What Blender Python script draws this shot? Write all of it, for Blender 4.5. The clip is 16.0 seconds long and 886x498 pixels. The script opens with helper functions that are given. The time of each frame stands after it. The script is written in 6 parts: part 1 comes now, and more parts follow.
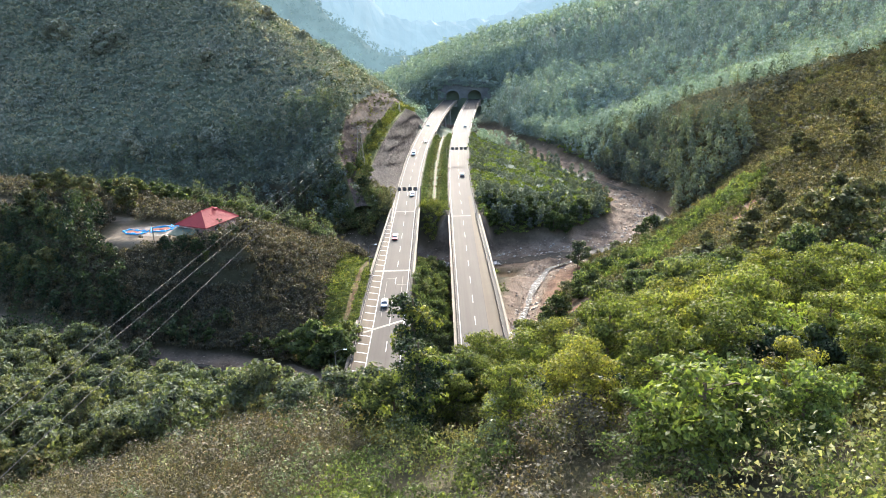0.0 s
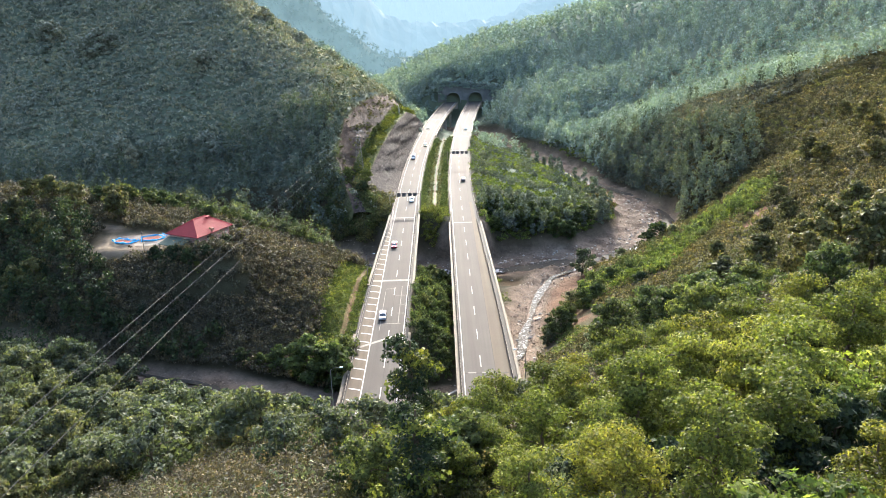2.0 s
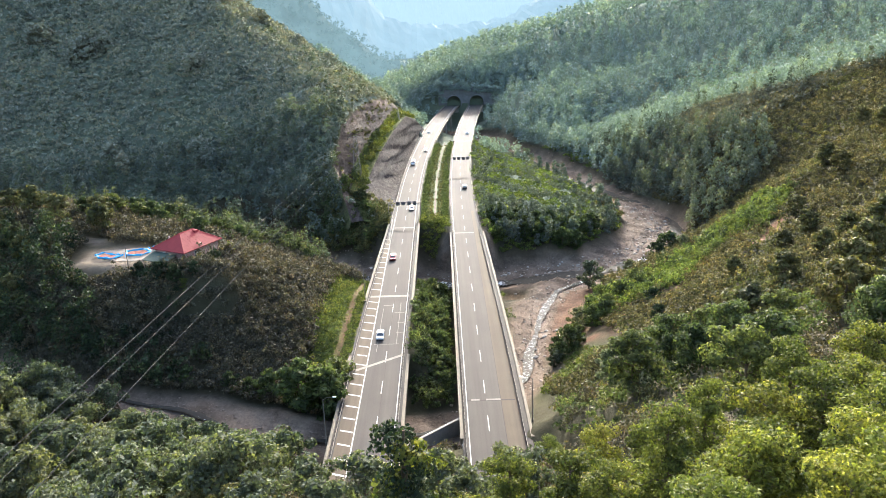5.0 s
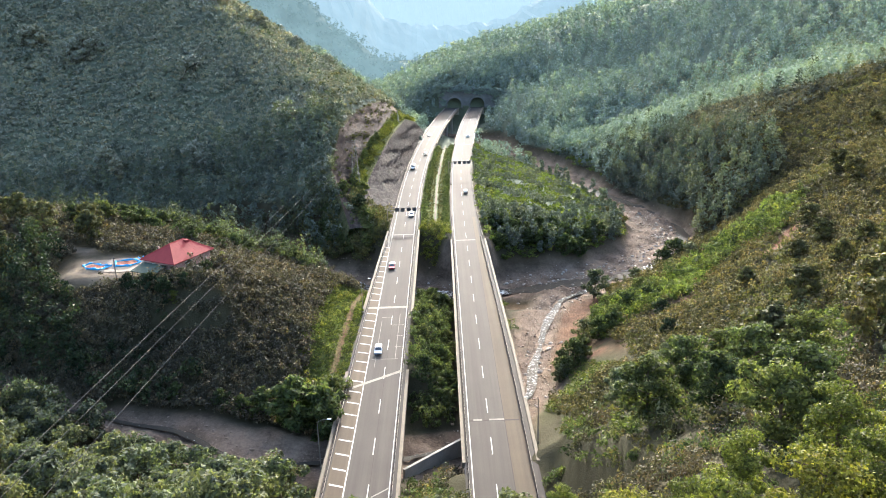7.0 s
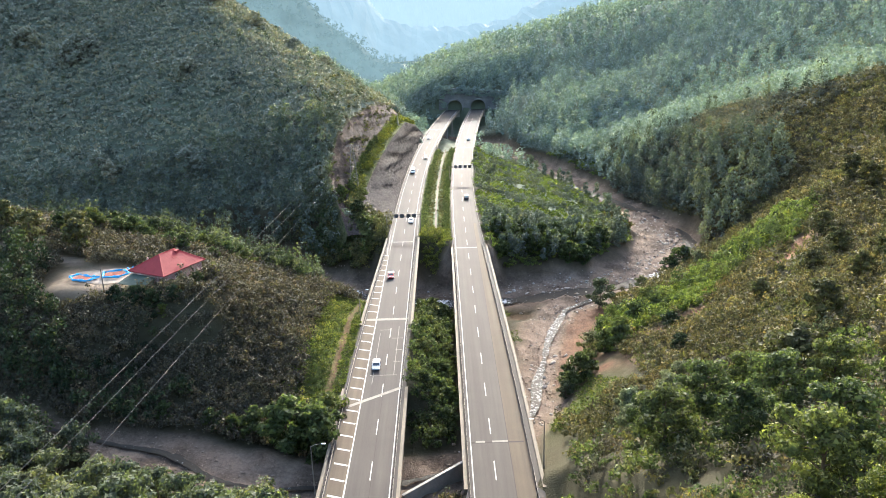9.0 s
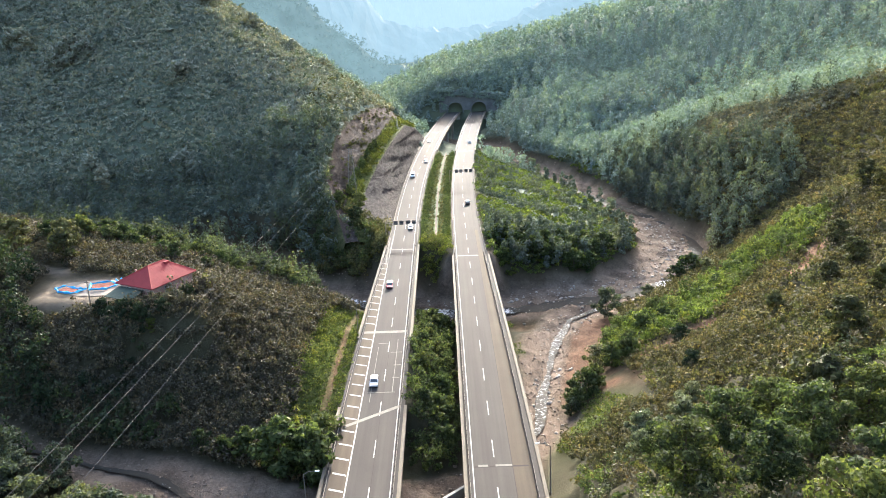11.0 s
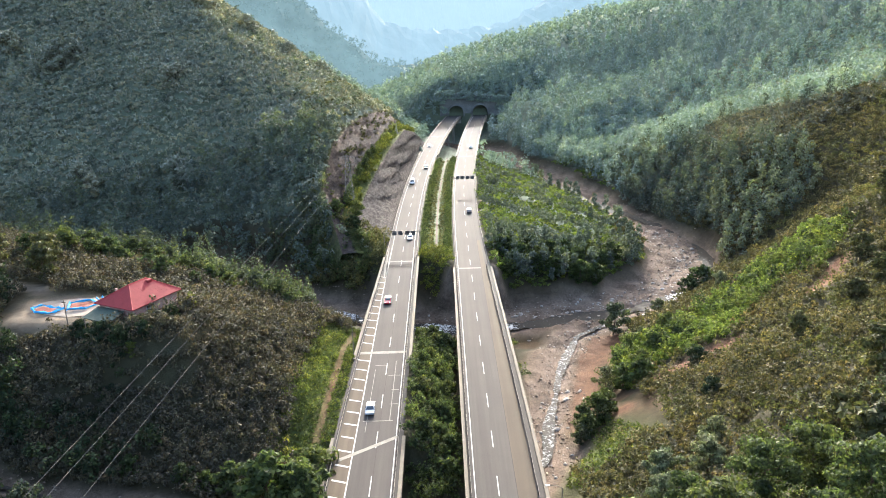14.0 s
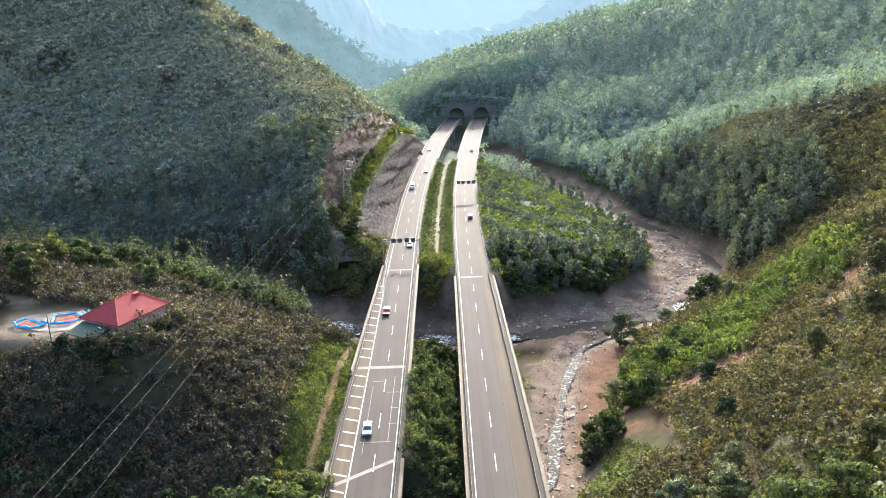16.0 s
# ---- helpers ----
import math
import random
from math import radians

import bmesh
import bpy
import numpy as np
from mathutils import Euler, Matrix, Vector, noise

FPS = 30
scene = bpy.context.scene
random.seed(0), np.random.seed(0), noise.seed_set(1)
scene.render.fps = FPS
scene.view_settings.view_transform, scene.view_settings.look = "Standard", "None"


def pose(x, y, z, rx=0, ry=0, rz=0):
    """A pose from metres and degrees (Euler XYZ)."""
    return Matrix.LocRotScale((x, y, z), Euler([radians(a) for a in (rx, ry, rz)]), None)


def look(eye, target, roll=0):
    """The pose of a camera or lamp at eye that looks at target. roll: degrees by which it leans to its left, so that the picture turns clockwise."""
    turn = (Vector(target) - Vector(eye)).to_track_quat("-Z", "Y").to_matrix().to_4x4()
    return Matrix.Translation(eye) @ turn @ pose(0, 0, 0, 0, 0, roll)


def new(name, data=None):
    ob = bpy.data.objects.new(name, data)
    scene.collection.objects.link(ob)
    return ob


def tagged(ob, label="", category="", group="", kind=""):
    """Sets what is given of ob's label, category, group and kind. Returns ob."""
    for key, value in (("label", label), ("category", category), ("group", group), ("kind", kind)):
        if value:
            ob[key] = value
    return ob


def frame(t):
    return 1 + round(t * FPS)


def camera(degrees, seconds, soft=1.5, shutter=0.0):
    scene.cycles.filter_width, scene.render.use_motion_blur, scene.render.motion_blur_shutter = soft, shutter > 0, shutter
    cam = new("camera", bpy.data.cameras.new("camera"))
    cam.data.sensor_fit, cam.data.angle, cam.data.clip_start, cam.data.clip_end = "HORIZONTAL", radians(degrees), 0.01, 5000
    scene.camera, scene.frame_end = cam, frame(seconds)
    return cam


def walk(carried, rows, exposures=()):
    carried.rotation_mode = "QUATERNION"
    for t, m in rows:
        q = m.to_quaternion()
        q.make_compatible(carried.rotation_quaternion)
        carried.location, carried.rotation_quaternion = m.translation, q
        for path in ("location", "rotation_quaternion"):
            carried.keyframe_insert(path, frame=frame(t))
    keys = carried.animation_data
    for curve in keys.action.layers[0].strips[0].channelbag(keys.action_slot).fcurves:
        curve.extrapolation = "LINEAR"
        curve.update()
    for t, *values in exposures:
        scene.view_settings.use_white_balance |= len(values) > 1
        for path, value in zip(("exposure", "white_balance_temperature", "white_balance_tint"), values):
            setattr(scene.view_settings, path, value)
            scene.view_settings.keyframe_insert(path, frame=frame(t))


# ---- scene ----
EXPO, SUN, SKY = 2.61, 1.85, 0.15
cam = camera(59.92, 16.0, soft=0.8)
PATH = [
    (0, pose(-0.000, 0.000, 77.570, 71.629, 1.637, -0.495)),
    (2, pose(-0.002, 7.641, 77.473, 71.702, 1.672, -0.479)),
    (4, pose(-0.004, 15.231, 77.377, 71.776, 1.708, -0.463)),
    (6, pose(-0.006, 22.770, 77.282, 71.849, 1.744, -0.446)),
    (8, pose(-0.008, 30.259, 77.187, 71.923, 1.780, -0.430)),
    (10, pose(-0.009, 37.696, 77.093, 71.996, 1.816, -0.414)),
    (12, pose(-0.011, 45.083, 77.000, 72.069, 1.852, -0.398)),
    (14, pose(-0.013, 52.418, 76.907, 72.143, 1.888, -0.381)),
    (16, pose(-0.015, 59.703, 76.815, 72.216, 1.924, -0.365)),
]
walk(cam, PATH, exposures=[(0, EXPO, 6020, 9), (16, EXPO, 6020, 9)])

# ---- world, sun ----
SUN_AZ, SUN_EL = radians(6), radians(20.5)     # azimuth from +y towards +x
world = bpy.data.worlds.new("sky")
scene.world = world
world.use_nodes = True
wt = world.node_tree
sky = wt.nodes.new("ShaderNodeTexSky")
sky.sky_type, sky.sun_disc = "NISHITA", False
sky.sun_elevation, sky.sun_rotation = SUN_EL, SUN_AZ
sky.air_density, sky.dust_density = 1.0, 6.0
wt.links.new(sky.outputs[0], wt.nodes["Background"].inputs[0])
wt.nodes["Background"].inputs[1].default_value = SKY
sun = new("sun", bpy.data.lights.new("sun", "SUN"))
sun.data.energy, sun.data.angle, sun.data.color = SUN, radians(1.5), (1.0, 0.95, 0.87)
sd = Vector((math.sin(SUN_AZ) * math.cos(SUN_EL), math.cos(SUN_AZ) * math.cos(SUN_EL), math.sin(SUN_EL)))
sun.matrix_world = look(sd * 100, (0, 0, 0))

# ---- materials ----


def material(name):
    m = bpy.data.materials.new(name)
    m.use_nodes = True
    return m, m.node_tree, m.node_tree.nodes["Principled BSDF"]


def ramp(nt, fac, stops):
    r = nt.nodes.new("ShaderNodeValToRGB")
    el = r.color_ramp.elements
    while len(el) < len(stops):
        el.new(0.5)
    for e, (p, col) in zip(el, stops):
        e.position, e.color = p, (*col, 1)
    nt.links.new(fac, r.inputs[0])
    return r.outputs[0]


def tex_noise(nt, scale, detail=4.0, rough=0.6, stretch=None):
    n = nt.nodes.new("ShaderNodeTexNoise")
    n.inputs["Scale"].default_value, n.inputs["Detail"].default_value, n.inputs["Roughness"].default_value = scale, detail, rough
    geo = nt.nodes.new("ShaderNodeNewGeometry")
    src = geo.outputs["Position"]
    if stretch:
        mp = nt.nodes.new("ShaderNodeMapping")
        mp.inputs["Scale"].default_value = stretch
        nt.links.new(src, mp.inputs[0])
        src = mp.outputs[0]
    nt.links.new(src, n.inputs["Vector"])
    return n.outputs[0]


def mix(nt, fac, a, b, kind="MIX"):
    m = nt.nodes.new("ShaderNodeMix")
    m.data_type, m.blend_type = "RGBA", kind
    for sock, v in ((m.inputs[0], fac), (m.inputs[6], a), (m.inputs[7], b)):
        if isinstance(v, bpy.types.NodeSocket):
            nt.links.new(v, sock)
        else:
            sock.default_value = v if isinstance(v, (int, float)) else (*v, 1)
    return m.outputs[2]


def bump(nt, bsdf, height, strength, dist):
    b = nt.nodes.new("ShaderNodeBump")
    b.inputs["Strength"].default_value, b.inputs["Distance"].default_value = strength, dist
    nt.links.new(height, b.inputs["Height"])
    nt.links.new(b.outputs[0], bsdf.inputs["Normal"])


def plain(name, col, rough=0.6, metal=0.0, vary=0.25, scale=1.5, fine=12.0, bumps=0.2):
    """A surface with soft stains at a large scale and grain at a small one."""
    m, nt, bs = material(name)
    lo, hi = [c * (1 - vary) for c in col], [min(1, c * (1 + vary)) for c in col]
    a = ramp(nt, tex_noise(nt, scale, 5), [(0.3, lo), (0.7, hi)])
    g = tex_noise(nt, fine, 3)
    c = mix(nt, 0.35, a, ramp(nt, g, [(0.35, lo), (0.65, hi)]))
    nt.links.new(c, bs.inputs["Base Color"])
    bs.inputs["Roughness"].default_value, bs.inputs["Metallic"].default_value = rough, metal
    bs.inputs["Specular IOR Level"].default_value = 0.5 if rough < 0.55 else 0.15
    if bumps:
        bump(nt, bs, g, bumps, 0.02)
    return m


def foliage(name, cols, glow=0.35, rough=0.6, patch=0.05, sheen_lift=0.06, tint=(0.75, 0.88, 0.9), gloss=0.06, vary=0.5):
    """Leaves: colours vary leaf by leaf and in patches; part of the light passes through."""
    m, nt, bs = material(name)
    geo = nt.nodes.new("ShaderNodeNewGeometry")
    n = len(cols)
    leaf = ramp(nt, geo.outputs["Random Per Island"], [(i / max(1, n - 1), c) for i, c in enumerate(cols)])
    wn = nt.nodes.new("ShaderNodeTexWhiteNoise")
    wn.noise_dimensions = "1D"
    nt.links.new(geo.outputs["Random Per Island"], wn.inputs["W"])
    leaf = mix(nt, 1.0, leaf, ramp(nt, wn.outputs["Value"], [(0.0, [1 - vary] * 3), (0.6, (1.0, 1.0, 1.0)), (1.0, [1 + vary] * 3)]), "MULTIPLY")
    big = ramp(nt, tex_noise(nt, patch, 4), [(0.3, (0.62, 0.6, 0.55)), (0.72, (1.3, 1.25, 1.1))])
    c = mix(nt, 1.0, leaf, big, "MULTIPLY")
    # each plant has its own tone: by its number in the joined bushes, by the object for single trees
    at, oi, ad, fr = (nt.nodes.new(k) for k in ("ShaderNodeAttribute", "ShaderNodeObjectInfo", "ShaderNodeMath", "ShaderNodeMath"))
    at.attribute_name, fr.operation = "tone", "FRACT"
    nt.links.new(at.outputs["Fac"], ad.inputs[0])
    nt.links.new(oi.outputs["Random"], ad.inputs[1])
    nt.links.new(ad.outputs[0], fr.inputs[0])
    c = mix(nt, 1.0, c, ramp(nt, fr.outputs[0], [(0.0, (0.6, 0.62, 0.6)), (0.35, (0.9, 0.92, 0.85)), (0.7, (1.1, 1.05, 0.95)), (1.0, (1.45, 1.25, 0.95))]), "MULTIPLY")
    nt.links.new(c, bs.inputs["Base Color"])
    bs.inputs["Roughness"].default_value = rough
    bs.inputs["Specular IOR Level"].default_value = gloss
    # this sheen stands in for haze on far plants, for highlights on hazel
    bs.inputs["Sheen Weight"].default_value = sheen_lift
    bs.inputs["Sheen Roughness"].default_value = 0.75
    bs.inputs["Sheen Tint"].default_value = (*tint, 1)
    tr = nt.nodes.new("ShaderNodeBsdfTranslucent")
    nt.links.new(mix(nt, 1.0, c, (1.12, 1.2, 0.72), "MULTIPLY"), tr.inputs[0])
    ms = nt.nodes.new("ShaderNodeMixShader")
    ms.inputs[0].default_value = glow
    nt.links.new(bs.outputs[0], ms.inputs[1])
    nt.links.new(tr.outputs[0], ms.inputs[2])
    nt.links.new(ms.outputs[0], nt.nodes["Material Output"].inputs[0])
    return m


def asphalt(name, col, seed):
    m, nt, bs = material(name)
    along = tex_noise(nt, 0.7, 5, 0.6, (1.0, 0.02, 1.0))
    worn = tex_noise(nt, 0.09 + seed * 0.01, 5)
    grain = tex_noise(nt, 9, 4)
    c = mix(nt, 1.0, ramp(nt, along, [(0.32, [v * 0.66 for v in col]), (0.68, [v * 1.3 for v in col])]),
            ramp(nt, worn, [(0.3, (0.82, 0.82, 0.82)), (0.7, (1.15, 1.13, 1.1))]), "MULTIPLY")
    c = mix(nt, 0.5, c, ramp(nt, grain, [(0.35, [v * 0.75 for v in col]), (0.65, [v * 1.25 for v in col])]))
    nt.links.new(c, bs.inputs["Base Color"])
    bs.inputs["Roughness"].default_value = 0.85
    bs.inputs["Specular IOR Level"].default_value = 0.1
    bump(nt, bs, grain, 0.25, 0.02)
    return m


def ground_material():
    """Leaf litter and soil, with gravel, red earth, grass and rock where the land has them."""
    m, nt, bs = material("land")
    big, mid, fine = tex_noise(nt, 0.05, 5), tex_noise(nt, 0.6, 5), tex_noise(nt, 3.5, 5)
    c = mix(nt, mid, (0.026, 0.026, 0.015), (0.066, 0.06, 0.036))

    def over(c, attr, lo, hi, tex):
        at = nt.nodes.new("ShaderNodeAttribute")
        at.attribute_name = attr
        return mix(nt, at.outputs["Fac"], c, mix(nt, tex, lo, hi))
    # herbage of the far slopes, its colour lightened in place of haze
    c = over(c, "hazed_cover", (0.044, 0.056, 0.03), (0.092, 0.098, 0.056), mid)
    c = over(c, "grass", (0.04, 0.06, 0.016), (0.10, 0.115, 0.036), mid)
    c = over(c, "rock", (0.018, 0.015, 0.013), (0.105, 0.082, 0.07), ramp(nt, tex_noise(nt, 0.8, 8, 0.78, (1, 1, 0.3)), [(0.3, (0, 0, 0)), (0.7, (1, 1, 1))]))
    c = over(c, "earth", (0.05, 0.027, 0.017), (0.155, 0.083, 0.05), ramp(nt, mix(nt, 0.5, mid, fine), [(0.36, (0, 0, 0)), (0.64, (1, 1, 1))]))
    c = over(c, "dust", (0.13, 0.10, 0.072), (0.28, 0.225, 0.165), mid)
    c = over(c, "gravel", (0.05, 0.037, 0.028), (0.225, 0.172, 0.13), mix(nt, 0.5, ramp(nt, tex_noise(nt, 1.4, 8, 0.8), [(0.36, (0, 0, 0)), (0.66, (1, 1, 1))]), ramp(nt, tex_noise(nt, 0.16, 5, 0.6), [(0.38, (0, 0, 0)), (0.62, (1, 1, 1))])))
    c = mix(nt, 1.0, c, ramp(nt, big, [(0.3, (0.75, 0.75, 0.75)), (0.7, (1.2, 1.2, 1.2))]), "MULTIPLY")
    nt.links.new(c, bs.inputs["Base Color"])
    bs.inputs["Roughness"].default_value = 0.95
    bs.inputs["Specular IOR Level"].default_value = 0.05
    # sheen on the same slopes paints a little more haze
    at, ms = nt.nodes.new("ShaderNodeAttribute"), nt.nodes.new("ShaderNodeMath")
    at.attribute_name, ms.operation, ms.inputs[1].default_value = "hazed_cover", "MULTIPLY", 0.22
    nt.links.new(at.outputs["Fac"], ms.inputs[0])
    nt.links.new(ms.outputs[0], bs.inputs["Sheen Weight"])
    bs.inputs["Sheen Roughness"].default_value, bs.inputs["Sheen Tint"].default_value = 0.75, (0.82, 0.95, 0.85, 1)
    bump(nt, bs, fine, 0.8, 0.35)
    return m


MAT = dict(
    land=ground_material(),
    asphalt=asphalt("asphalt", (0.053, 0.048, 0.044), 0), shoulder=asphalt("shoulder", (0.07, 0.056, 0.041), 2),
    paint=plain("road_paint", (0.33, 0.32, 0.30), 0.8, vary=0.12, scale=2.0, bumps=0.05),
    worn=plain("worn_paint", (0.15, 0.143, 0.13), 0.8, vary=0.25, scale=0.8),
    joint=plain("joint_filler", (0.17, 0.16, 0.14), 0.8, vary=0.35, scale=0.8),
    tar=plain("tar_seam", (0.035, 0.03, 0.027), 0.9),
    concrete=plain("concrete", (0.27, 0.25, 0.225), 0.8, vary=0.3, scale=0.5, fine=5),
    parapet=plain("parapet_concrete", (0.125, 0.106, 0.08), 0.8, vary=0.2, scale=0.6, fine=6),
    steel=plain("galvanised_steel", (0.17, 0.155, 0.135), 0.75, 0.2, vary=0.15),
    brownish=plain("rusty_post", (0.055, 0.045, 0.038), 0.8, vary=0.3),
    lattice=plain("weathered_steel", (0.14, 0.145, 0.145), 0.6, 0.5, vary=0.15),
    cable=plain("cable", (0.035, 0.035, 0.038), 0.9, 0.0, vary=0.1, bumps=0),
    sign=plain("sign_panel", (0.035, 0.035, 0.04), 0.5, vary=0.15, bumps=0),
    roof=plain("red_roof_sheet", (0.22, 0.034, 0.036), 0.75, vary=0.15, scale=0.8, fine=6),
    rooftrim=plain("roof_ridge", (0.3, 0.05, 0.05), 0.75, vary=0.1),
    green=plain("green_awning", (0.055, 0.075, 0.06), 0.8, vary=0.2),
    plaster=plain("bare_plaster", (0.36, 0.25, 0.22), 0.85, vary=0.2),
    white=plain("white_paint", (0.75, 0.75, 0.73), 0.5, vary=0.08),
    tarp=plain("blue_tarp", (0.04, 0.30, 0.60), 0.6, vary=0.3, scale=2.5),
    nuts=plain("drying_nuts", (0.2, 0.075, 0.05), 0.9, vary=0.25, scale=1.5, fine=9, bumps=0.5),
    yard=plain("pale_yard", (0.2, 0.172, 0.14), 0.85, vary=0.35, scale=0.4, fine=4),
    dust=plain("dusty_path", (0.115, 0.095, 0.072), 0.9, vary=0.3, scale=0.6, fine=5),
    bark=plain("bark", (0.09, 0.07, 0.05), 0.9, vary=0.4, scale=3, fine=14, bumps=0.6),
    stone=plain("stone", (0.19, 0.145, 0.11), 0.85, vary=0.35, scale=0.7, fine=3, bumps=0.5),
    palestone=plain("pale_stone", (0.36, 0.32, 0.275), 0.85, vary=0.25, scale=0.7, fine=3, bumps=0.5),
    rubber=plain("rubber", (0.02, 0.02, 0.02), 0.7, vary=0.1, bumps=0),
    portal=plain("stained_concrete", (0.13, 0.13, 0.125), 0.85, vary=0.35, scale=0.25, fine=2),
    dark=plain("tunnel_dark", (0.05, 0.05, 0.05), 0.9, vary=0.2),
    timber=plain("grey_timber", (0.13, 0.11, 0.09), 0.8, vary=0.25),
)
HAZEL = [(0.041, 0.040, 0.022), (0.059, 0.053, 0.034), (0.068, 0.052, 0.036), (0.046, 0.047, 0.023), (0.109, 0.095, 0.068)]
# hill bushes, paler than the near hazel: haze put into the leaf colour
HAZY_ORCHARD = [(0.085, 0.10, 0.06), (0.12, 0.125, 0.075), (0.145, 0.125, 0.085), (0.095, 0.11, 0.065), (0.17, 0.155, 0.10)]
GREEN = [(0.042, 0.063, 0.027), (0.062, 0.086, 0.035), (0.085, 0.109, 0.046), (0.048, 0.071, 0.028)]
SAGE = [(0.048, 0.062, 0.030), (0.069, 0.086, 0.042), (0.089, 0.104, 0.056), (0.042, 0.054, 0.025)]
LIME = [(0.085, 0.111, 0.021), (0.126, 0.152, 0.030), (0.155, 0.167, 0.041), (0.096, 0.122, 0.026)]
# dark greens, lowered further so the near bank's shade is in the colour
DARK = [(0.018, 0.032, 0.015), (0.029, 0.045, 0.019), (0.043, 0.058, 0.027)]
SILVER = [(0.065, 0.085, 0.046), (0.100, 0.120, 0.074), (0.137, 0.155, 0.108), (0.053, 0.071, 0.035)]
OLIVE = [(0.066, 0.078, 0.030), (0.094, 0.098, 0.042), (0.114, 0.102, 0.048), (0.076, 0.088, 0.032)]
LEAF = dict(
    orchard=foliage("hazy_orchard_leaves", HAZY_ORCHARD, 0.25, 0.8, sheen_lift=0.68, tint=(0.88, 0.95, 0.84), vary=0.25), hazel=foliage("hazel_leaves", HAZEL, 0.32, sheen_lift=0.16, tint=(0.95, 0.92, 0.85)), green=foliage("green_leaves", GREEN, 0.48), lime=foliage("lime_leaves", LIME, 0.42),
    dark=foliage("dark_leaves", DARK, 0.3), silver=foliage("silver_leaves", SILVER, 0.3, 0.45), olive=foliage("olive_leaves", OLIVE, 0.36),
    # far woods: base lightened and sheen blued to paint the air before them
    wood=foliage("hazy_wood_leaves", [(0.082, 0.126, 0.088), (0.116, 0.162, 0.108), (0.148, 0.186, 0.136)], 0.38, 0.8, patch=0.03, sheen_lift=0.95, tint=(0.78, 0.91, 0.97), vary=0.25),
    sage=foliage("sage_leaves", SAGE, 0.5, sheen_lift=0.2),
    # the sunny slope's hazel repeats the hazel leaves with sunlight put into its colour
    bank=foliage("hazy_bank_leaves", SAGE, 0.4, 0.7, sheen_lift=0.42, tint=(0.79, 0.92, 0.97), vary=0.3), brownish=foliage("sunlit_hazel_leaves", [(0.060, 0.060, 0.029), (0.086, 0.080, 0.042), (0.096, 0.081, 0.046), (0.064, 0.068, 0.031), (0.13, 0.117, 0.074)], 0.36), spur=foliage("hazy_spur_leaves", [(0.075, 0.077, 0.044), (0.10, 0.093, 0.058), (0.115, 0.10, 0.068), (0.078, 0.085, 0.044)], 0.34, 0.7, sheen_lift=0.3),
    shoot=foliage("young_leaves", [(0.08, 0.12, 0.028), (0.12, 0.165, 0.04), (0.15, 0.18, 0.055)], 0.45),
    grass=foliage("grass_blades", [(0.055, 0.08, 0.018), (0.09, 0.12, 0.03), (0.13, 0.14, 0.05)], 0.4),
)


def water_material(name, lo, hi):
    m, nt, bs = material(name)
    at, ad, sm = (nt.nodes.new(k) for k in ("ShaderNodeAttribute", "ShaderNodeMath", "ShaderNodeMath"))
    at.attribute_name, sm.operation = "riffle", "MULTIPLY"
    sm.inputs[1].default_value = 0.2
    nt.links.new(at.outputs["Fac"], sm.inputs[0])
    nt.links.new(sm.outputs[0], ad.inputs[0])
    nt.links.new(tex_noise(nt, 1.3, 7, 0.75), ad.inputs[1])
    foam = ad.outputs[0]
    nt.links.new(ramp(nt, foam, [(lo, (0.04, 0.036, 0.03)), (hi, (0.62, 0.63, 0.63))]), bs.inputs["Base Color"])
    nt.links.new(ramp(nt, foam, [(lo, (0.7, 0.7, 0.7)), (hi, (0.9, 0.9, 0.9))]), bs.inputs["Roughness"])
    bs.inputs["Specular IOR Level"].default_value = 0.03
    bump(nt, bs, tex_noise(nt, 3.0, 4), 0.5, 0.15)
    return m


def brick_material():
    m, nt, bs = material("pink_brick")
    b = nt.nodes.new("ShaderNodeTexBrick")
    b.inputs["Color1"].default_value, b.inputs["Color2"].default_value = (0.30, 0.13, 0.105, 1), (0.40, 0.21, 0.17, 1)
    b.inputs["Mortar"].default_value = (0.42, 0.37, 0.33, 1)
    b.inputs["Scale"].default_value, b.inputs["Mortar Size"].default_value = 2.2, 0.03
    tc = nt.nodes.new("ShaderNodeTexCoord")
    nt.links.new(tc.outputs["UV"], b.inputs["Vector"])
    nt.links.new(mix(nt, 1.0, b.outputs[0], ramp(nt, tex_noise(nt, 0.7, 5), [(0.3, (0.7, 0.7, 0.7)), (0.7, (1.2, 1.15, 1.15))]), "MULTIPLY"), bs.inputs["Base Color"])
    bs.inputs["Roughness"].default_value = 0.85
    bump(nt, bs, b.outputs[1], -0.4, 0.02)
    return m


def glass_material():
    m, nt, bs = material("window_glass")
    bs.inputs["Base Color"].default_value = (0.05, 0.06, 0.07, 1)
    bs.inputs["Roughness"].default_value = 0.05
    return m


def car_paint(name, col):
    m = plain(name, col, 0.25, 0.1, vary=0.06, bumps=0)
    m.node_tree.nodes["Principled BSDF"].inputs["Coat Weight"].default_value = 0.6
    return m


MAT.update(water=water_material("stream_water", 0.52, 0.66), river=water_material("river_water", 0.62, 0.74), brick=brick_material(), glass=glass_material())

# ---- mesh helpers ----


def mesh_object(name, verts, faces, mat, parent=None, label=""):
    me = bpy.data.meshes.new(name)
    me.from_pydata([tuple(v) for v in verts], [], [tuple(f) for f in faces])
    me.materials.append(mat)
    ob = new(name, me)
    if parent:
        ob.parent = parent
    if label:
        tagged(ob, label)
    return ob


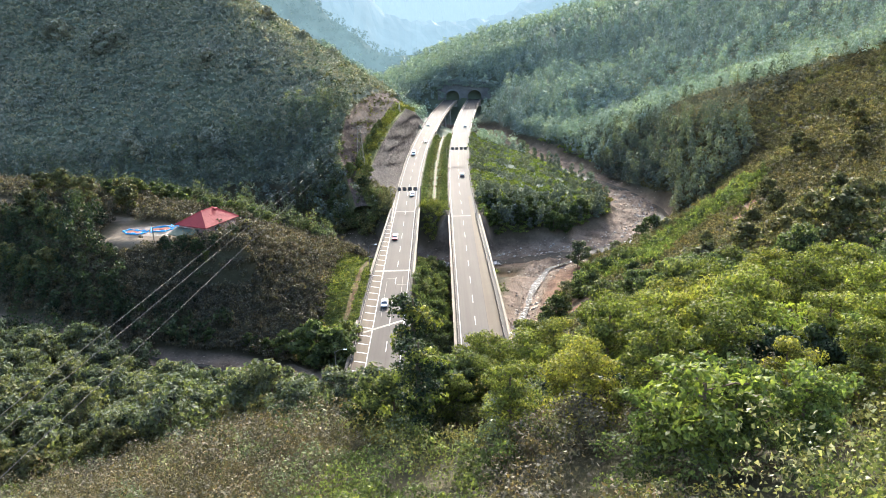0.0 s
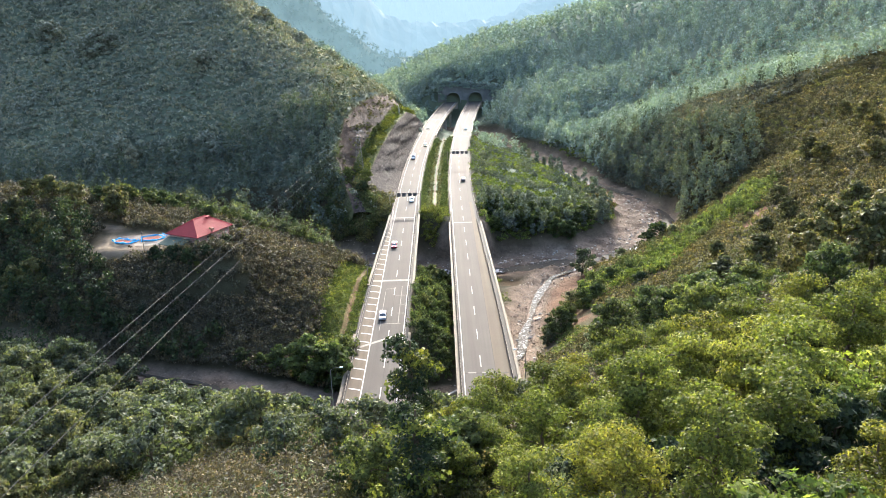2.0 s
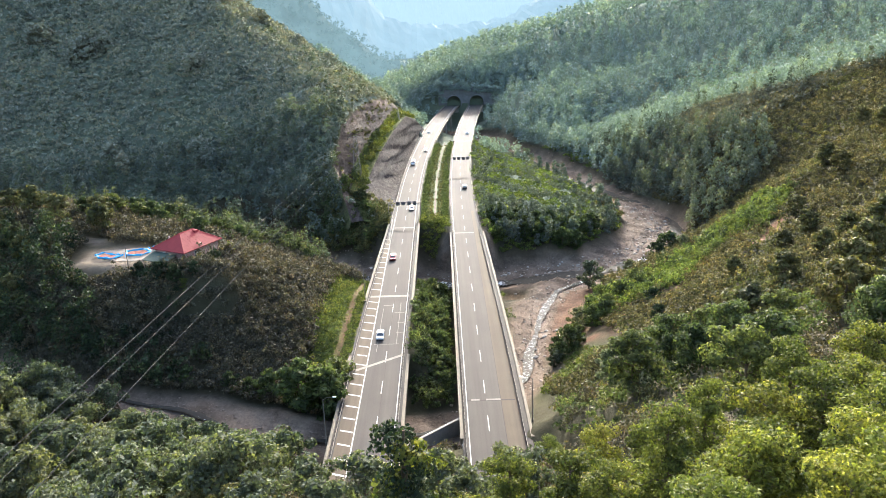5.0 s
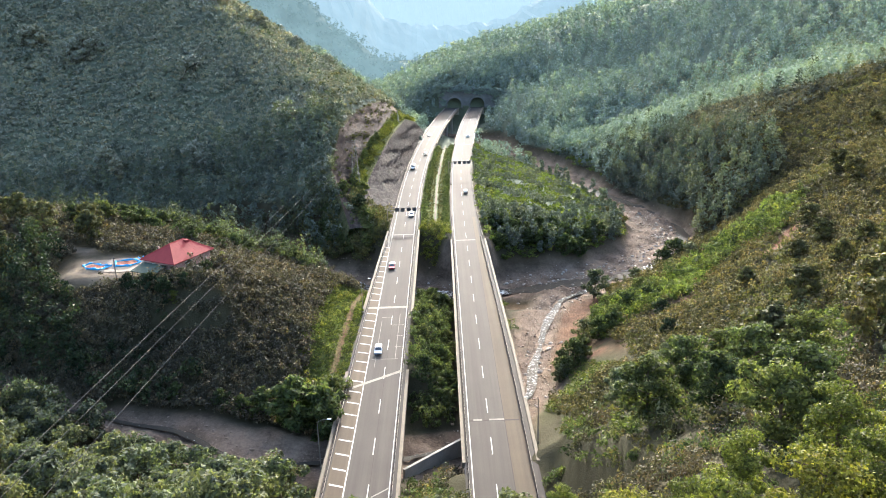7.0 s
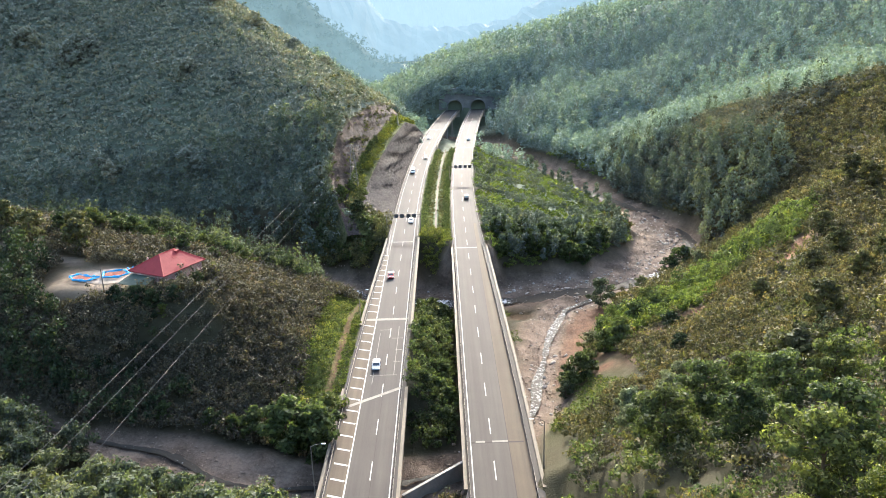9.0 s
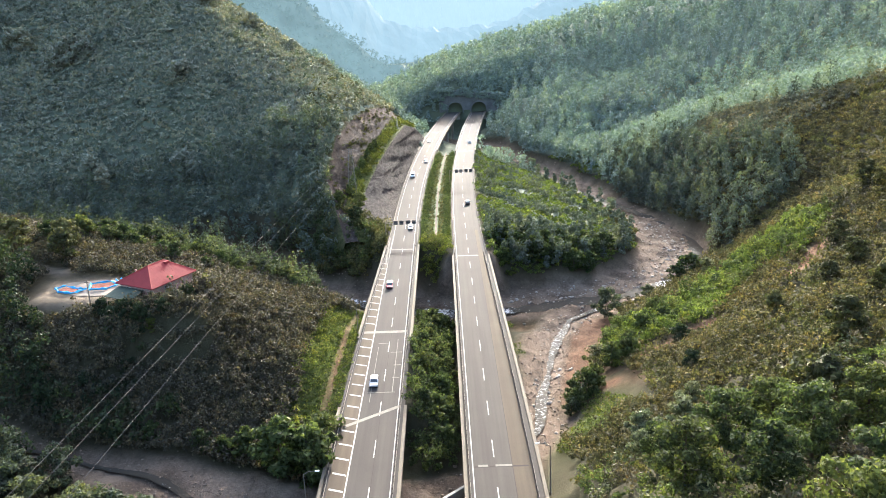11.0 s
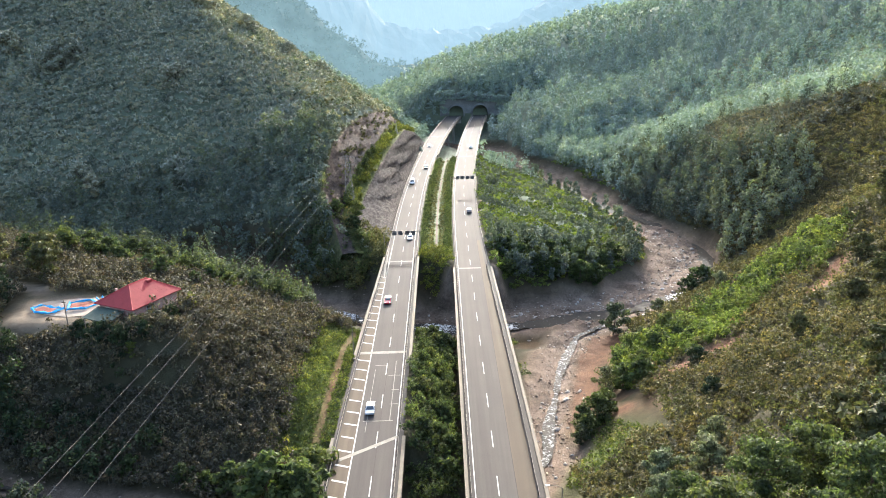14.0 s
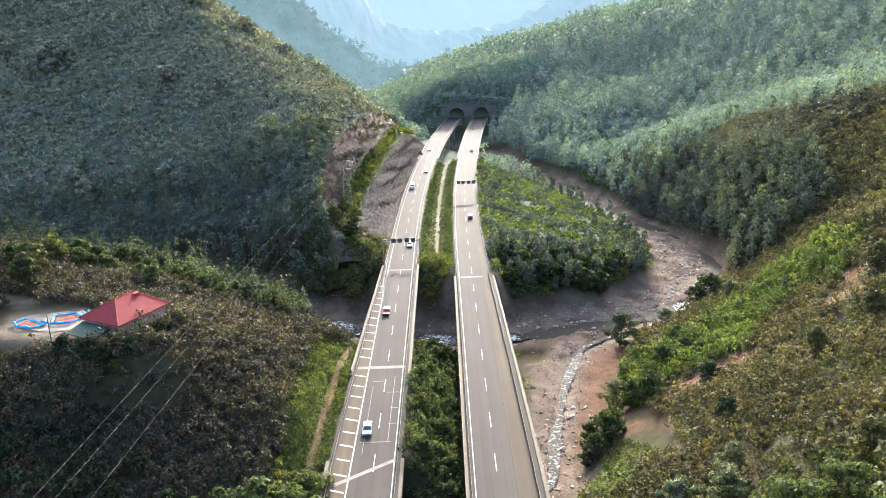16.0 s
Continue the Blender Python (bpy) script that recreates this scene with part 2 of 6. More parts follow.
def part(name, bm, mat, parent=None, label=""):
    me = bpy.data.meshes.new(name)
    bm.to_mesh(me)
    bm.free()
    me.materials.append(mat)
    ob = new(name, me)
    if parent:
        ob.parent = parent
    if label:
        tagged(ob, label)
    return ob


def empty(name, at, label, category, group="", rz=0.0):
    ob = new(name)
    ob.matrix_world = pose(*at, 0, 0, rz)
    return tagged(ob, label, category, group)


def box(bm, x0, y0, z0, x1, y1, z1, bevel=0.0, m=None):
    r = bmesh.ops.create_cube(bm, size=1.0, matrix=Matrix.Translation(((x0 + x1) / 2, (y0 + y1) / 2, (z0 + z1) / 2)) @ Matrix.Diagonal((abs(x1 - x0), abs(y1 - y0), abs(z1 - z0), 1)))
    vs = r["verts"]
    if bevel:
        es = list({e for v in vs for e in v.link_edges})
        out = bmesh.ops.bevel(bm, geom=es, offset=bevel, segments=1, affect="EDGES", profile=0.5)
        vs = list({v for f in out["faces"] for v in f.verts} | {v for v in vs if v.is_valid})
    if m is not None:
        bmesh.ops.transform(bm, matrix=m, verts=vs)
    return bm


def tube(bm, points, radii, sides=6):
    """A tapered tube along points."""
    rings, pts = [], [Vector([float(c) for c in p]) for p in points]
    for i, p in enumerate(pts):
        d = (pts[min(i + 1, len(pts) - 1)] - pts[max(i - 1, 0)]).normalized()
        u = d.orthogonal().normalized()
        w = d.cross(u)
        rings.append([bm.verts.new(p + float(radii[i]) * (math.cos(a) * u + math.sin(a) * w)) for a in (2 * math.pi * k / sides for k in range(sides))])
    for a, b in zip(rings, rings[1:]):
        for k in range(sides):
            bm.faces.new((a[k], a[(k + 1) % sides], b[(k + 1) % sides], b[k]))
    bm.faces.new(list(reversed(rings[0])))
    bm.faces.new(rings[-1])
    return bm


def ribbon(xs_l, xs_r, zs, ys):
    """Vertices and faces of a strip between two lines."""
    v = [(p[0], p[1], z) for a, b, z in zip(xs_l, xs_r, zs) for p in (a, b)]
    f = [(2 * i, 2 * i + 1, 2 * i + 3, 2 * i + 2) for i in range(len(ys) - 1)]
    return v, f


# ---- the lie of the land ----
TRIB = np.array([(-150, 200, 1), (-100, 178, -1), (-80, 169, -2.5), (-55, 160, -3.5), (-31, 151, -5), (-8, 153, -7), (6, 160, -8.5), (18, 185, -10.5), (24, 210, -12), (30, 236, -13.2), (36, 250, -14), (46, 259, -14.6)], float)
MAIN = np.array([(-90, 660, -9), (-40, 590, -11), (-5, 552, -12), (30, 526, -13), (40, 488, -14), (53, 462, -14.5), (64, 428, -14.5), (75, 386, -14.5), (83, 352, -14.5), (86.5, 322, -14.5),
                 (82, 303, -14.5), (71, 288, -14.5), (54, 272, -14.5), (17, 264, -14.5), (-4, 261, -14.5), (-20, 265, -14.5), (-36, 274, -14.5), (-57, 300, -14.5), (-90, 318, -14), (-150, 322, -13), (-260, 300, -10)], float)
# the river keeps to the outside of the bend
CHANNEL = np.array([(-90, 660, -9), (-40, 590, -11), (-5, 552, -12), (28, 522, -13), (40, 484, -14), (60, 425, -14.5), (70, 394, -14.5), (82, 369, -14.5), (91, 354, -14.5), (96, 334, -14.5), (95, 315, -14.5),
                    (89, 297, -14.5), (78, 281, -14.5), (67, 274, -14.5), (48, 267, -14.5), (30, 261, -14.5), (10, 258, -14.5), (-4, 260, -14.5), (-17, 262, -14.5), (-31, 270, -14.5), (-42, 277, -14.5), (-58, 300, -14.5), (-90, 318, -14), (-150, 322, -13), (-260, 300, -10)], float)
LINES = [
    # the hill under the camera, falling to the bridges
    [(0, -60, 78), (2, 0, 68), (6, 30, 58.5), (6, 50, 48), (8, 75, 35.5), (8, 92, 27), (6, 112, 13), (4, 132, 0), (2, 143, -5)],
    [(-20, 20, 56), (-24, 60, 37), (-28, 85, 25), (-30, 110, 11), (-30, 132, -2)],
    [(-60, 20, 48), (-60, 70, 24), (-60, 100, 9), (-60, 125, 3), (-60, 143, -2)],
    [(-110, 60, 40), (-110, 110, 14), (-105, 150, 3)],
    [(30, 20, 62), (26, 50, 50.5), (25, 75, 41), (26, 105, 29), (24, 128, 16), (20, 145, 3), (19, 165, -6)],
    [(60, 30, 66), (46, 75, 48), (46, 105, 35), (48, 122, 28), (50, 150, 18), (53, 185, 7), (44, 200, -2), (36, 205, -9)],
    [(110, 60, 74), (90, 120, 46), (82, 165, 24), (76, 200, 10), (70, 225, 0), (66, 248, -8)],
    # the right-hand spur
    [(260, 150, 110), (215, 230, 78), (180, 295, 53), (160, 335, 41), (143, 358, 32), (133, 390, 23), (116, 425, 10), (101, 450, 0), (88, 470, -9)],
    [(112, 318, 8), (112, 350, 10), (104, 382, 4), (92, 412, -3)],
    [(230, 420, 40), (185, 445, 26), (150, 465, 12), (120, 488, 0)],
    [(150, 180, 54), (125, 225, 34), (108, 262, 14), (98, 292, -8)],
    # the far right-hand hill
    [(98, 330, -9), (96, 365, -10), (78, 418, -10), (58, 472, -10), (44, 510, -9)],
    [(95, 520, 8), (50, 570, 10)],
    [(340, 400, 82), (215, 497, 36), (150, 560, 26), (116, 593, 18), (60, 625, 22)],
    [(420, 480, 130), (300, 620, 90), (190, 690, 68), (140, 740, 60), (100, 738, 50), (63, 740, 40), (15, 745, 27), (-10, 742, 21), (-29, 740, 8), (-68, 740, -8), (-110, 740, -10)],
    [(-12, 606, 8), (6, 606, 15), (32, 606, 12), (52, 600, 10)],
    [(-4, 590, -11), (44, 588, -8)],
    [(300, 860, 70), (140, 860, 10), (40, 860, -35), (-60, 860, -45)],
    # the house knoll
    [(-170, 245, 24), (-130, 230, 19), (-95, 212, 17), (-62, 203, 15.5), (-46, 206, 8.5), (-32, 209, 2), (-24, 208, -1)],
    [(-100, 192, 9), (-78, 186, 9), (-50, 183, 4.5), (-30, 185, 0.5)],
    [(-24, 168, -5), (-55, 171, -1.5), (-85, 181, 2)],
    [(-30, 240, -3), (-60, 253, 3), (-95, 271, 7), (-150, 289, 9)],
    # the left-hand hill with the rock cut
    [(-23, 296, -1), (-21.5, 330, 0), (-20, 393, 0), (-15, 473, 0), (-10, 528, -2)],
    [(-32, 312, 6), (-31, 330, 9), (-27.5, 355, 14.5), (-23.5, 390, 18), (-19.5, 430, 18.5), (-16, 465, 11)],
    [(-36, 316, 8.5), (-35, 335, 11.5), (-31.5, 358, 17), (-27.2, 392, 20), (-23, 430, 20.5)],
    [(-44, 318, 16), (-42, 340, 27), (-38, 372, 30), (-33, 405, 29.5), (-29, 440, 26), (-24, 480, 15)],
    [(-40, 302, -3), (-60, 312, -5), (-90, 330, -2), (-139, 345, 0), (-240, 345, 4)],
    [(-110, 430, 73), (-83, 440, 57), (-52, 442, 39), (-34, 450, 26)],
    [(-110, 385, 46), (-175, 414, 56), (-210, 430, 62), (-330, 430, 80)],
    [(-150, 500, 100), (-110, 432, 74)],
    [(-160, 472, 94), (-230, 485, 104), (-340, 490, 118), (-480, 430, 125)],
    [(-60, 690, -6), (-100, 640, 4), (-160, 640, 40), (-300, 700, 90)],
    # flat ground between and beside the roads
    [(-5, 286, -1.2), (-4, 340, -1), (-2, 400, -1), (2, 440, -2), (5, 470, -9)],
    [(18, 290, -4), (18, 340, -2.5), (20, 400, -3), (24, 440, -5)],
    [(40, 285, -9), (48, 320, -6), (44, 370, -5.5), (36, 420, -7)],
    [(64, 300, -10), (70, 335, -10), (58, 390, -10.5)],
    [(-3, 180, -5), (-3, 215, -5), (-3, 240, -9)],
]


def along(line, step):
    line = np.asarray(line, float)
    out = []
    for a, b in zip(line, line[1:]):
        n = max(1, int(np.hypot(*(b - a)[:2]) // step))
        out += [a + (b - a) * k / n for k in range(n)]
    return np.array(out + [line[-1]])


CTRL = np.concatenate([along(l, 11) for l in LINES] + [along(TRIB, 16), along(MAIN, 16)])


def fit_land():
    p = CTRL[:, :2]
    d = np.hypot(*(p[:, None] - p[None]).transpose(2, 0, 1))
    n = len(p)
    a = np.zeros((n + 3, n + 3))
    a[:n, :n] = -d - np.eye(n) * 1.5
    a[:n, n], a[:n, n + 1:], a[n, :n], a[n + 1:, :n] = 1, p, 1, p.T
    return np.linalg.solve(a, np.concatenate([CTRL[:, 2], np.zeros(3)]))


LAND = fit_land()


def line_distance(x, y, line):
    """Distance to a polyline, and the line's height at the nearest point."""
    best, hz = np.full(x.shape, 1e9), np.zeros(x.shape)
    for a, b in zip(line, line[1:]):
        d = b - a
        t = np.clip(((x - a[0]) * d[0] + (y - a[1]) * d[1]) / (d[0] ** 2 + d[1] ** 2), 0, 1)
        r = np.hypot(x - a[0] - t * d[0], y - a[1] - t * d[1])
        hz = np.where(r < best, a[2] + t * d[2], hz)
        best = np.minimum(r, best)
    return best, hz


def smooth(e0, e1, v):
    """0 before e0, 1 after e1."""
    t = np.clip((v - e0) / (e1 - e0), 0, 1)
    return t * t * (3 - 2 * t)


def waves(x, y, seed, scale, octaves=4):
    """Cheap rolling noise from turned sines."""
    rng = np.random.RandomState(seed)
    out, amp = np.zeros(np.shape(x)), 1.0
    for o in range(octaves):
        for k in range(3):
            a, ph = rng.uniform(0, 2 * math.pi, 2)
            f = 2 * math.pi / scale * 2 ** o * rng.uniform(0.8, 1.25)
            out = out + amp / 3 * np.sin((x * math.cos(a) + y * math.sin(a)) * f + ph + 1.7 * np.sin(out * 2 + ph))
        amp *= 0.5
    return out


def road_left(y):
    return -14.0 + 2.6e-4 * np.maximum(0, y - 300) ** 2


def road_right(y):
    return 7.35 + 2.2e-4 * np.maximum(0, y - 300) ** 2


# left edge and right edge of each carriageway, from its lane line
def edges_left(y):
    k = smooth(175, 325, y)
    return -8.1 + 3.1 * k, 4.9 + 0.2 * k


def edges_right(y):
    k = smooth(150, 345, y)
    return -5.1 + 0.2 * k, 7.7 - 2.4 * k


# stretches that stand on the ground (the rest is bridge)
EMBANK_LEFT = [(178, 211), (286, 452)]
EMBANK_RIGHT = [(90, 141), (274, 446)]


def land_base(x, y):
    p = np.stack([x.ravel(), y.ravel()], 1)
    out = np.empty(len(p))
    n = len(CTRL)
    for i in range(0, len(p), 20000):
        q = p[i:i + 20000]
        d = np.hypot(q[:, None, 0] - CTRL[None, :, 0], q[:, None, 1] - CTRL[None, :, 1])
        out[i:i + 20000] = -d @ LAND[:n] + LAND[n] + q @ LAND[n + 1:]
    return out.reshape(x.shape)


def in_stretch(y, stretches, soft=4.0):
    k = np.zeros(y.shape)
    for a, b in stretches:
        k = np.maximum(k, smooth(a - soft, a + 1, y) * (1 - smooth(b - 1, b + soft, y)))
    return k


def land(x, y):
    """Height of the ground, and how much of it is gravel, earth, grass and rock."""
    x, y = np.asarray(x, float), np.asarray(y, float)
    z = land_base(x, y)
    dm, zm = line_distance(x, y, MAIN)
    dm = dm + 1.5 * smooth(268, 285, y) + 3.0 * smooth(325, 355, y)          # the bed narrows above the bend
    dt, zt = line_distance(x, y, TRIB)
    wob = waves(x, y, 3, 23)
    z = z + 0.5 * waves(x, y, 5, 31) * smooth(8, 20, np.minimum(dm, dt)) + 1.3 * waves(x, y, 8, 75) * smooth(20, 60, np.minimum(dm, dt))
    west = smooth(-22, -46, x)
    bed_m = 1 - smooth(10.5 - 7 * west, 16 - 9 * west, dm + (2.0 - west) * wob)
    bed_t = 1 - smooth(5.5 - 3.5 * smooth(-52, -72, x), 10 - 6 * smooth(-52, -72, x), dt + 1.5 * wob)
    z = z * (1 - bed_m) + (zm + 0.35 * waves(x, y, 11, 9) + 0.006 * dm ** 2) * bed_m
    z = z * (1 - bed_t) + (zt + 0.3 * waves(x, y, 12, 7) + 0.02 * dt ** 2) * bed_t
    grass = np.zeros(x.shape)
    shelf = np.zeros(x.shape)
    for mid, edge, stretch in ((road_left, edges_left, EMBANK_LEFT), (road_right, edges_right, EMBANK_RIGHT)):
        c, (l, r) = mid(y), edge(y)
        out = np.maximum(np.maximum(c + l - x, x - c - r), 0)
        k = (1 - smooth(1.2, 6.5, out)) * in_stretch(y, stretch)
        z = z * (1 - k) + (-0.35 - 0.12 * out) * k
        shelf = np.maximum(shelf, k)
    # the strip between the carriageways
    k = smooth(284, 290, y) * (1 - smooth(436, 446, y)) * (x > road_left(y)) * (x < road_right(y))
    z = z * (1 - k) - 0.9 * k
    grass = np.maximum(grass, k)
    x_top = np.interp(y, [300, 318, 340, 372, 405, 440, 480], [-38, -43, -41.5, -38, -33, -29, -24])
    x_ledge = np.interp(y, [312, 330, 355, 390, 430, 465], [-34, -33, -29.8, -25.6, -21.6, -17.8])
    cut = smooth(299, 307, y) * (1 - smooth(470, 500, y)) * smooth(-1.5, 1.0, x - x_top + 0.8 * waves(x, y, 17, 11)) * (1 - smooth(0.3, 2.0, x - (road_left(y) - 6.6)))
    bench = np.exp(-((x - x_ledge) / 2.0) ** 2) * smooth(312, 322, y)
    rock = cut * (1 - 0.95 * bench)
    grass = np.maximum(grass, cut * bench)
    gravel = np.maximum(bed_m, bed_t)
    dc = line_distance(x, y, CHANNEL)[0]
    z = z + gravel * (0.22 * np.abs(waves(x, y, 21, 5, 3)) + 0.3 * waves(x, y, 22, 14, 2)) * smooth(1.0, 3.5, np.minimum(dc, dt))
    z = z - gravel * (0.8 * (1 - smooth(1.2, 4.5, dc)) + 0.35 * (1 - smooth(0.8, 2.6, dt)))
    east = smooth(14, 22, x) * (1 - smooth(40, 48, x + 0.6 * wob)) * smooth(178, 190, y) * (1 - smooth(244, 256, y)) * (1 - bed_t)
    scar = np.exp(-(((x - 55) * 0.9 + (y - 207) * 0.43) / 12) ** 4 - (((y - 207) * 0.9 - (x - 55) * 0.43 + 1.5 * wob) / 4) ** 2)
    scar = np.maximum(scar, np.exp(-((x - 36) / 2.4) ** 2 - ((y - 194) / 3) ** 2))
    scar = np.maximum(scar, np.exp(-(((x - 91) * 0.75 + (y - 224) * 0.66) / 11) ** 4 - (((y - 224) * 0.75 - (x - 91) * 0.66 + wob) / 2.2) ** 2))
    raw = smooth(2.2, 4.5, dt) * (1 - smooth(10, 15, dt + 2.5 * wob)) * (x > np.interp(y, TRIB[6:, 1], TRIB[6:, 0])) * smooth(186, 198, y) * (1 - smooth(246, 256, y))
    gravel = gravel * (1 - 0.85 * raw)
    bank = 0.15 * (1 - smooth(14, 18, dm)) * (1 - bed_m)
    east = east * smooth(-0.5, 0.4, waves(x, y, 33, 13))
    earth = np.clip(np.maximum(np.maximum(np.maximum(east * 0.45, raw * 0.9), scar * 1.3), bank), 0, 1)
    track = np.exp(-((x + 25.5 - 0.03 * (y - 190)) / 0.8) ** 2) * smooth(170, 180, y) * (1 - smooth(228, 240, y))
    earth = np.maximum(earth, track * 0.9)
    verge = np.exp(-((x + 28) / 5.0) ** 2) * smooth(168, 178, y) * (1 - smooth(228, 240, y))
    grass = np.maximum(grass, verge)
    lawn = np.exp(-((x - 27) / 7) ** 2 - ((y - 180) / 12) ** 2)
    grass = np.maximum(grass, lawn)
    yard = np.exp(-(((x + 82) / 12) ** 4 + ((y - 206) / 8.5) ** 4))
    lane = np.exp(-((y - 214 + 0.35 * (x + 84)) / 2.2) ** 4) * smooth(-170, -160, x) * (1 - smooth(-92, -88, x))
    dust = np.clip(np.maximum(yard, lane) + 0.3 * wob * np.maximum(yard, lane), 0, 1)
    z = z * (1 - yard) + 16.6 * yard
    hs = np.exp(-(((x + 60) / 11) ** 6 + ((y - 197) / 10.5) ** 6))
    z = z * (1 - hs) + 17.6 * hs
    z = z * (1 - yard) + 16.6 * yard
    # far herbage, where haze is painted into the ground
    hazed_cover = smooth(296, 320, y - 0.2 * x * (x > 0)) * (1 - gravel) * (1 - shelf) * smooth(14, 20, dm)
    return z, dict(hazed_cover=hazed_cover, gravel=gravel, earth=earth, grass=np.clip(grass, 0, 1), rock=rock, dust=dust, shelf=shelf, dm=dm, dt=dt, yard=np.maximum(yard, 0.6 * (np.maximum(np.abs((x + 63.2) * 0.454 + (y - 201) * 0.891) - 6.6, np.abs((y - 201) * 0.454 - (x + 63.2) * 0.891) - 5.9) < 0)), lane=lane, bench=cut * bench, cut=cut, verge=verge, lawn=lawn, scar=scar, track=track)


def axis(lo, fine_lo, fine_hi, hi, step, grow):
    mid = list(np.arange(fine_lo, fine_hi + step, step))
    a, s = [fine_lo], step
    while a[-1] > lo:
        s *= grow
        a.append(a[-1] - s)
    b, s = [mid[-1]], step
    while b[-1] < hi:
        s *= grow
        b.append(b[-1] + s)
    return np.array(sorted(a[1:]) + mid + b[1:])


CUT_Y = [292, 312, 330, 355, 390, 430, 465, 492]


def cut_ledge(y):
    return np.interp(y, CUT_Y, [-27, -34, -33, -29.8, -25.6, -21.6, -17.8, -13.5]), np.interp(y, CUT_Y, [-1.5, 5.5, 9, 14, 17.5, 18, 11, 1])


def cut_top(y):
    ys = [292, 318, 340, 372, 405, 440, 480, 492]
    return np.interp(y, ys, [-34, -43, -41.5, -38, -33, -29, -22, -18]), np.interp(y, ys, [-1, 16, 27, 30, 29.5, 26, 13, 4])


def build_ground():
    gx = np.concatenate([axis(-3500, -125, -50, -49, 2.5, 1.1), np.arange(-48, 104, 1.2), axis(104.5, 105, 150, 3500, 2.5, 1.1)])
    gy = np.concatenate([axis(-800, 10, 140, 141, 2.7, 1.1), np.arange(142.5, 480, 1.4), axis(480.5, 481, 616, 4200, 2.7, 1.1)])
    gx, gy = np.unique(np.round(gx, 3)), np.unique(np.round(gy, 3))
    x, y = np.meshgrid(gx, gy)
    z, w = land(x, y)
    inside = smooth(-0.5, 1.5, x - cut_top(y)[0]) * (1 - smooth(-1.0, 0.5, x - road_left(y) + 6.2)) * smooth(293, 297, y) * (1 - smooth(486, 492, y))
    z = z - 14 * inside                          # the cut face lies over it
    far = np.maximum(smooth(775, 900, y), smooth(600, 1500, np.abs(x)))
    z = z * (1 - far) - 25 * far
    v = np.stack([x, y, z], 2).reshape(-1, 3)
    nx, ny = len(gx), len(gy)
    i = np.arange((ny - 1) * (nx - 1))
    i = i // (nx - 1) * nx + i % (nx - 1)
    f = np.stack([i, i + 1, i + nx + 1, i + nx], 1)
    ob = numpy_mesh("ground", v, f, MAT["land"])
    for key in ("gravel", "earth", "grass", "rock", "dust", "hazed_cover"):
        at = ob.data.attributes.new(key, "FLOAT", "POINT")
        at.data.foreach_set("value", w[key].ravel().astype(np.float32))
    ob.data.polygons.foreach_set("use_smooth", np.ones(len(f), bool))
    return tagged(ob, "hilly valley floor of soil, gravel, grass and cut rock", "ground", kind="structure")


def numpy_mesh(name, v, f, mat, parent=None):
    me = bpy.data.meshes.new(name)
    n, k = f.shape
    me.vertices.add(len(v))
    me.vertices.foreach_set("co", np.ascontiguousarray(v, np.float32).ravel())
    me.loops.add(n * k)
    me.loops.foreach_set("vertex_index", np.ascontiguousarray(f, np.int32).ravel())
    me.polygons.add(n)
    me.polygons.foreach_set("loop_start", np.arange(0, n * k, k, dtype=np.int32))
    me.polygons.foreach_set("loop_total", np.full(n, k, np.int32))
    me.update(calc_edges=True)
    me.materials.append(mat)
    ob = new(name, me)
    if parent:
        ob.parent = parent
    return ob


build_ground()


# ---- the rock cut beside the road ----
def rock_material():
    m, nt, bs = material("cut_rock")
    bands = tex_noise(nt, 0.7, 8, 0.8, (0.6, 0.5, 1.1))
    c = ramp(nt, bands, [(0.34, (0.014, 0.012, 0.012)), (0.5, (0.045, 0.038, 0.036)), (0.68, (0.105, 0.09, 0.083))])
    red = ramp(nt, tex_noise(nt, 0.3, 6, 0.7), [(0.35, (0.06, 0.042, 0.034)), (0.65, (0.14, 0.098, 0.073))])
    grass = ramp(nt, tex_noise(nt, 1.2, 5), [(0.35, (0.04, 0.06, 0.016)), (0.65, (0.11, 0.12, 0.036))])
    for attr, over in (("red", red), ("ledge", grass)):
        at = nt.nodes.new("ShaderNodeAttribute")
        at.attribute_name = attr
        c = mix(nt, at.outputs["Fac"], c, over)
    nt.links.new(c, bs.inputs["Base Color"])
    bs.inputs["Roughness"].default_value, bs.inputs["Specular IOR Level"].default_value = 0.9, 0.1
    bump(nt, bs, bands, 1.0, 1.4)
    return m


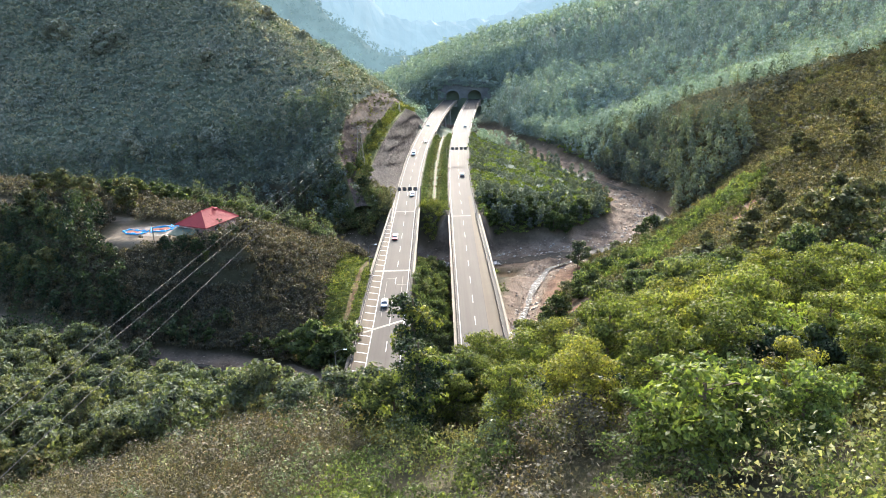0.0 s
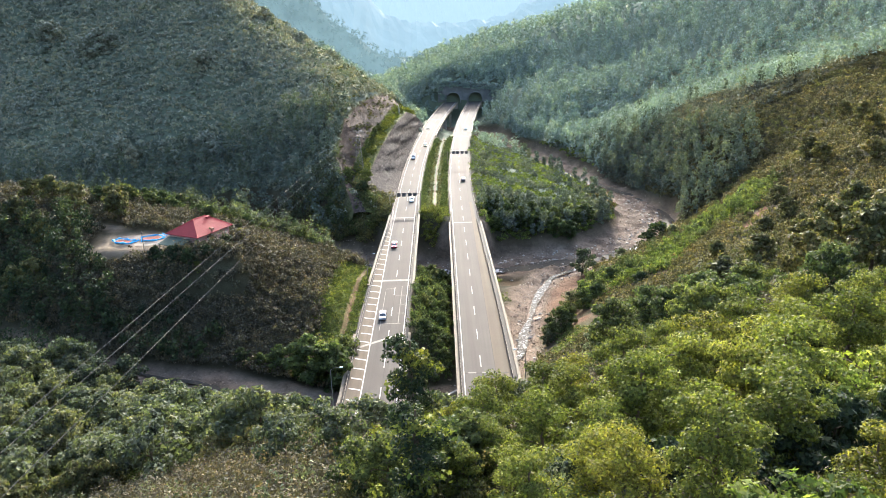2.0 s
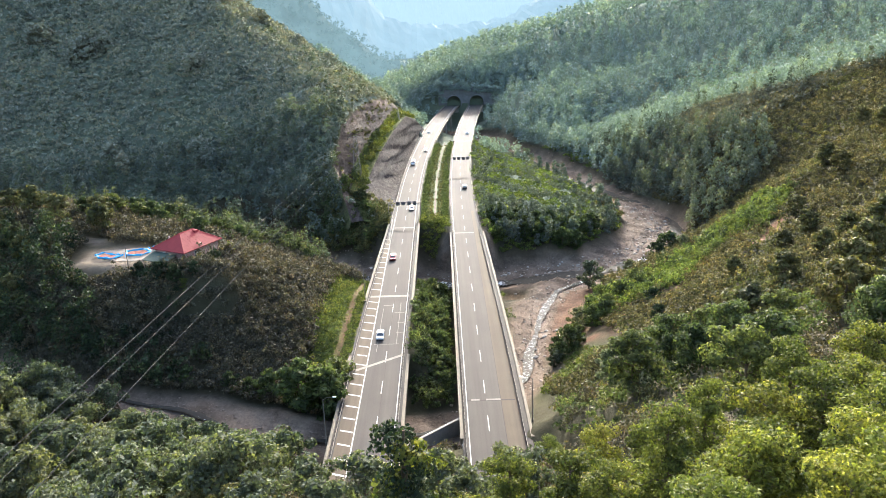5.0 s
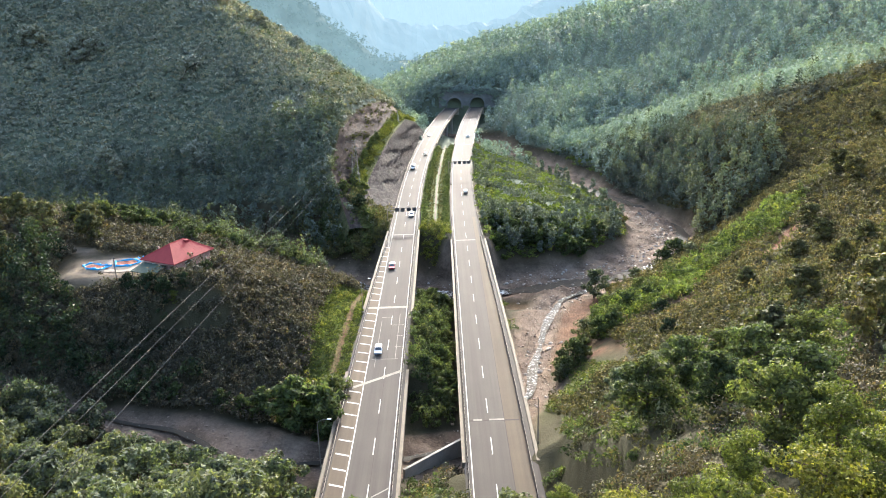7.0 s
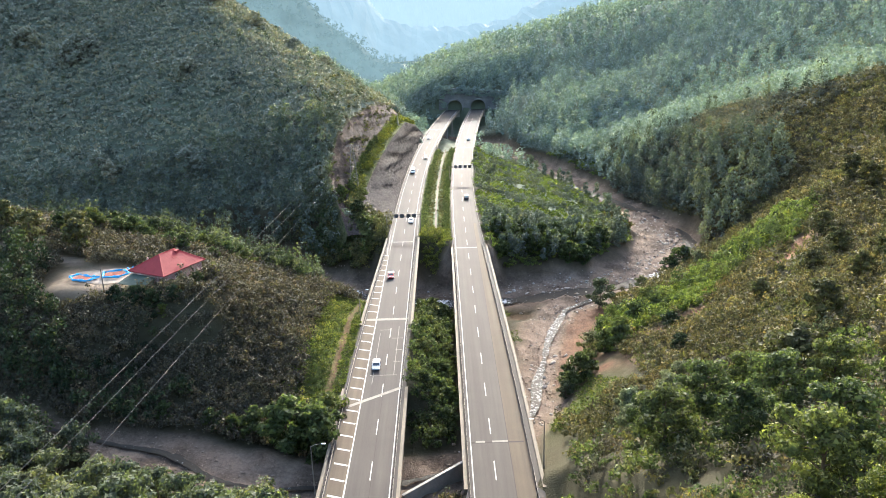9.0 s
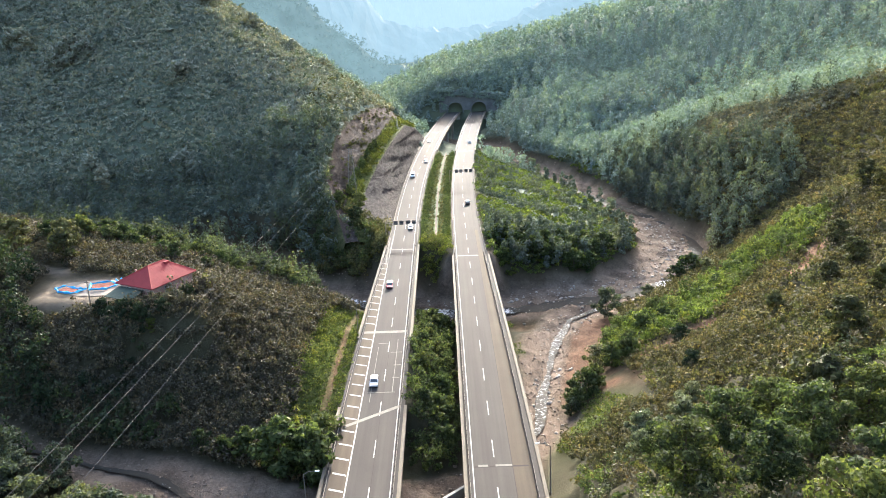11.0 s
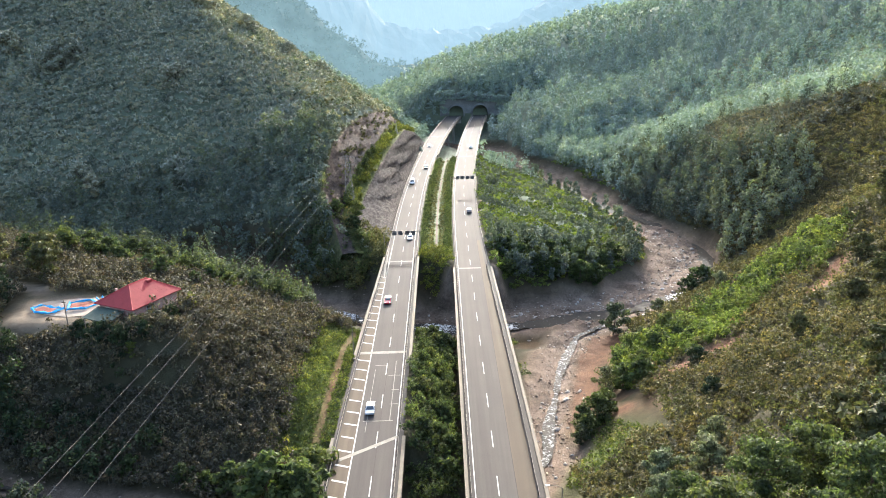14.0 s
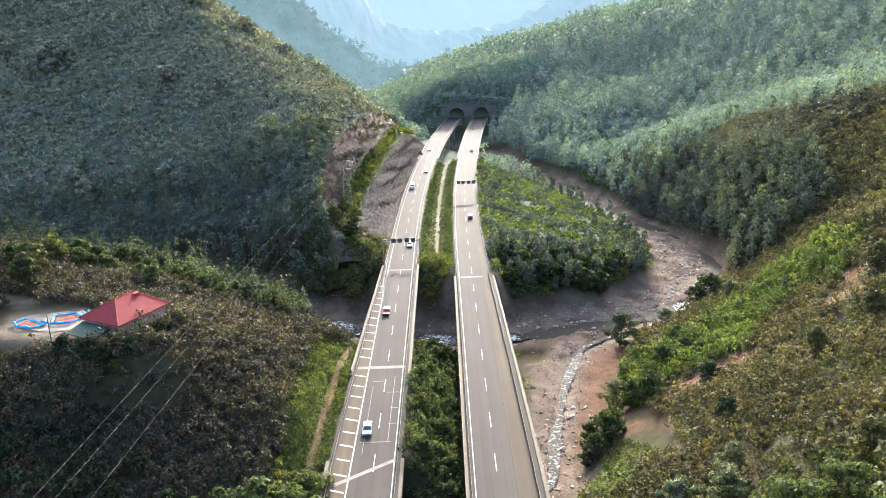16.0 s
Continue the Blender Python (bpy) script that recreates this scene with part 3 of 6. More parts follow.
def rock_cut():
    """Toe, lower face, grassy ledge, upper scarp and rim, in rows that follow the road."""
    ys = np.arange(292, 492.1, 0.8)
    (xl, zl), (xt, zt), toe = cut_ledge(ys), cut_top(ys), road_left(ys) - 5.25
    rim = land(xt - 5, ys)[0] - 0.8
    keys = np.stack([np.stack(k, 1) for k in ((toe, 0 * ys - 0.25), (np.minimum(xl + 3.0, toe - 1.5), zl - 0.3), (xl - 2.6, zl + 1.0), (xt, zt), (xt - 5, rim))], 1)
    v, red, ledge = [], [], []
    for a, b, n, kind in ((0, 1, 26, "face"), (1, 2, 6, "ledge"), (2, 3, 22, "scarp"), (3, 4, 5, "rim")):
        for k in range(n if kind != "rim" else n + 1):
            p = keys[:, a] * (1 - k / n) + keys[:, b] * (k / n)
            rough = math.sin(math.pi * min(1, k / n + 0.02)) if kind in ("face", "scarp") else 0.15
            d = rough * (0.75 * waves(ys + 1.3 * p[:, 1], p[:, 1] * 0.8 - 0.4 * ys, 18, 11, 5) + 0.25 * np.abs(waves(ys * 1.5 - p[:, 1], p[:, 1], 23, 5, 3)))
            v.append(np.stack([p[:, 0] - d, ys, p[:, 1] + 0.2 * d], 1))
            up = np.full(ys.shape, {"face": 0.0, "ledge": 0.0, "scarp": 0.1 + 0.5 * k / n, "rim": 0.6}[kind])
            red.append(np.clip(up + 0.25 * waves(ys, p[:, 1], 24, 12), 0, 1) * (up > 0))
            ledge.append(np.clip({"face": 0.0, "ledge": 0.9, "scarp": 0.0, "rim": 0.5 + 0.1 * k}[kind] + 0.2 * waves(ys, p[:, 1], 25, 9), 0, 1) * (kind in ("ledge", "rim")))
    rows, cols = len(v), len(ys)
    i = np.arange((rows - 1) * (cols - 1))
    i = i // (cols - 1) * cols + i % (cols - 1)
    ob = numpy_mesh("ground_rock_cut", np.concatenate(v), np.stack([i, i + 1, i + cols + 1, i + cols], 1), rock_material())
    for key, val in (("red", red), ("ledge", ledge)):
        ob.data.attributes.new(key, "FLOAT", "POINT").data.foreach_set("value", np.concatenate(val).astype(np.float32))
    tagged(ob, "dark layered rock cut with a grassy ledge above the road", "rock", kind="structure")


rock_cut()


# ---- roads ----
Y0, Y1 = 92.0, 600.0


def offset(mid, y, off):
    y = np.asarray(y, float)
    d = (mid(y + 0.5) - mid(y - 0.5))
    n = np.sqrt(1 + d * d)
    return np.stack([mid(y) + off / n, y - off * d / n], -1)


def strip(name, mid, y0, y1, a, b, z, mat, parent=None, step=6.0, label=""):
    """A flat strip that follows a lane line, from offset a to offset b (numbers or functions of y)."""
    ys = np.linspace(y0, y1, max(2, int(abs(y1 - y0) / step) + 1))
    fa = a(ys) if callable(a) else np.full(ys.shape, a)
    fb = b(ys) if callable(b) else np.full(ys.shape, b)
    v, f = ribbon(offset(mid, ys, fa), offset(mid, ys, fb), np.full(ys.shape, z), ys)
    return mesh_object(name, v, f, mat, parent, label)


def slab(name, mid, y0, y1, a, b, z0, z1, mat, parent=None, step=6.0, label=""):
    """A long bar with a rectangular section that follows a lane line."""
    ys = np.linspace(y0, y1, max(2, int(abs(y1 - y0) / step) + 1))
    fa = a(ys) if callable(a) else np.full(ys.shape, a)
    fb = b(ys) if callable(b) else np.full(ys.shape, b)
    l, r = offset(mid, ys, fa), offset(mid, ys, fb)
    v, f = [], []
    for i in range(len(ys)):
        v += [(*l[i], z0), (*r[i], z0), (*r[i], z1), (*l[i], z1)]
    for i in range(len(ys) - 1):
        for k in range(4):
            f.append((4 * i + k, 4 * i + (k + 1) % 4, 4 * i + 4 + (k + 1) % 4, 4 * i + 4 + k))
    n = 4 * (len(ys) - 1)
    f += [(3, 2, 1, 0), (n, n + 1, n + 2, n + 3)]
    return mesh_object(name, v, f, mat, parent, label)


def carriageway(name, mid, edges, label):
    top = slab(name, mid, Y0, Y1, lambda y: edges(y)[0], lambda y: edges(y)[1], -0.34, 0.0, MAT["asphalt"], step=4)
    return tagged(top, label, "road", kind="structure")


road_l = carriageway("road_1", road_left, edges_left, "worn grey asphalt carriageway with a hatched shoulder")
road_r = carriageway("road_2", road_right, edges_right, "worn grey asphalt carriageway with a brown shoulder")
# brown shoulder beside the tar seam
strip("shoulder", road_right, Y0, 300, 3.1, lambda y: edges_right(y)[1] - 1.5, 0.005, MAT["shoulder"], road_r, label="brown asphalt shoulder")
strip("seam", road_right, Y0, 470, 2.98, 3.1, 0.008, MAT["tar"], road_r, label="dark tar seam")
strip("shoulder", road_left, Y0, 268, lambda y: edges_left(y)[0] + 1.0, lambda y: -4.05 + 0 * y, 0.005, MAT["shoulder"], road_l, label="brown asphalt shoulder")
strip("seam", road_left, Y0, 300, 0.16, 0.24, 0.007, MAT["tar"], road_l, label="dark tar seam")
# solid edge lines
strip("edge_line", road_left, Y0, 250, -4.15, -3.9, 0.009, MAT["paint"], road_l)
strip("edge_line", road_left, 250, 470, lambda y: -4.15 + 0.45 * smooth(250, 300, y), lambda y: -3.9 + 0.35 * smooth(250, 300, y), 0.009, MAT["paint"], road_l)
strip("edge_line", road_left, Y0, 590, 3.45, 3.65, 0.009, MAT["paint"], road_l)
strip("edge_line", road_right, Y0, 590, -3.95, -3.75, 0.009, MAT["paint"], road_r)
# the wedge of paint where the hatching ends
mesh_object("paint_wedge", [(-18.1, 262, 0.009), (-17.8, 262, 0.009), (-17.9, 300, 0.009)], [(0, 1, 2)], MAT["paint"], road_l)
mesh_object("paint_wedge", [(-19.3, 276, 0.009), (-18.3, 262, 0.009), (-18.6, 296, 0.009)], [(0, 1, 2)], MAT["worn"], road_l)


def shared(name, me, parent, at, rz=0.0):
    ob = new(name, me)
    ob.parent = parent
    ob.matrix_parent_inverse = parent.matrix_world.inverted()
    ob.matrix_world = pose(*at, 0, 0, rz)
    return ob


def flat_mesh(name, w, l, mat, skew=0.0):
    me = bpy.data.meshes.new(name)
    me.from_pydata([(-w / 2, -l / 2 + skew, 0), (w / 2, -l / 2 - skew, 0), (w / 2, l / 2 - skew, 0), (-w / 2, l / 2 + skew, 0)], [], [(0, 1, 2, 3)])
    me.materials.append(mat)
    return me


dash = flat_mesh("lane_dash", 0.2, 5.6, MAT["paint"])
bar = flat_mesh("hatch_bar", 2.5, 0.5, MAT["paint"], 0.45)
for k in range(-20, 10):
    y = 220.5 - 14.4 * k
    if Y0 + 3 < y < 590:
        shared("lane_dash", dash, road_l, (road_left(y), y, 0.011), -math.degrees(math.atan(float(road_left(y + .5) - road_left(y - .5)))))
    y = 262.7 - 14.4 * k
    if Y0 + 3 < y < 590:
        shared("lane_dash", dash, road_r, (road_right(y), y, 0.009), -math.degrees(math.atan(float(road_right(y + .5) - road_right(y - .5)))))
for k in range(36):
    y = 104.5 + 4.62 * k
    if not 213 < y < 216:
        shared("hatch_bar", bar, road_l, (-19.55 + 0.55 * float(smooth(240, 275, np.array(y))), y, 0.0095))


def cross_strip(road, mid, a, b, y, w, skew, mat, z=0.012):
    xa, xb = mid(y) + a, mid(y) + b
    mesh_object("expansion_joint", [(xa, y - w / 2 - skew, z), (xb, y - w / 2 + skew, z), (xb, y + w / 2 + skew, z), (xa, y + w / 2 - skew, z)], [(0, 1, 2, 3)], mat, road)


cross_strip(road_l, road_left, -6.4, 3.8, 174.5, 1.1, 3.6, MAT["joint"])
cross_strip(road_l, road_left, -6.6, 3.9, 214.6, 1.3, 0.0, MAT["joint"])
cross_strip(road_l, road_left, -5.2, 3.6, 280, 1.0, 0.0, MAT["worn"])
cross_strip(road_l, road_left, 0.6, 3.4, 134.5, 0.4, 1.2, MAT["worn"])
cross_strip(road_l, road_left, -4.4, 3.6, 512, 1.0, 0.0, MAT["worn"])
cross_strip(road_r, road_right, -3.6, 5.8, 156.2, 0.45, 0.0, MAT["tar"])
cross_strip(road_r, road_right, -2.9, -1.2, 156.5, 0.6, 0.0, MAT["worn"], 0.014)
cross_strip(road_r, road_right, 0.1, 3.0, 156.5, 0.6, 0.0, MAT["worn"], 0.014)
cross_strip(road_r, road_right, -3.6, 3.0, 271.6, 1.0, 0.0, MAT["worn"])
cross_strip(road_r, road_right, -3.8, 4.2, 447, 1.2, 0.0, MAT["worn"])
# pale repair lines between the two joints on the left carriageway
for y, a, b in ((203, 0.6, 3.2), (196.5, 1.6, 3.2), (190.5, 1.6, 3.2), (184, -3.2, 2.6), (208, -2.6, 0.0)):
    cross_strip(road_l, road_left, a, b, y, 0.22, 0.0, MAT["worn"])
strip("repair_line", road_left, 184, 210, 1.9, 2.05, 0.012, MAT["worn"], road_l)
strip("repair_line", road_left, 180, 206, -2.5, -2.38, 0.012, MAT["worn"], road_l)


# ---- bridges ----
def bridge(label, mid, edges, y0, y1, piers, base, sides=(True, True)):
    """Deck slab on girders and piers, with raised concrete edge beams."""
    top = empty("road_bridge", (float(mid(np.array(y0))), y0, 0), label, "bridge")

    def keep(ob):
        ob.parent = top
        ob.matrix_parent_inverse = top.matrix_world.inverted()
        return ob
    keep(slab("deck", mid, y0, y1, lambda y: edges(y)[0] - 0.2, lambda y: edges(y)[1] + 0.2, -0.75, -0.345, MAT["concrete"]))
    for s, k in ((0, sides[0]), (1, sides[1])):
        if k:
            sg = -1 if s == 0 else 1
            keep(slab("edge_beam", mid, y0, y1, lambda y: edges(y)[s] + sg * 0.4, lambda y: edges(y)[s] - sg * 0.2, -0.9, 0.28, MAT["parapet"], label="pale concrete edge beam"))
    for g in (-5.4, -2.6, 0.2, 3.0, 5.6):
        lo, hi = float(edges(np.array(y0))[0]), float(edges(np.array(y0))[1])
        if lo + 0.8 < g < hi - 0.6:
            keep(slab("girder", mid, y0, y1, g - 0.3, g + 0.3, -2.1, -0.75, MAT["concrete"], step=12))
    for y in piers:
        x = float(mid(np.array(float(y))))
        lo, hi = edges(np.array(float(y)))
        z = float(land(np.array([x]), np.array([float(y)]))[0][0]) - 1.0
        bm = bmesh.new()
        box(bm, x + lo + 0.5, y - 0.9, -3.3, x + hi - 0.5, y + 0.9, -2.1, 0.12)
        keep(part("pier_cap", bm, MAT["concrete"]))
        for c in (0.25, 0.75):
            bm = bmesh.new()
            xc = x + lo + (hi - lo) * c
            tube(bm, [(xc, y, z), (xc, y, -3.3)], [0.85, 0.85], 14)
            keep(part("pier_column", bm, MAT["concrete"]))
    for y in (y0, y1):
        x = float(mid(np.array(float(y))))
        lo, hi = edges(np.array(float(y)))
        bm = bmesh.new()
        box(bm, x + lo - 0.1, y - 0.8, base, x + hi + 0.1, y + 0.8, -0.76, 0.1)
        keep(part("abutment", bm, MAT["concrete"]))
    return top


bridge("concrete road bridge with pale edge beams over the stream", road_left, edges_left, 98, 178, (125, 152), -8)
bridge("concrete road bridge with pale edge beams over the river", road_left, edges_left, 211, 284, (235, 260), -12)
bridge("concrete road bridge with pale edge beams over river and stream", road_right, edges_right, 142, 272, (168, 194, 220, 246), -12)
bridge("curved concrete road bridge before the tunnel", road_left, edges_left, 452, 594, (480, 510, 540, 570), -14)
bridge("curved concrete road bridge before the tunnel", road_right, edges_right, 447, 594, (480, 510, 540, 570), -14)

# ---- guard rails ----
post_bm = bmesh.new()
box(post_bm, -0.07, -0.1, -0.1, 0.07, 0.1, 0.84)
box(post_bm, -0.16, -0.2, 0.45, 0.0, 0.2, 0.8)
post_mesh = bpy.data.meshes.new("post")
post_bm.to_mesh(post_mesh)
post_bm.free()
post_mesh.materials.append(MAT["brownish"])


def beam(mid, y0, y1, off, parent):
    """A W-beam: two rounded ridges and a groove."""
    ys = np.linspace(y0, y1, max(2, int((y1 - y0) / 6) + 1))
    o = off(ys) if callable(off) else np.full(ys.shape, off)
    prof = [(0.0, 0.42), (0.09, 0.47), (0.09, 0.54), (0.02, 0.58), (0.09, 0.62), (0.09, 0.69), (0.0, 0.74)]
    v, f = [], []
    for i in range(len(ys)):
        for dx, z in prof:
            p = offset(mid, ys[i:i + 1], o[i:i + 1] + dx)[0]
            v.append((*p, z))
    n = len(prof)
    for i in range(len(ys) - 1):
        for k in range(n - 1):
            f.append((n * i + k, n * i + k + 1, n * i + n + k + 1, n * i + n + k))
    ob = mesh_object("beam", v, f, MAT["steel"], parent)
    ob.matrix_parent_inverse = parent.matrix_world.inverted()
    return ob


def guard_rail(label, mid, off, y0, y1, gap=2.0, singles=True):
    yy = np.array([(y0 + y1) / 2])
    o = off(yy) if callable(off) else np.array([off])
    top = empty("guard_rail", (*offset(mid, yy, o)[0], 0), label, "guard rail", "guard rails along the roads")
    beam(mid, y0, y1, off, top)
    ys = np.arange(y0 + 0.5, y1, gap)
    os_ = off(ys) if callable(off) else np.full(ys.shape, off)
    pts = offset(mid, ys, os_)
    if singles:
        for p in pts:
            shared("post", post_mesh, top, (p[0], p[1], 0.0))
    else:
        bm = bmesh.new()
        for p in pts:
            box(bm, p[0] - 0.06, p[1] - 0.09, -0.1, p[0] + 0.06, p[1] + 0.09, 0.78)
        ob = part("posts", bm, MAT["steel"], top)
        ob.matrix_parent_inverse = top.matrix_world.inverted()
        tagged(ob, kind="stuff")


RAIL = "galvanised steel guard rail on short posts along the asphalt"
guard_rail(RAIL, road_left, lambda y: edges_left(y)[0] + 0.75, 100, 284, 1.6)
guard_rail(RAIL, road_left, lambda y: edges_left(y)[1] - 0.85, 100, 284, 1.6)
guard_rail(RAIL, road_right, lambda y: edges_right(y)[0] + 0.55, 104, 274, 1.6)
guard_rail(RAIL, road_right, lambda y: edges_right(y)[1] - 1.3, 104, 274, 1.6)
guard_rail(RAIL, road_left, lambda y: edges_left(y)[0] + 0.45, 284, 590, 3, False)
guard_rail(RAIL, road_left, lambda y: edges_left(y)[1] - 0.5, 284, 590, 3, False)
guard_rail(RAIL, road_right, lambda y: edges_right(y)[0] + 0.45, 274, 590, 3, False)
guard_rail(RAIL, road_right, lambda y: edges_right(y)[1] - 0.5, 274, 590, 3, False)


# ---- sign gantries ----
def gantry(mid, edges, y, z, label):
    x = float(mid(np.array(y)))
    lo, hi = [float(v) for v in edges(np.array(float(y)))]
    top = empty("sign_gantry", (x, y, 0), label, "gantry", "gantries over the roads")

    def add(name, bm, mat, lab=""):
        ob = part(name, bm, mat, top, lab)
        return ob
    for xx in (lo - 0.6, hi + 0.6):
        bm = bmesh.new()
        tube(bm, [(xx, 0, -0.6), (xx, 0, z + 0.5)], [0.17, 0.14], 8)
        add("leg", bm, MAT["steel"])
    bm = bmesh.new()
    for zz in (z - 0.25, z + 0.35):
        box(bm, lo - 0.6, -0.07, zz - 0.06, hi + 0.6, 0.07, zz + 0.06)
    for i in range(12):
        xx = lo + (hi - lo) * i / 11
        box(bm, xx - 0.03, -0.05, z - 0.25, xx + 0.03, 0.05, z + 0.35)
    add("crossbeam", bm, MAT["steel"])
    for i in range(4):
        c = -2.4 + 1.95 * i + (0.15 if i > 1 else -0.15)
        bm = bmesh.new()
        box(bm, c - 0.68, -0.28, z - 0.72, c + 0.68, -0.1, z + 0.72, 0.05)
        panel = add("sign_panel", bm, MAT["sign"], "dark lane signal panel seen from behind")
        bm = bmesh.new()
        for k in (-0.3, 0.3):
            box(bm, c - 0.6, -0.34, z + k - 0.04, c + 0.6, -0.28, z + k + 0.04)
        r = part("stiffener", bm, MAT["steel"], panel)
    return top


gantry(road_left, edges_left, 291.5, 5.9, "steel sign gantry with four dark panels over the asphalt")
gantry(road_right, edges_right, 370, 6.0, "steel sign gantry with four dark panels over the asphalt")


# ---- tunnel mouths ----
def tunnel(x, y, r, face, label):
    top = empty("tunnel_portal", (x, y, 0), label, "tunnel", "tunnel portals")
    n = 18
    ang = [math.pi * i / n for i in range(n + 1)]
    prof = [(-r, -0.3)] + [(-r * math.cos(a), 2.2 + (r - 0.2) * math.sin(a)) for a in ang] + [(r, -0.3)]
    v, f = [], []
    for yy, k in ((-1.5, 1.0), (-1.5, 1.16), (3.5, 1.16), (3.5, 1.0)):
        v += [(px * k, yy, pz if pz < 0 else pz + (k - 1) * r * max(0, (pz - 2.2) / r)) for px, pz in prof]
    m = len(prof)
    for a, b in ((0, 1), (1, 2), (2, 3), (3, 0)):
        f += [(a * m + i, a * m + i + 1, b * m + i + 1, b * m + i) for i in range(m - 1)]
    mesh_object("arch_ring", v, f, MAT["portal"], top)
    v = [(px, yy, pz) for yy in (-1.4, 45) for px, pz in prof]
    f = [(i, i + 1, m + i + 1, m + i) for i in range(m - 1)] + [tuple(range(m, 2 * m))]
    mesh_object("lining", v, f, MAT["dark"], top, "dark tunnel lining")
    v = [(-r, -1.4, 0.0), (r, -1.4, 0.0), (r, 45, 0.0), (-r, 45, 0.0)]
    mesh_object("tunnel_road", v, [(0, 1, 2, 3)], MAT["asphalt"], top)
    return top


tunnel(10.3, 596, 5.2, True, "dark arched road tunnel mouth in a concrete face")
tunnel(27.2, 596, 5.2, True, "dark arched road tunnel mouth in a concrete face")


def tunnel_face():
    """The retaining wall round both mouths, with the openings left out."""
    xs = np.linspace(-1, 44, 113)
    v, f = [], []
    for x in xs:
        top = 16.2 - 0.1 * x + 0.5 * math.sin(0.9 * x) * math.sin(0.37 * x)
        low = -14.0
        for cx in (10.3, 27.2):
            d = abs(x - cx)
            if d < 5.6:
                low = 2.2 + 5.4 * math.sqrt(max(0, 1 - (d / 5.6) ** 2)) + 0.3
        v += [(x, 597.2, low), (x, 597.2, top), (x, 599.0, low), (x, 599.0, top)]
    for i in range(len(xs) - 1):
        a, b = 4 * i, 4 * i + 4
        f += [(a, b, b + 1, a + 1), (a + 2, a + 3, b + 3, b + 2), (a + 1, b + 1, b + 3, a + 3)]
    return tagged(mesh_object("wall_tunnel", v, f, MAT["portal"]), "stained concrete retaining face round the tunnel mouths", "wall", kind="structure")


tunnel_face()


# ---- the house on the knoll ----
def prism(bm, pts, z0, z1):
    a = [bm.verts.new((x, y, z0)) for x, y in pts]
    b = [bm.verts.new((x, y, z1)) for x, y in pts]
    n = len(pts)
    for i in range(n):
        bm.faces.new((a[i], a[(i + 1) % n], b[(i + 1) % n], b[i]))
    bm.faces.new(b)
    bm.faces.new(list(reversed(a)))
    return bm


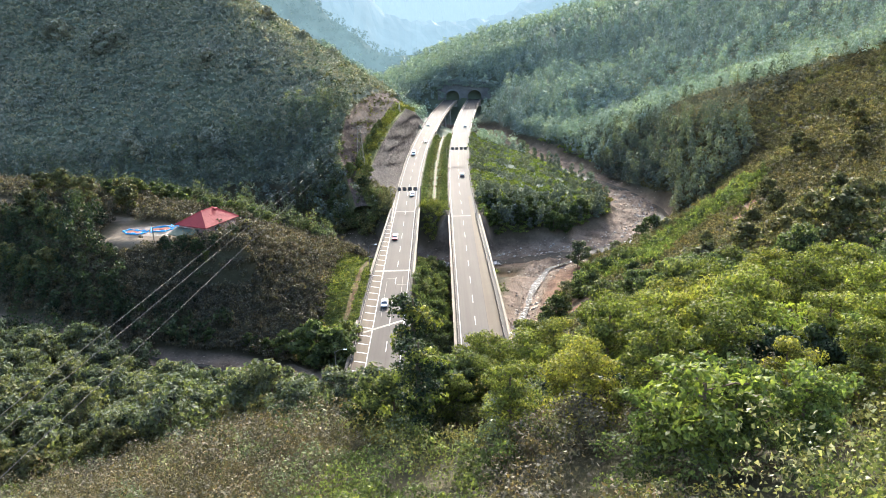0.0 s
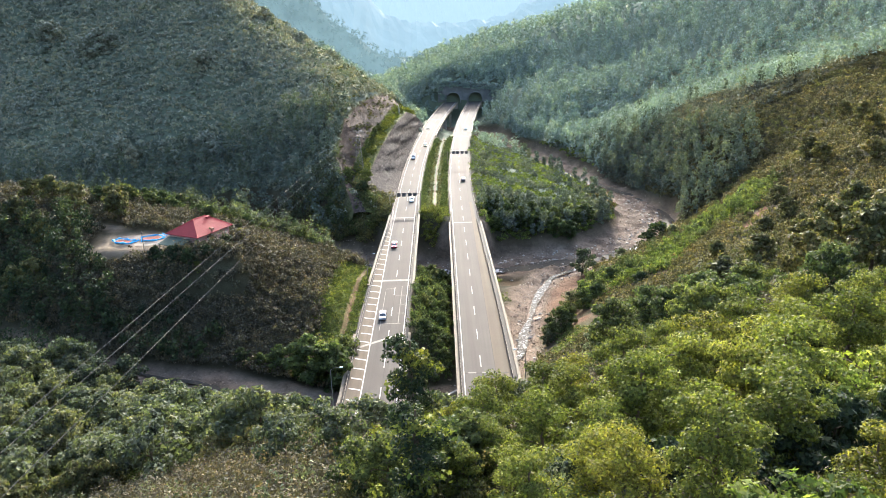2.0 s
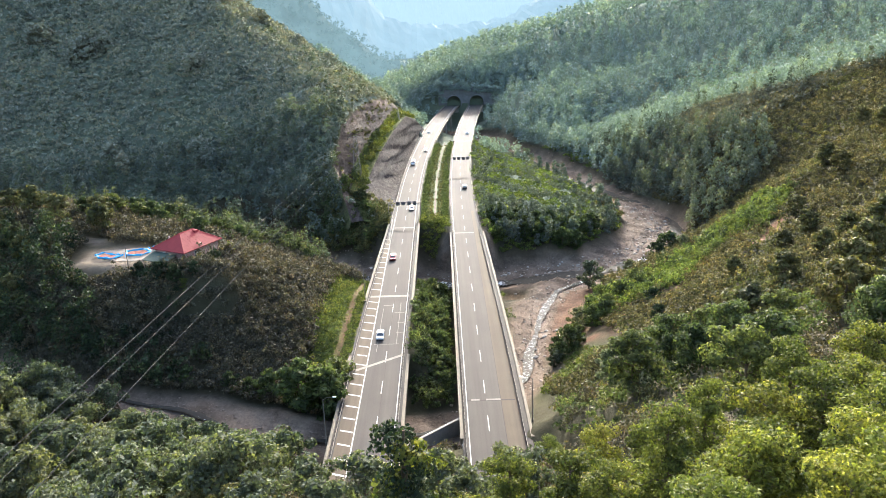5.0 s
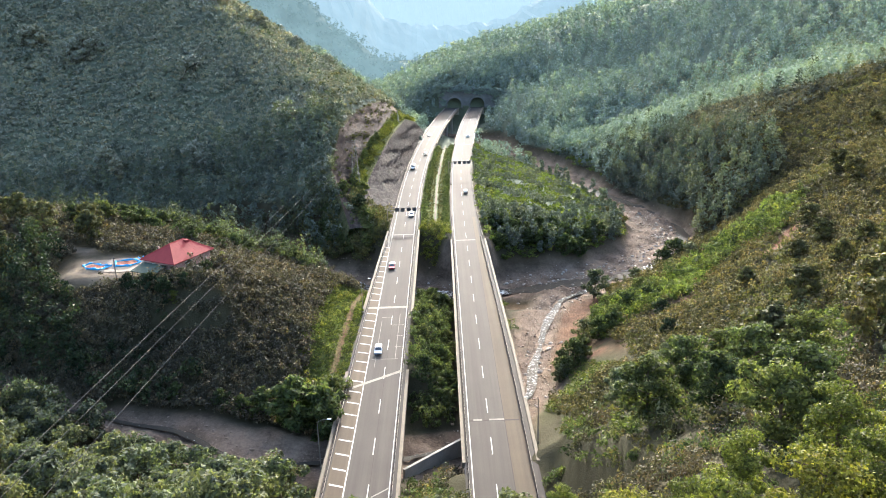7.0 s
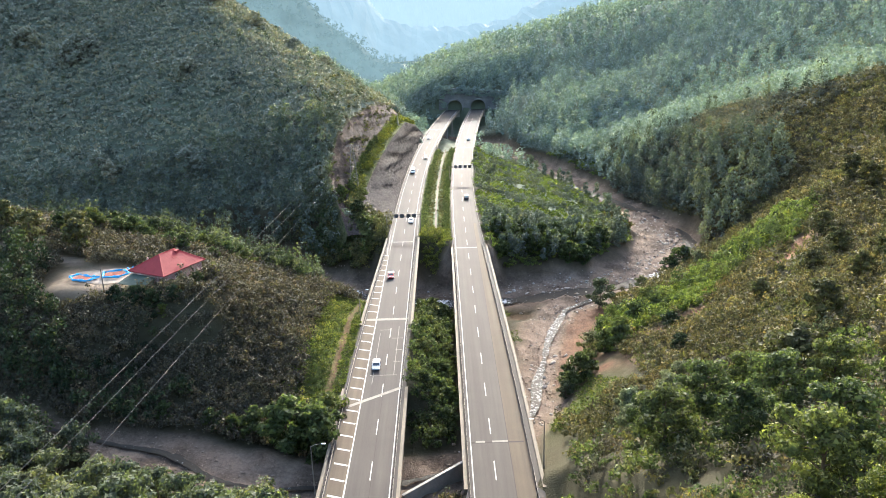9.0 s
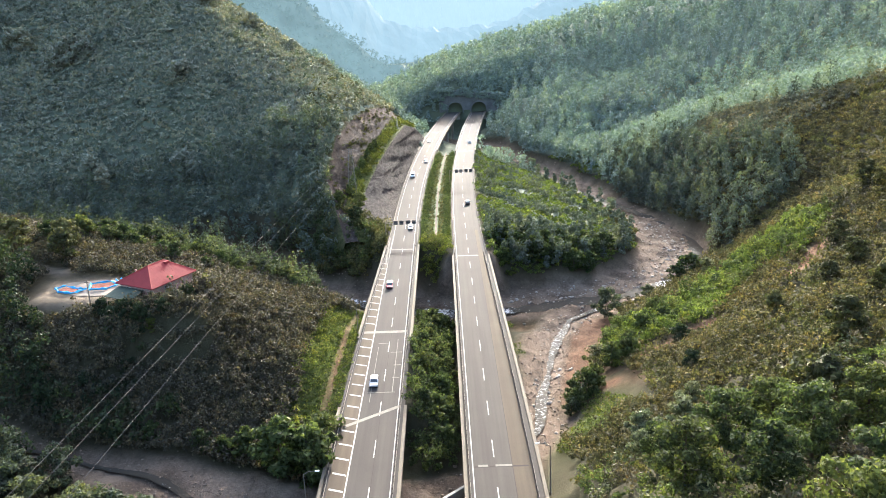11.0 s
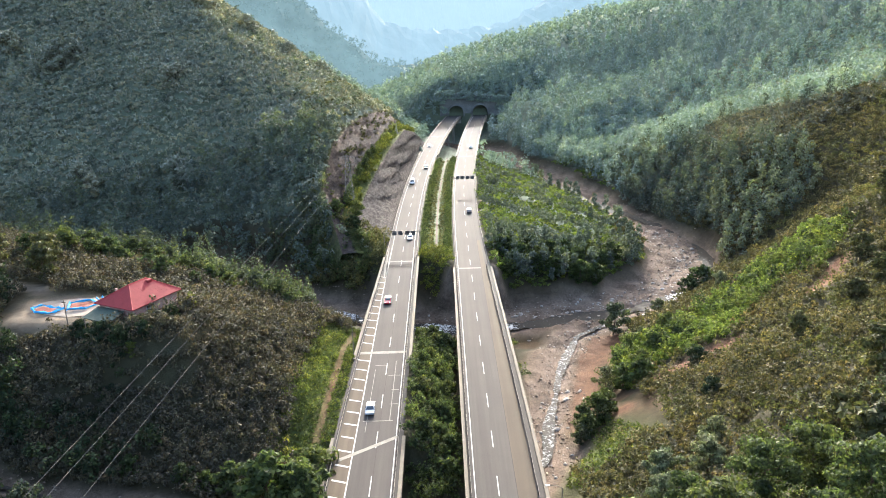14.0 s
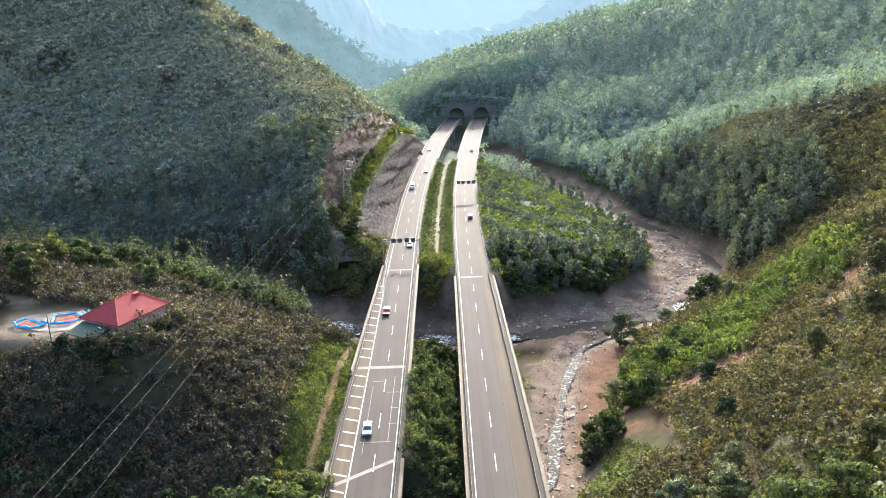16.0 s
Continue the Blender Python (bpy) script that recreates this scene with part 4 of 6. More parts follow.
def house():
    """Local x runs along the long front, local y to the back; the front faces the camera side."""
    L, D, h = 11.6, 9.4, 4.7
    top = empty("house", (-62.2, 193.6, 16.4), "single-storey pink brick house with a red hipped roof", "house", rz=63.0)

    def wall(name, x0, y0, x1, y1, holes=()):
        """A wall slab 0.25 thick with rectangular openings (u0, z0, u1, z1)."""
        d = Vector((x1 - x0, y1 - y0, 0))
        ln = d.length
        m = Matrix.Translation((x0, y0, 0)) @ Matrix.Rotation(math.atan2(d.y, d.x), 4, "Z")
        us = sorted({0, ln, *[u for q in holes for u in (q[0], q[2])]})
        zs = sorted({-1.2, h, *[u for q in holes for u in (q[1], q[3])]})
        bm = bmesh.new()
        solid = lambda a, k: 0 <= a < len(us) - 1 and 0 <= k < len(zs) - 1 and not any(q[0] <= us[a] and us[a + 1] <= q[2] and q[1] <= zs[k] and zs[k + 1] <= q[3] for q in holes)
        grid = {(a, k, s): bm.verts.new(m @ Vector((us[a], 0.25 * s, zs[k]))) for a in range(len(us)) for k in range(len(zs)) for s in (0, 1)}
        for a in range(len(us) - 1):
            for k in range(len(zs) - 1):
                if solid(a, k):
                    ring = [(a, k), (a + 1, k), (a + 1, k + 1), (a, k + 1)]
                    bm.faces.new([grid[(*q, 0)] for q in ring])
                    bm.faces.new([grid[(*q, 1)] for q in reversed(ring)])
                    for i, (da, dk) in enumerate(((0, -1), (1, 0), (0, 1), (-1, 0))):
                        if not solid(a + da, k + dk):
                            p, q = ring[i], ring[(i + 1) % 4]
                            bm.faces.new((grid[(*q, 0)], grid[(*p, 0)], grid[(*p, 1)], grid[(*q, 1)]))
        uv = bm.loops.layers.uv.new("UVMap")
        mi = m.inverted()
        for fc in bm.faces:
            for lp in fc.loops:
                q = mi @ lp.vert.co
                lp[uv].uv = (q.x, q.z)
        part(name, bm, MAT["brick"], top)
        for u0, z0, u1, z1 in holes:
            bm = bmesh.new()
            for a in ((u0, 0.06, z0, u0 + 0.1, 0.18, z1), (u1 - 0.1, 0.06, z0, u1, 0.18, z1), (u0, 0.06, z0, u1, 0.18, z0 + 0.1), (u0, 0.06, z1 - 0.1, u1, 0.18, z1),
                      ((u0 + u1) / 2 - 0.05, 0.07, z0, (u0 + u1) / 2 + 0.05, 0.17, z1), (u0, 0.07, (z0 + z1) / 2 + 0.2, u1, 0.17, (z0 + z1) / 2 + 0.28)):
                box(bm, *a, m=m)
            win = part("window", bm, MAT["white"], top, "white-framed window")
            bm = bmesh.new()
            box(bm, u0 + 0.05, 0.11, z0 + 0.05, u1 - 0.05, 0.13, z1 - 0.05, m=m)
            part("pane", bm, MAT["glass"], win)
            bm = bmesh.new()
            box(bm, u0 - 0.12, -0.08, z0 - 0.1, u1 + 0.12, 0.1, z0, m=m)
            part("sill", bm, MAT["white"], win)
    wall("wall", 0, 0, L, 0, [(3.3, 2.2, 5.5, 4.1)])
    wall("wall", L, 0, L, D, [(3.2, 2.2, 4.6, 4.0)])
    wall("wall", L, D, 0, D)
    wall("wall", 0, D, 0, 0, [(1.6, 1.9, 3.2, 4.0)])
    for x in (5.9, 9.0):
        bm = bmesh.new()
        box(bm, x, -0.04, -1.2, x + 0.3, 0.0, h)
        part("wall_band", bm, MAT["plaster"], top)
    # hipped roof with overhang
    o, rise, t = 0.7, 3.0, 0.16
    e = [(-o, -o), (L + o, -o), (L + o, D + o), (-o, D + o)]
    r = [(3.9, D / 2), (L - 3.3, D / 2)]
    for name, idx in (("roof_slope", (0, 1)), ("roof_slope", (1, 2)), ("roof_slope", (2, 3)), ("roof_slope", (3, 0))):
        a, b = e[idx[0]], e[idx[1]]
        tops = {(0, 1): [r[1], r[0]], (1, 2): [r[1]], (2, 3): [r[0], r[1]], (3, 0): [r[0]]}[idx]
        ring = [(*a, h - 0.1), (*b, h - 0.1)] + [(*p, h + rise) for p in tops]
        bm = bmesh.new()
        lo = [bm.verts.new(p) for p in ring]
        hi = [bm.verts.new((p[0], p[1], p[2] + t)) for p in ring]
        n = len(ring)
        for i in range(n):
            bm.faces.new((lo[i], lo[(i + 1) % n], hi[(i + 1) % n], hi[i]))
        bm.faces.new(hi)
        bm.faces.new(list(reversed(lo)))
        part(name, bm, MAT["roof"], top)
        # standing seams down the slope
        bm = bmesh.new()
        va, vb = Vector(ring[0]), Vector(ring[1])
        tp = [Vector(p) for p in ring[2:]]
        for k in range(1, 14):
            p = va.lerp(vb, k / 14)
            ax = (vb - va).normalized()
            up = (tp[0] - va) - (tp[0] - va).dot(ax) * ax
            u = (p - va).dot(ax)
            ul = min((q - va).dot(ax) for q in tp)
            ur = max((q - va).dot(ax) for q in tp)
            f = min(1, u / ul if u < ul else ((vb - va).length - u) / ((vb - va).length - ur) if u > ur else 1)
            q = p + up * f * 0.98
            tube(bm, [p + Vector((0, 0, t)), q + Vector((0, 0, t))], [0.014, 0.014], 4)
        part("roof_seam", bm, MAT["roof"], top)
    for a, b in ((r[0], r[1]), (e[0], r[0]), (e[3], r[0]), (e[1], r[1]), (e[2], r[1])):
        za = h + rise + t if a in r else h + t - 0.1
        bm = bmesh.new()
        tube(bm, [(*a, za + 0.02), (*b, h + rise + t + 0.02)], [0.1, 0.1], 6)
        part("ridge_cap", bm, MAT["rooftrim"], top)
    bm = bmesh.new()
    box(bm, 7.6, D / 2 - 1.3, h + rise - 0.9, 8.8, D / 2 - 0.4, h + rise + 0.0, 0.04)
    part("roof_hatch", bm, MAT["roof"], top)
    bm = bmesh.new()
    box(bm, 2.2, D / 2 + 1.9, h + 1.0, 2.6, D / 2 + 2.3, h + 2.6, 0.04)
    part("chimney", bm, MAT["plaster"], top)
    # porch roof on posts at the yard end
    bm = bmesh.new()
    v = [(-4.4, 2.2, 3.0), (-0.3, 2.2, 3.9), (-0.3, 9.6, 3.9), (-4.4, 9.6, 3.0)]
    lo = [bm.verts.new(p) for p in v]
    hi = [bm.verts.new((p[0], p[1], p[2] + 0.12)) for p in v]
    for i in range(4):
        bm.faces.new((lo[i], lo[(i + 1) % 4], hi[(i + 1) % 4], hi[i]))
    bm.faces.new(hi)
    bm.faces.new(list(reversed(lo)))
    part("porch_roof", bm, MAT["green"], top, "dark green sheet porch roof")
    for y in (2.5, 6.0, 9.2):
        bm = bmesh.new()
        box(bm, -4.3, y - 0.08, -0.4, -4.14, y + 0.08, 3.0)
        part("porch_post", bm, MAT["timber"], top)
    return top


house()


def draped(name, outline, z, mat, parent=None, bumps=0.05, seed=1, n=34):
    """A thin rumpled sheet over an outline in plan: rings from its middle."""
    c = np.mean(outline, 0)
    o = along(np.array([(*p, 0.0) for p in outline + [outline[0]]], float), 0.6)[:-1, :2]
    rng = np.random.RandomState(seed)
    v, f, m = [], [], len(o)
    rings = 7
    for k in range(1, rings + 1):
        for p in o:
            q = c + (p - c) * k / rings
            v.append((*q, z + bumps * rng.rand() * (1.0 if k < rings else 0.0)))
    v.append((*c, z + bumps))
    f += [(len(v) - 1, i, (i + 1) % m) for i in range(m)]
    f += [(k * m + i, (k + 1) * m + i, (k + 1) * m + (i + 1) % m, k * m + (i + 1) % m) for k in range(rings - 1) for i in range(m)]
    return mesh_object(name, v, f, mat, parent)


yard = draped("yard_slab", [(-90.5, 209), (-88, 211.2), (-84.5, 211.8), (-81.5, 212.6), (-77.6, 212.2), (-74.4, 209), (-73.4, 205), (-75.6, 202.2), (-79.5, 201.6), (-83.2, 202.4), (-88, 204.8)], 16.72, MAT["yard"], bumps=0.03)
tagged(yard, "pale beaten concrete yard beside the brick house", "yard", kind="structure")
for seed, pts in ((3, [(-87.5, 207.5), (-82.5, 205.2), (-84, 203.5), (-87.3, 204.5), (-88.6, 206)]), (4, [(-82.0, 208.6), (-78.5, 209.8), (-76.4, 208.0), (-77.6, 205.8), (-80.8, 205.6)])):
    tagged(draped("drying_nut_heap", pts, 16.92, MAT["nuts"], bumps=0.08, seed=seed), "reddish-brown nuts spread to dry on the pale yard", "nuts")


def tarp(points, label, seed):
    """A bunched tarpaulin lying in a rope-like roll, wide and creased."""
    rng = np.random.RandomState(seed)
    bm = bmesh.new()
    pts = along(np.array([(*p, 17.1) for p in points], float), 0.7)
    pts[:, 2] += rng.uniform(-0.1, 0.15, len(pts))
    tube(bm, pts, rng.uniform(0.08, 0.3, len(pts)), 7)
    for vtx in bm.verts:
        vtx.co += Vector(rng.uniform(-0.12, 0.12, 3))
        vtx.co.z = max(vtx.co.z, 16.86)
    return tagged(part("tarpaulin", bm, MAT["tarp"]), label, "tarpaulin")


tarp([(-88.2, 208.0), (-82.2, 205.6), (-83.6, 203.0), (-87.6, 204.0), (-89.2, 206.0), (-88.2, 208.0)], "crumpled blue tarpaulin rolled round drying nuts", 1)
tarp([(-82.4, 209.0), (-78.4, 210.4), (-75.8, 208.1), (-77.4, 205.3), (-81.2, 205.0), (-82.4, 209.0)], "crumpled blue tarpaulin rolled round drying nuts", 2)
tarp([(-77.6, 211.4), (-76.2, 209.9), (-75.0, 210.8), (-73.6, 208.8)], "bunched blue tarpaulin beside the porch", 3)
tarp([(-76.4, 211.6), (-74.8, 209.6)], "bunched blue tarpaulin beside the porch", 4)


def wood_pole(x, y, z, h):
    top = empty("utility_pole", (x, y, z), "dark wooden utility pole standing at the yard edge", "pole")
    bm = bmesh.new()
    tube(bm, [(0, 0, -0.5), (0.05, 0, h)], [0.13, 0.09], 8)
    part("shaft", bm, MAT["timber"], top)
    bm = bmesh.new()
    box(bm, -0.45, -0.05, h - 0.5, 0.45, 0.05, h - 0.38)
    part("crossarm", bm, MAT["timber"], top)


wood_pole(-78.2, 198.6, 16.0, 5.6)


def street_lamp(x, y, z0, h, side, label):
    top = empty("street_lamp", (x, y, z0), label, "street lamp", "lamps beside the bridges")
    bm = bmesh.new()
    tube(bm, [(0, 0, -0.3), (0, 0, 0.4)], [0.22, 0.2], 8)
    part("base", bm, MAT["steel"], top)
    bm = bmesh.new()
    tube(bm, [(0, 0, 0.3), (0, 0, h * 0.6), (0, 0, h)], [0.12, 0.09, 0.06], 8)
    part("column", bm, MAT["steel"], top)
    bm = bmesh.new()
    tube(bm, [(0, 0, h - 0.1), (side * 0.7, 0, h + 0.35), (side * 2.0, 0, h + 0.5)], [0.05, 0.045, 0.04], 6)
    part("arm", bm, MAT["steel"], top)
    bm = bmesh.new()
    box(bm, side * 1.8, -0.14, h + 0.42, side * 2.5, 0.14, h + 0.58, 0.05)
    part("lamp_head", bm, MAT["white"], top)


street_lamp(-22.9, 143, -0.6, 9.2, 1, "grey steel street lamp beside the bridge edge")
street_lamp(15.9, 149, -0.6, 9.0, -1, "grey steel street lamp beside the bridge edge")
street_lamp(-21.9, 213, -0.6, 9.0, 1, "grey steel street lamp beside the bridge edge")


# ---- power line ----
def pylon(x, y, z, h):
    top = empty("power_pylon", (x, y, z), "grey lattice steel power pylon on the cut slope", "pylon")
    w0, w1 = 1.7, 0.45
    bm = bmesh.new()
    lv = 8
    ring = lambda k: [(sx * (w0 + (w1 - w0) * k / lv), sy * (w0 + (w1 - w0) * k / lv), h * k / lv) for sx, sy in ((-1, -1), (1, -1), (1, 1), (-1, 1))]
    for k in range(lv):
        a, b = ring(k), ring(k + 1)
        for i in range(4):
            j = (i + 1) % 4
            for p, q in ((a[i], b[j]), (a[j], b[i]), (b[i], b[j])):
                tube(bm, [p, q], [0.022, 0.022], 4)
    part("lattice", bm, MAT["lattice"], top)
    for sx, sy in ((-1, -1), (1, -1), (1, 1), (-1, 1)):
        bm = bmesh.new()
        tube(bm, [(sx * w0, sy * w0, -1.0), (sx * w1, sy * w1, h)], [0.06, 0.045], 4)
        part("leg", bm, MAT["lattice"], top)
    for zz, s in ((h - 0.6, 3.0), (h - 3.2, 2.4)):
        bm = bmesh.new()
        for yy in (-0.3, 0.3):
            tube(bm, [(-s, 0, zz), (0, yy, zz + 0.5), (s, 0, zz)], [0.035, 0.04, 0.035], 4)
            tube(bm, [(-s, 0, zz), (0, yy, zz - 0.4), (s, 0, zz)], [0.03, 0.03, 0.03], 4)
        part("crossarm", bm, MAT["lattice"], top)
    for sx, zz in ((-3.0, h - 0.6), (3.0, h - 0.6), (-2.4, h - 3.2), (2.4, h - 3.2)):
        bm = bmesh.new()
        tube(bm, [(sx, 0, zz), (sx, 0, zz - 0.9)], [0.1, 0.1], 6)
        part("insulator", bm, MAT["rubber"], top)


pylon(-34, 322, 8.5, 17.5)


def power_cable(a, b, sag, r):
    n = 40
    pts = []
    for i in range(n + 1):
        t = i / n
        p = Vector(a).lerp(Vector(b), t)
        p.z -= sag * 4 * t * (1 - t)
        pts.append(p)
    bm = bmesh.new()
    tube(bm, pts, [r] * len(pts), 5)
    return tagged(part("power_cable", bm, MAT["cable"]), "thin pale overhead power cable hung from the pylon", "cable", "cables of the power line")


for top_, near in (((-37.0, 322, 24.2), (-14.29, 21.78, 65.45)), ((-36.2, 322, 22.0), (-14.31, 21.6, 64.91)), ((-31.0, 322, 24.2), (-13.6, 21.2, 64.2))):
    p, q = Vector(top_), Vector(near)
    power_cable(p, q + (q - p) * 0.22, 0.4, 0.012)
for x, b in ((-37.0, (4, 735, 36)), (-31.0, (9, 735, 36))):
    power_cable((x, 322, 24.2), b, 5.0, 0.035)


# ---- vehicles ----
def car_mesh(kind):
    """Side profile swept across the width, with the cabin drawn in."""
    bm = bmesh.new()
    if kind == "van":
        prof = [(-2.5, 0.4), (2.5, 0.4), (2.55, 1.0), (2.0, 1.25), (1.45, 2.0), (-2.4, 2.05), (-2.5, 1.2)]
        w, belt = 0.95, 1.2
    else:
        prof = [(-2.15, 0.35), (2.15, 0.35), (2.2, 0.7), (1.25, 0.92), (0.5, 1.42), (-1.15, 1.45), (-1.85, 0.98), (-2.18, 0.85)]
        w, belt = 0.88, 0.95
    rows = []
    for s in (-1, -0.92, 0.92, 1):
        rows.append([bm.verts.new((s * (w - (0.2 * (z - belt) if z > belt else 0)), y * (0.98 if abs(s) == 1 else 1), z if abs(s) < 1 else z * 0.97 + 0.01)) for y, z in prof])
    n = len(prof)
    for a, b in zip(rows, rows[1:]):
        for i in range(n):
            bm.faces.new((a[i], b[i], b[(i + 1) % n], a[(i + 1) % n]))
    bm.faces.new(rows[0])
    bm.faces.new(list(reversed(rows[-1])))
    bmesh.ops.recalc_face_normals(bm, faces=bm.faces)
    return bm


def vehicle(x, y, kind, paint, label, toward, category="car"):
    name = "van" if kind == "van" else "car"
    top = empty(name, (x, y, 0.012), label, category, "vehicles on the road", 180.0 if toward else 0.0)
    part("body", car_mesh(kind), paint, top)
    hi, ln = (2.0, 2.4) if kind == "van" else (1.42, 2.1)
    w = 0.9 if kind == "van" else 0.8
    fr = (1.97, 1.3, 1.5, 1.95) if kind == "van" else (1.2, 0.97, 0.56, 1.38)
    bm = bmesh.new()
    a = [bm.verts.new(p) for p in ((-w + 0.05, fr[0] + 0.03, fr[1]), (w - 0.05, fr[0] + 0.03, fr[1]), (w - 0.2, fr[2] + 0.03, fr[3]), (-w + 0.2, fr[2] + 0.03, fr[3]))]
    bm.faces.new(a)
    part("windscreen", bm, MAT["glass"], top)
    if kind != "van":
        bm = bmesh.new()
        a = [bm.verts.new(p) for p in ((-w + 0.08, -1.83, 1.02), (-w + 0.2, -1.2, 1.42), (w - 0.2, -1.2, 1.42), (w - 0.08, -1.83, 1.02))]
        bm.faces.new(a)
        part("rear_window", bm, MAT["glass"], top)
        for s in (-1, 1):
            bm = bmesh.new()
            a = [bm.verts.new((s * xx, yy, zz)) for xx, yy, zz in ((0.885, 0.98, 0.99), (0.80, 0.45, 1.36), (0.80, -1.1, 1.38), (0.885, -1.6, 1.0))]
            bm.faces.new(a)
            part("side_window", bm, MAT["glass"], top)
    wheel = None
    for sx in (-1, 1):
        for yy in (1.35, -1.35):
            bm = bmesh.new()
            bmesh.ops.create_cone(bm, cap_ends=True, segments=16, radius1=0.33, radius2=0.33, depth=0.22, matrix=Matrix.Translation((sx * (w - 0.08), yy, 0.33)) @ Matrix.Rotation(math.pi / 2, 4, "Y"))
            tyre = part("wheel", bm, MAT["rubber"], top)
            bm = bmesh.new()
            bmesh.ops.create_cone(bm, cap_ends=True, segments=12, radius1=0.2, radius2=0.2, depth=0.24, matrix=Matrix.Translation((sx * (w - 0.08), yy, 0.33)) @ Matrix.Rotation(math.pi / 2, 4, "Y"))
            part("rim", bm, MAT["steel"], tyre)
    for sx in (-1, 1):
        bm = bmesh.new()
        box(bm, sx * 0.6 - 0.18, 2.08 + (0.35 if kind == "van" else 0), 0.62, sx * 0.6 + 0.18, 2.2 + (0.38 if kind == "van" else 0), 0.78, 0.03)
        part("headlight", bm, MAT["white"], top)
        bm = bmesh.new()
        box(bm, sx * (w + 0.05) - 0.09, 0.85, 0.95, sx * (w + 0.05) + 0.09, 1.0, 1.1, 0.02)
        part("mirror", bm, paint, top)
    return top


WHITE, RED, SILVERP, DARKP = car_paint("white_car_paint", (0.75, 0.75, 0.74)), car_paint("red_car_paint", (0.35, 0.03, 0.04)), car_paint("silver_car_paint", (0.45, 0.46, 0.47)), car_paint("black_car_paint", (0.03, 0.03, 0.035))
for y, lane, kind, paint, label in ((188, -2.0, "car", SILVERP, "silver saloon car on the asphalt"), (246, -2.1, "car", RED, "red saloon car on the asphalt"), (304, 1.9, "car", WHITE, "white saloon car on the asphalt"),
                                    (388, -1.9, "van", WHITE, "white delivery van on the asphalt"), (420, 1.9, "car", DARKP, "black saloon car on the asphalt"), (478, -1.6, "car", WHITE, "white saloon car on the asphalt")):
    vehicle(float(road_left(np.array(y))) + lane, y, kind, paint, label, True, kind)
for y, lane, kind, paint, label in ((336, 1.7, "car", DARKP, "black saloon car on the asphalt"), (470, 1.7, "car", WHITE, "white saloon car on the asphalt")):
    vehicle(float(road_right(np.array(y))) + lane, y, kind, paint, label, False, kind)


# ---- streams ----
def stream(name, line, half, lift, label, seed, mat="water", riffles=(), sway=1.0):
    """Water lying in the bed: a winding ribbon of uneven width, broken into foam at its riffles."""
    pts = along(line, 1.0)
    rng = np.random.RandomState(seed)
    d = np.gradient(pts[:, :2], axis=0)
    d /= np.maximum(1e-6, np.hypot(d[:, 0], d[:, 1]))[:, None]
    nrm = np.stack([-d[:, 1], d[:, 0]], 1)
    q = np.arange(len(pts)) * 1.0
    side = sway * (1.3 * np.sin(q / 9 + seed) + 0.8 * np.sin(q / 4.1 + 2 * seed))
    w = half * (0.75 + 0.35 * np.sin(q / 6.3 + seed) + 0.5 * rng.rand(len(q)))
    v = []
    for i in range(len(pts)):
        for k in (-1, -0.5, 0, 0.5, 1):
            p = pts[i, :2] + nrm[i] * (side[i] + k * w[i])
            v.append((p[0], p[1], pts[i, 2] + lift - 0.05 * abs(k)))
    f = [(5 * i + k, 5 * i + k + 1, 5 * i + k + 6, 5 * i + k + 5) for i in range(len(pts) - 1) for k in range(4)]
    ob = mesh_object(name, v, f, MAT[mat])
    va = np.array(v)
    foam = np.zeros(len(va))
    for x, y, r in riffles:
        foam = np.maximum(foam, np.exp(-((va[:, 0] - x) ** 2 + (va[:, 1] - y) ** 2) / r ** 2))
    ob.data.attributes.new("riffle", "FLOAT", "POINT").data.foreach_set("value", foam.astype(np.float32))
    return tagged(ob, label, "water", kind="structure")


# the white at (74, 278) paints the sky's shine on the water as foam
stream("water_river", CHANNEL, 2.9, 0.22, "shallow dark river water with white riffles over gravel", 1, "river", ((-3, 260, 7), (-33, 271, 7), (18, 259, 3), (74, 278, 6), (46, 460, 8)), 0.5)
stream("water_stream", TRIB[6:], 0.95, 0.2, "shallow foaming stream over gravel", 2, "water", sway=0.3)
stream("water_brook", TRIB[:7], 0.6, 0.25, "thin dark brook in a wide gravel bed", 4, "river")

# ---- scattering ----


def spread(x0, x1, y0, y1, gap, seed, jitter=0.45):
    rng = np.random.RandomState(seed)
    gx, gy = np.meshgrid(np.arange(float(x0), x1, gap), np.arange(float(y0), y1, gap * 0.9))
    gx[1::2] += gap / 2
    x = gx.ravel() + rng.uniform(-jitter, jitter, gx.size) * gap
    y = gy.ravel() + rng.uniform(-jitter, jitter, gx.size) * gap
    return x, y


def off_road(x, y, margin=1.2):
    k = np.ones(x.shape, bool)
    for mid, edges in ((road_left, edges_left), (road_right, edges_right)):
        l, r = edges(y)
        k &= (x < mid(y) + l - margin) | (x > mid(y) + r + margin) | (y > 605) | (y < 96)
    return k


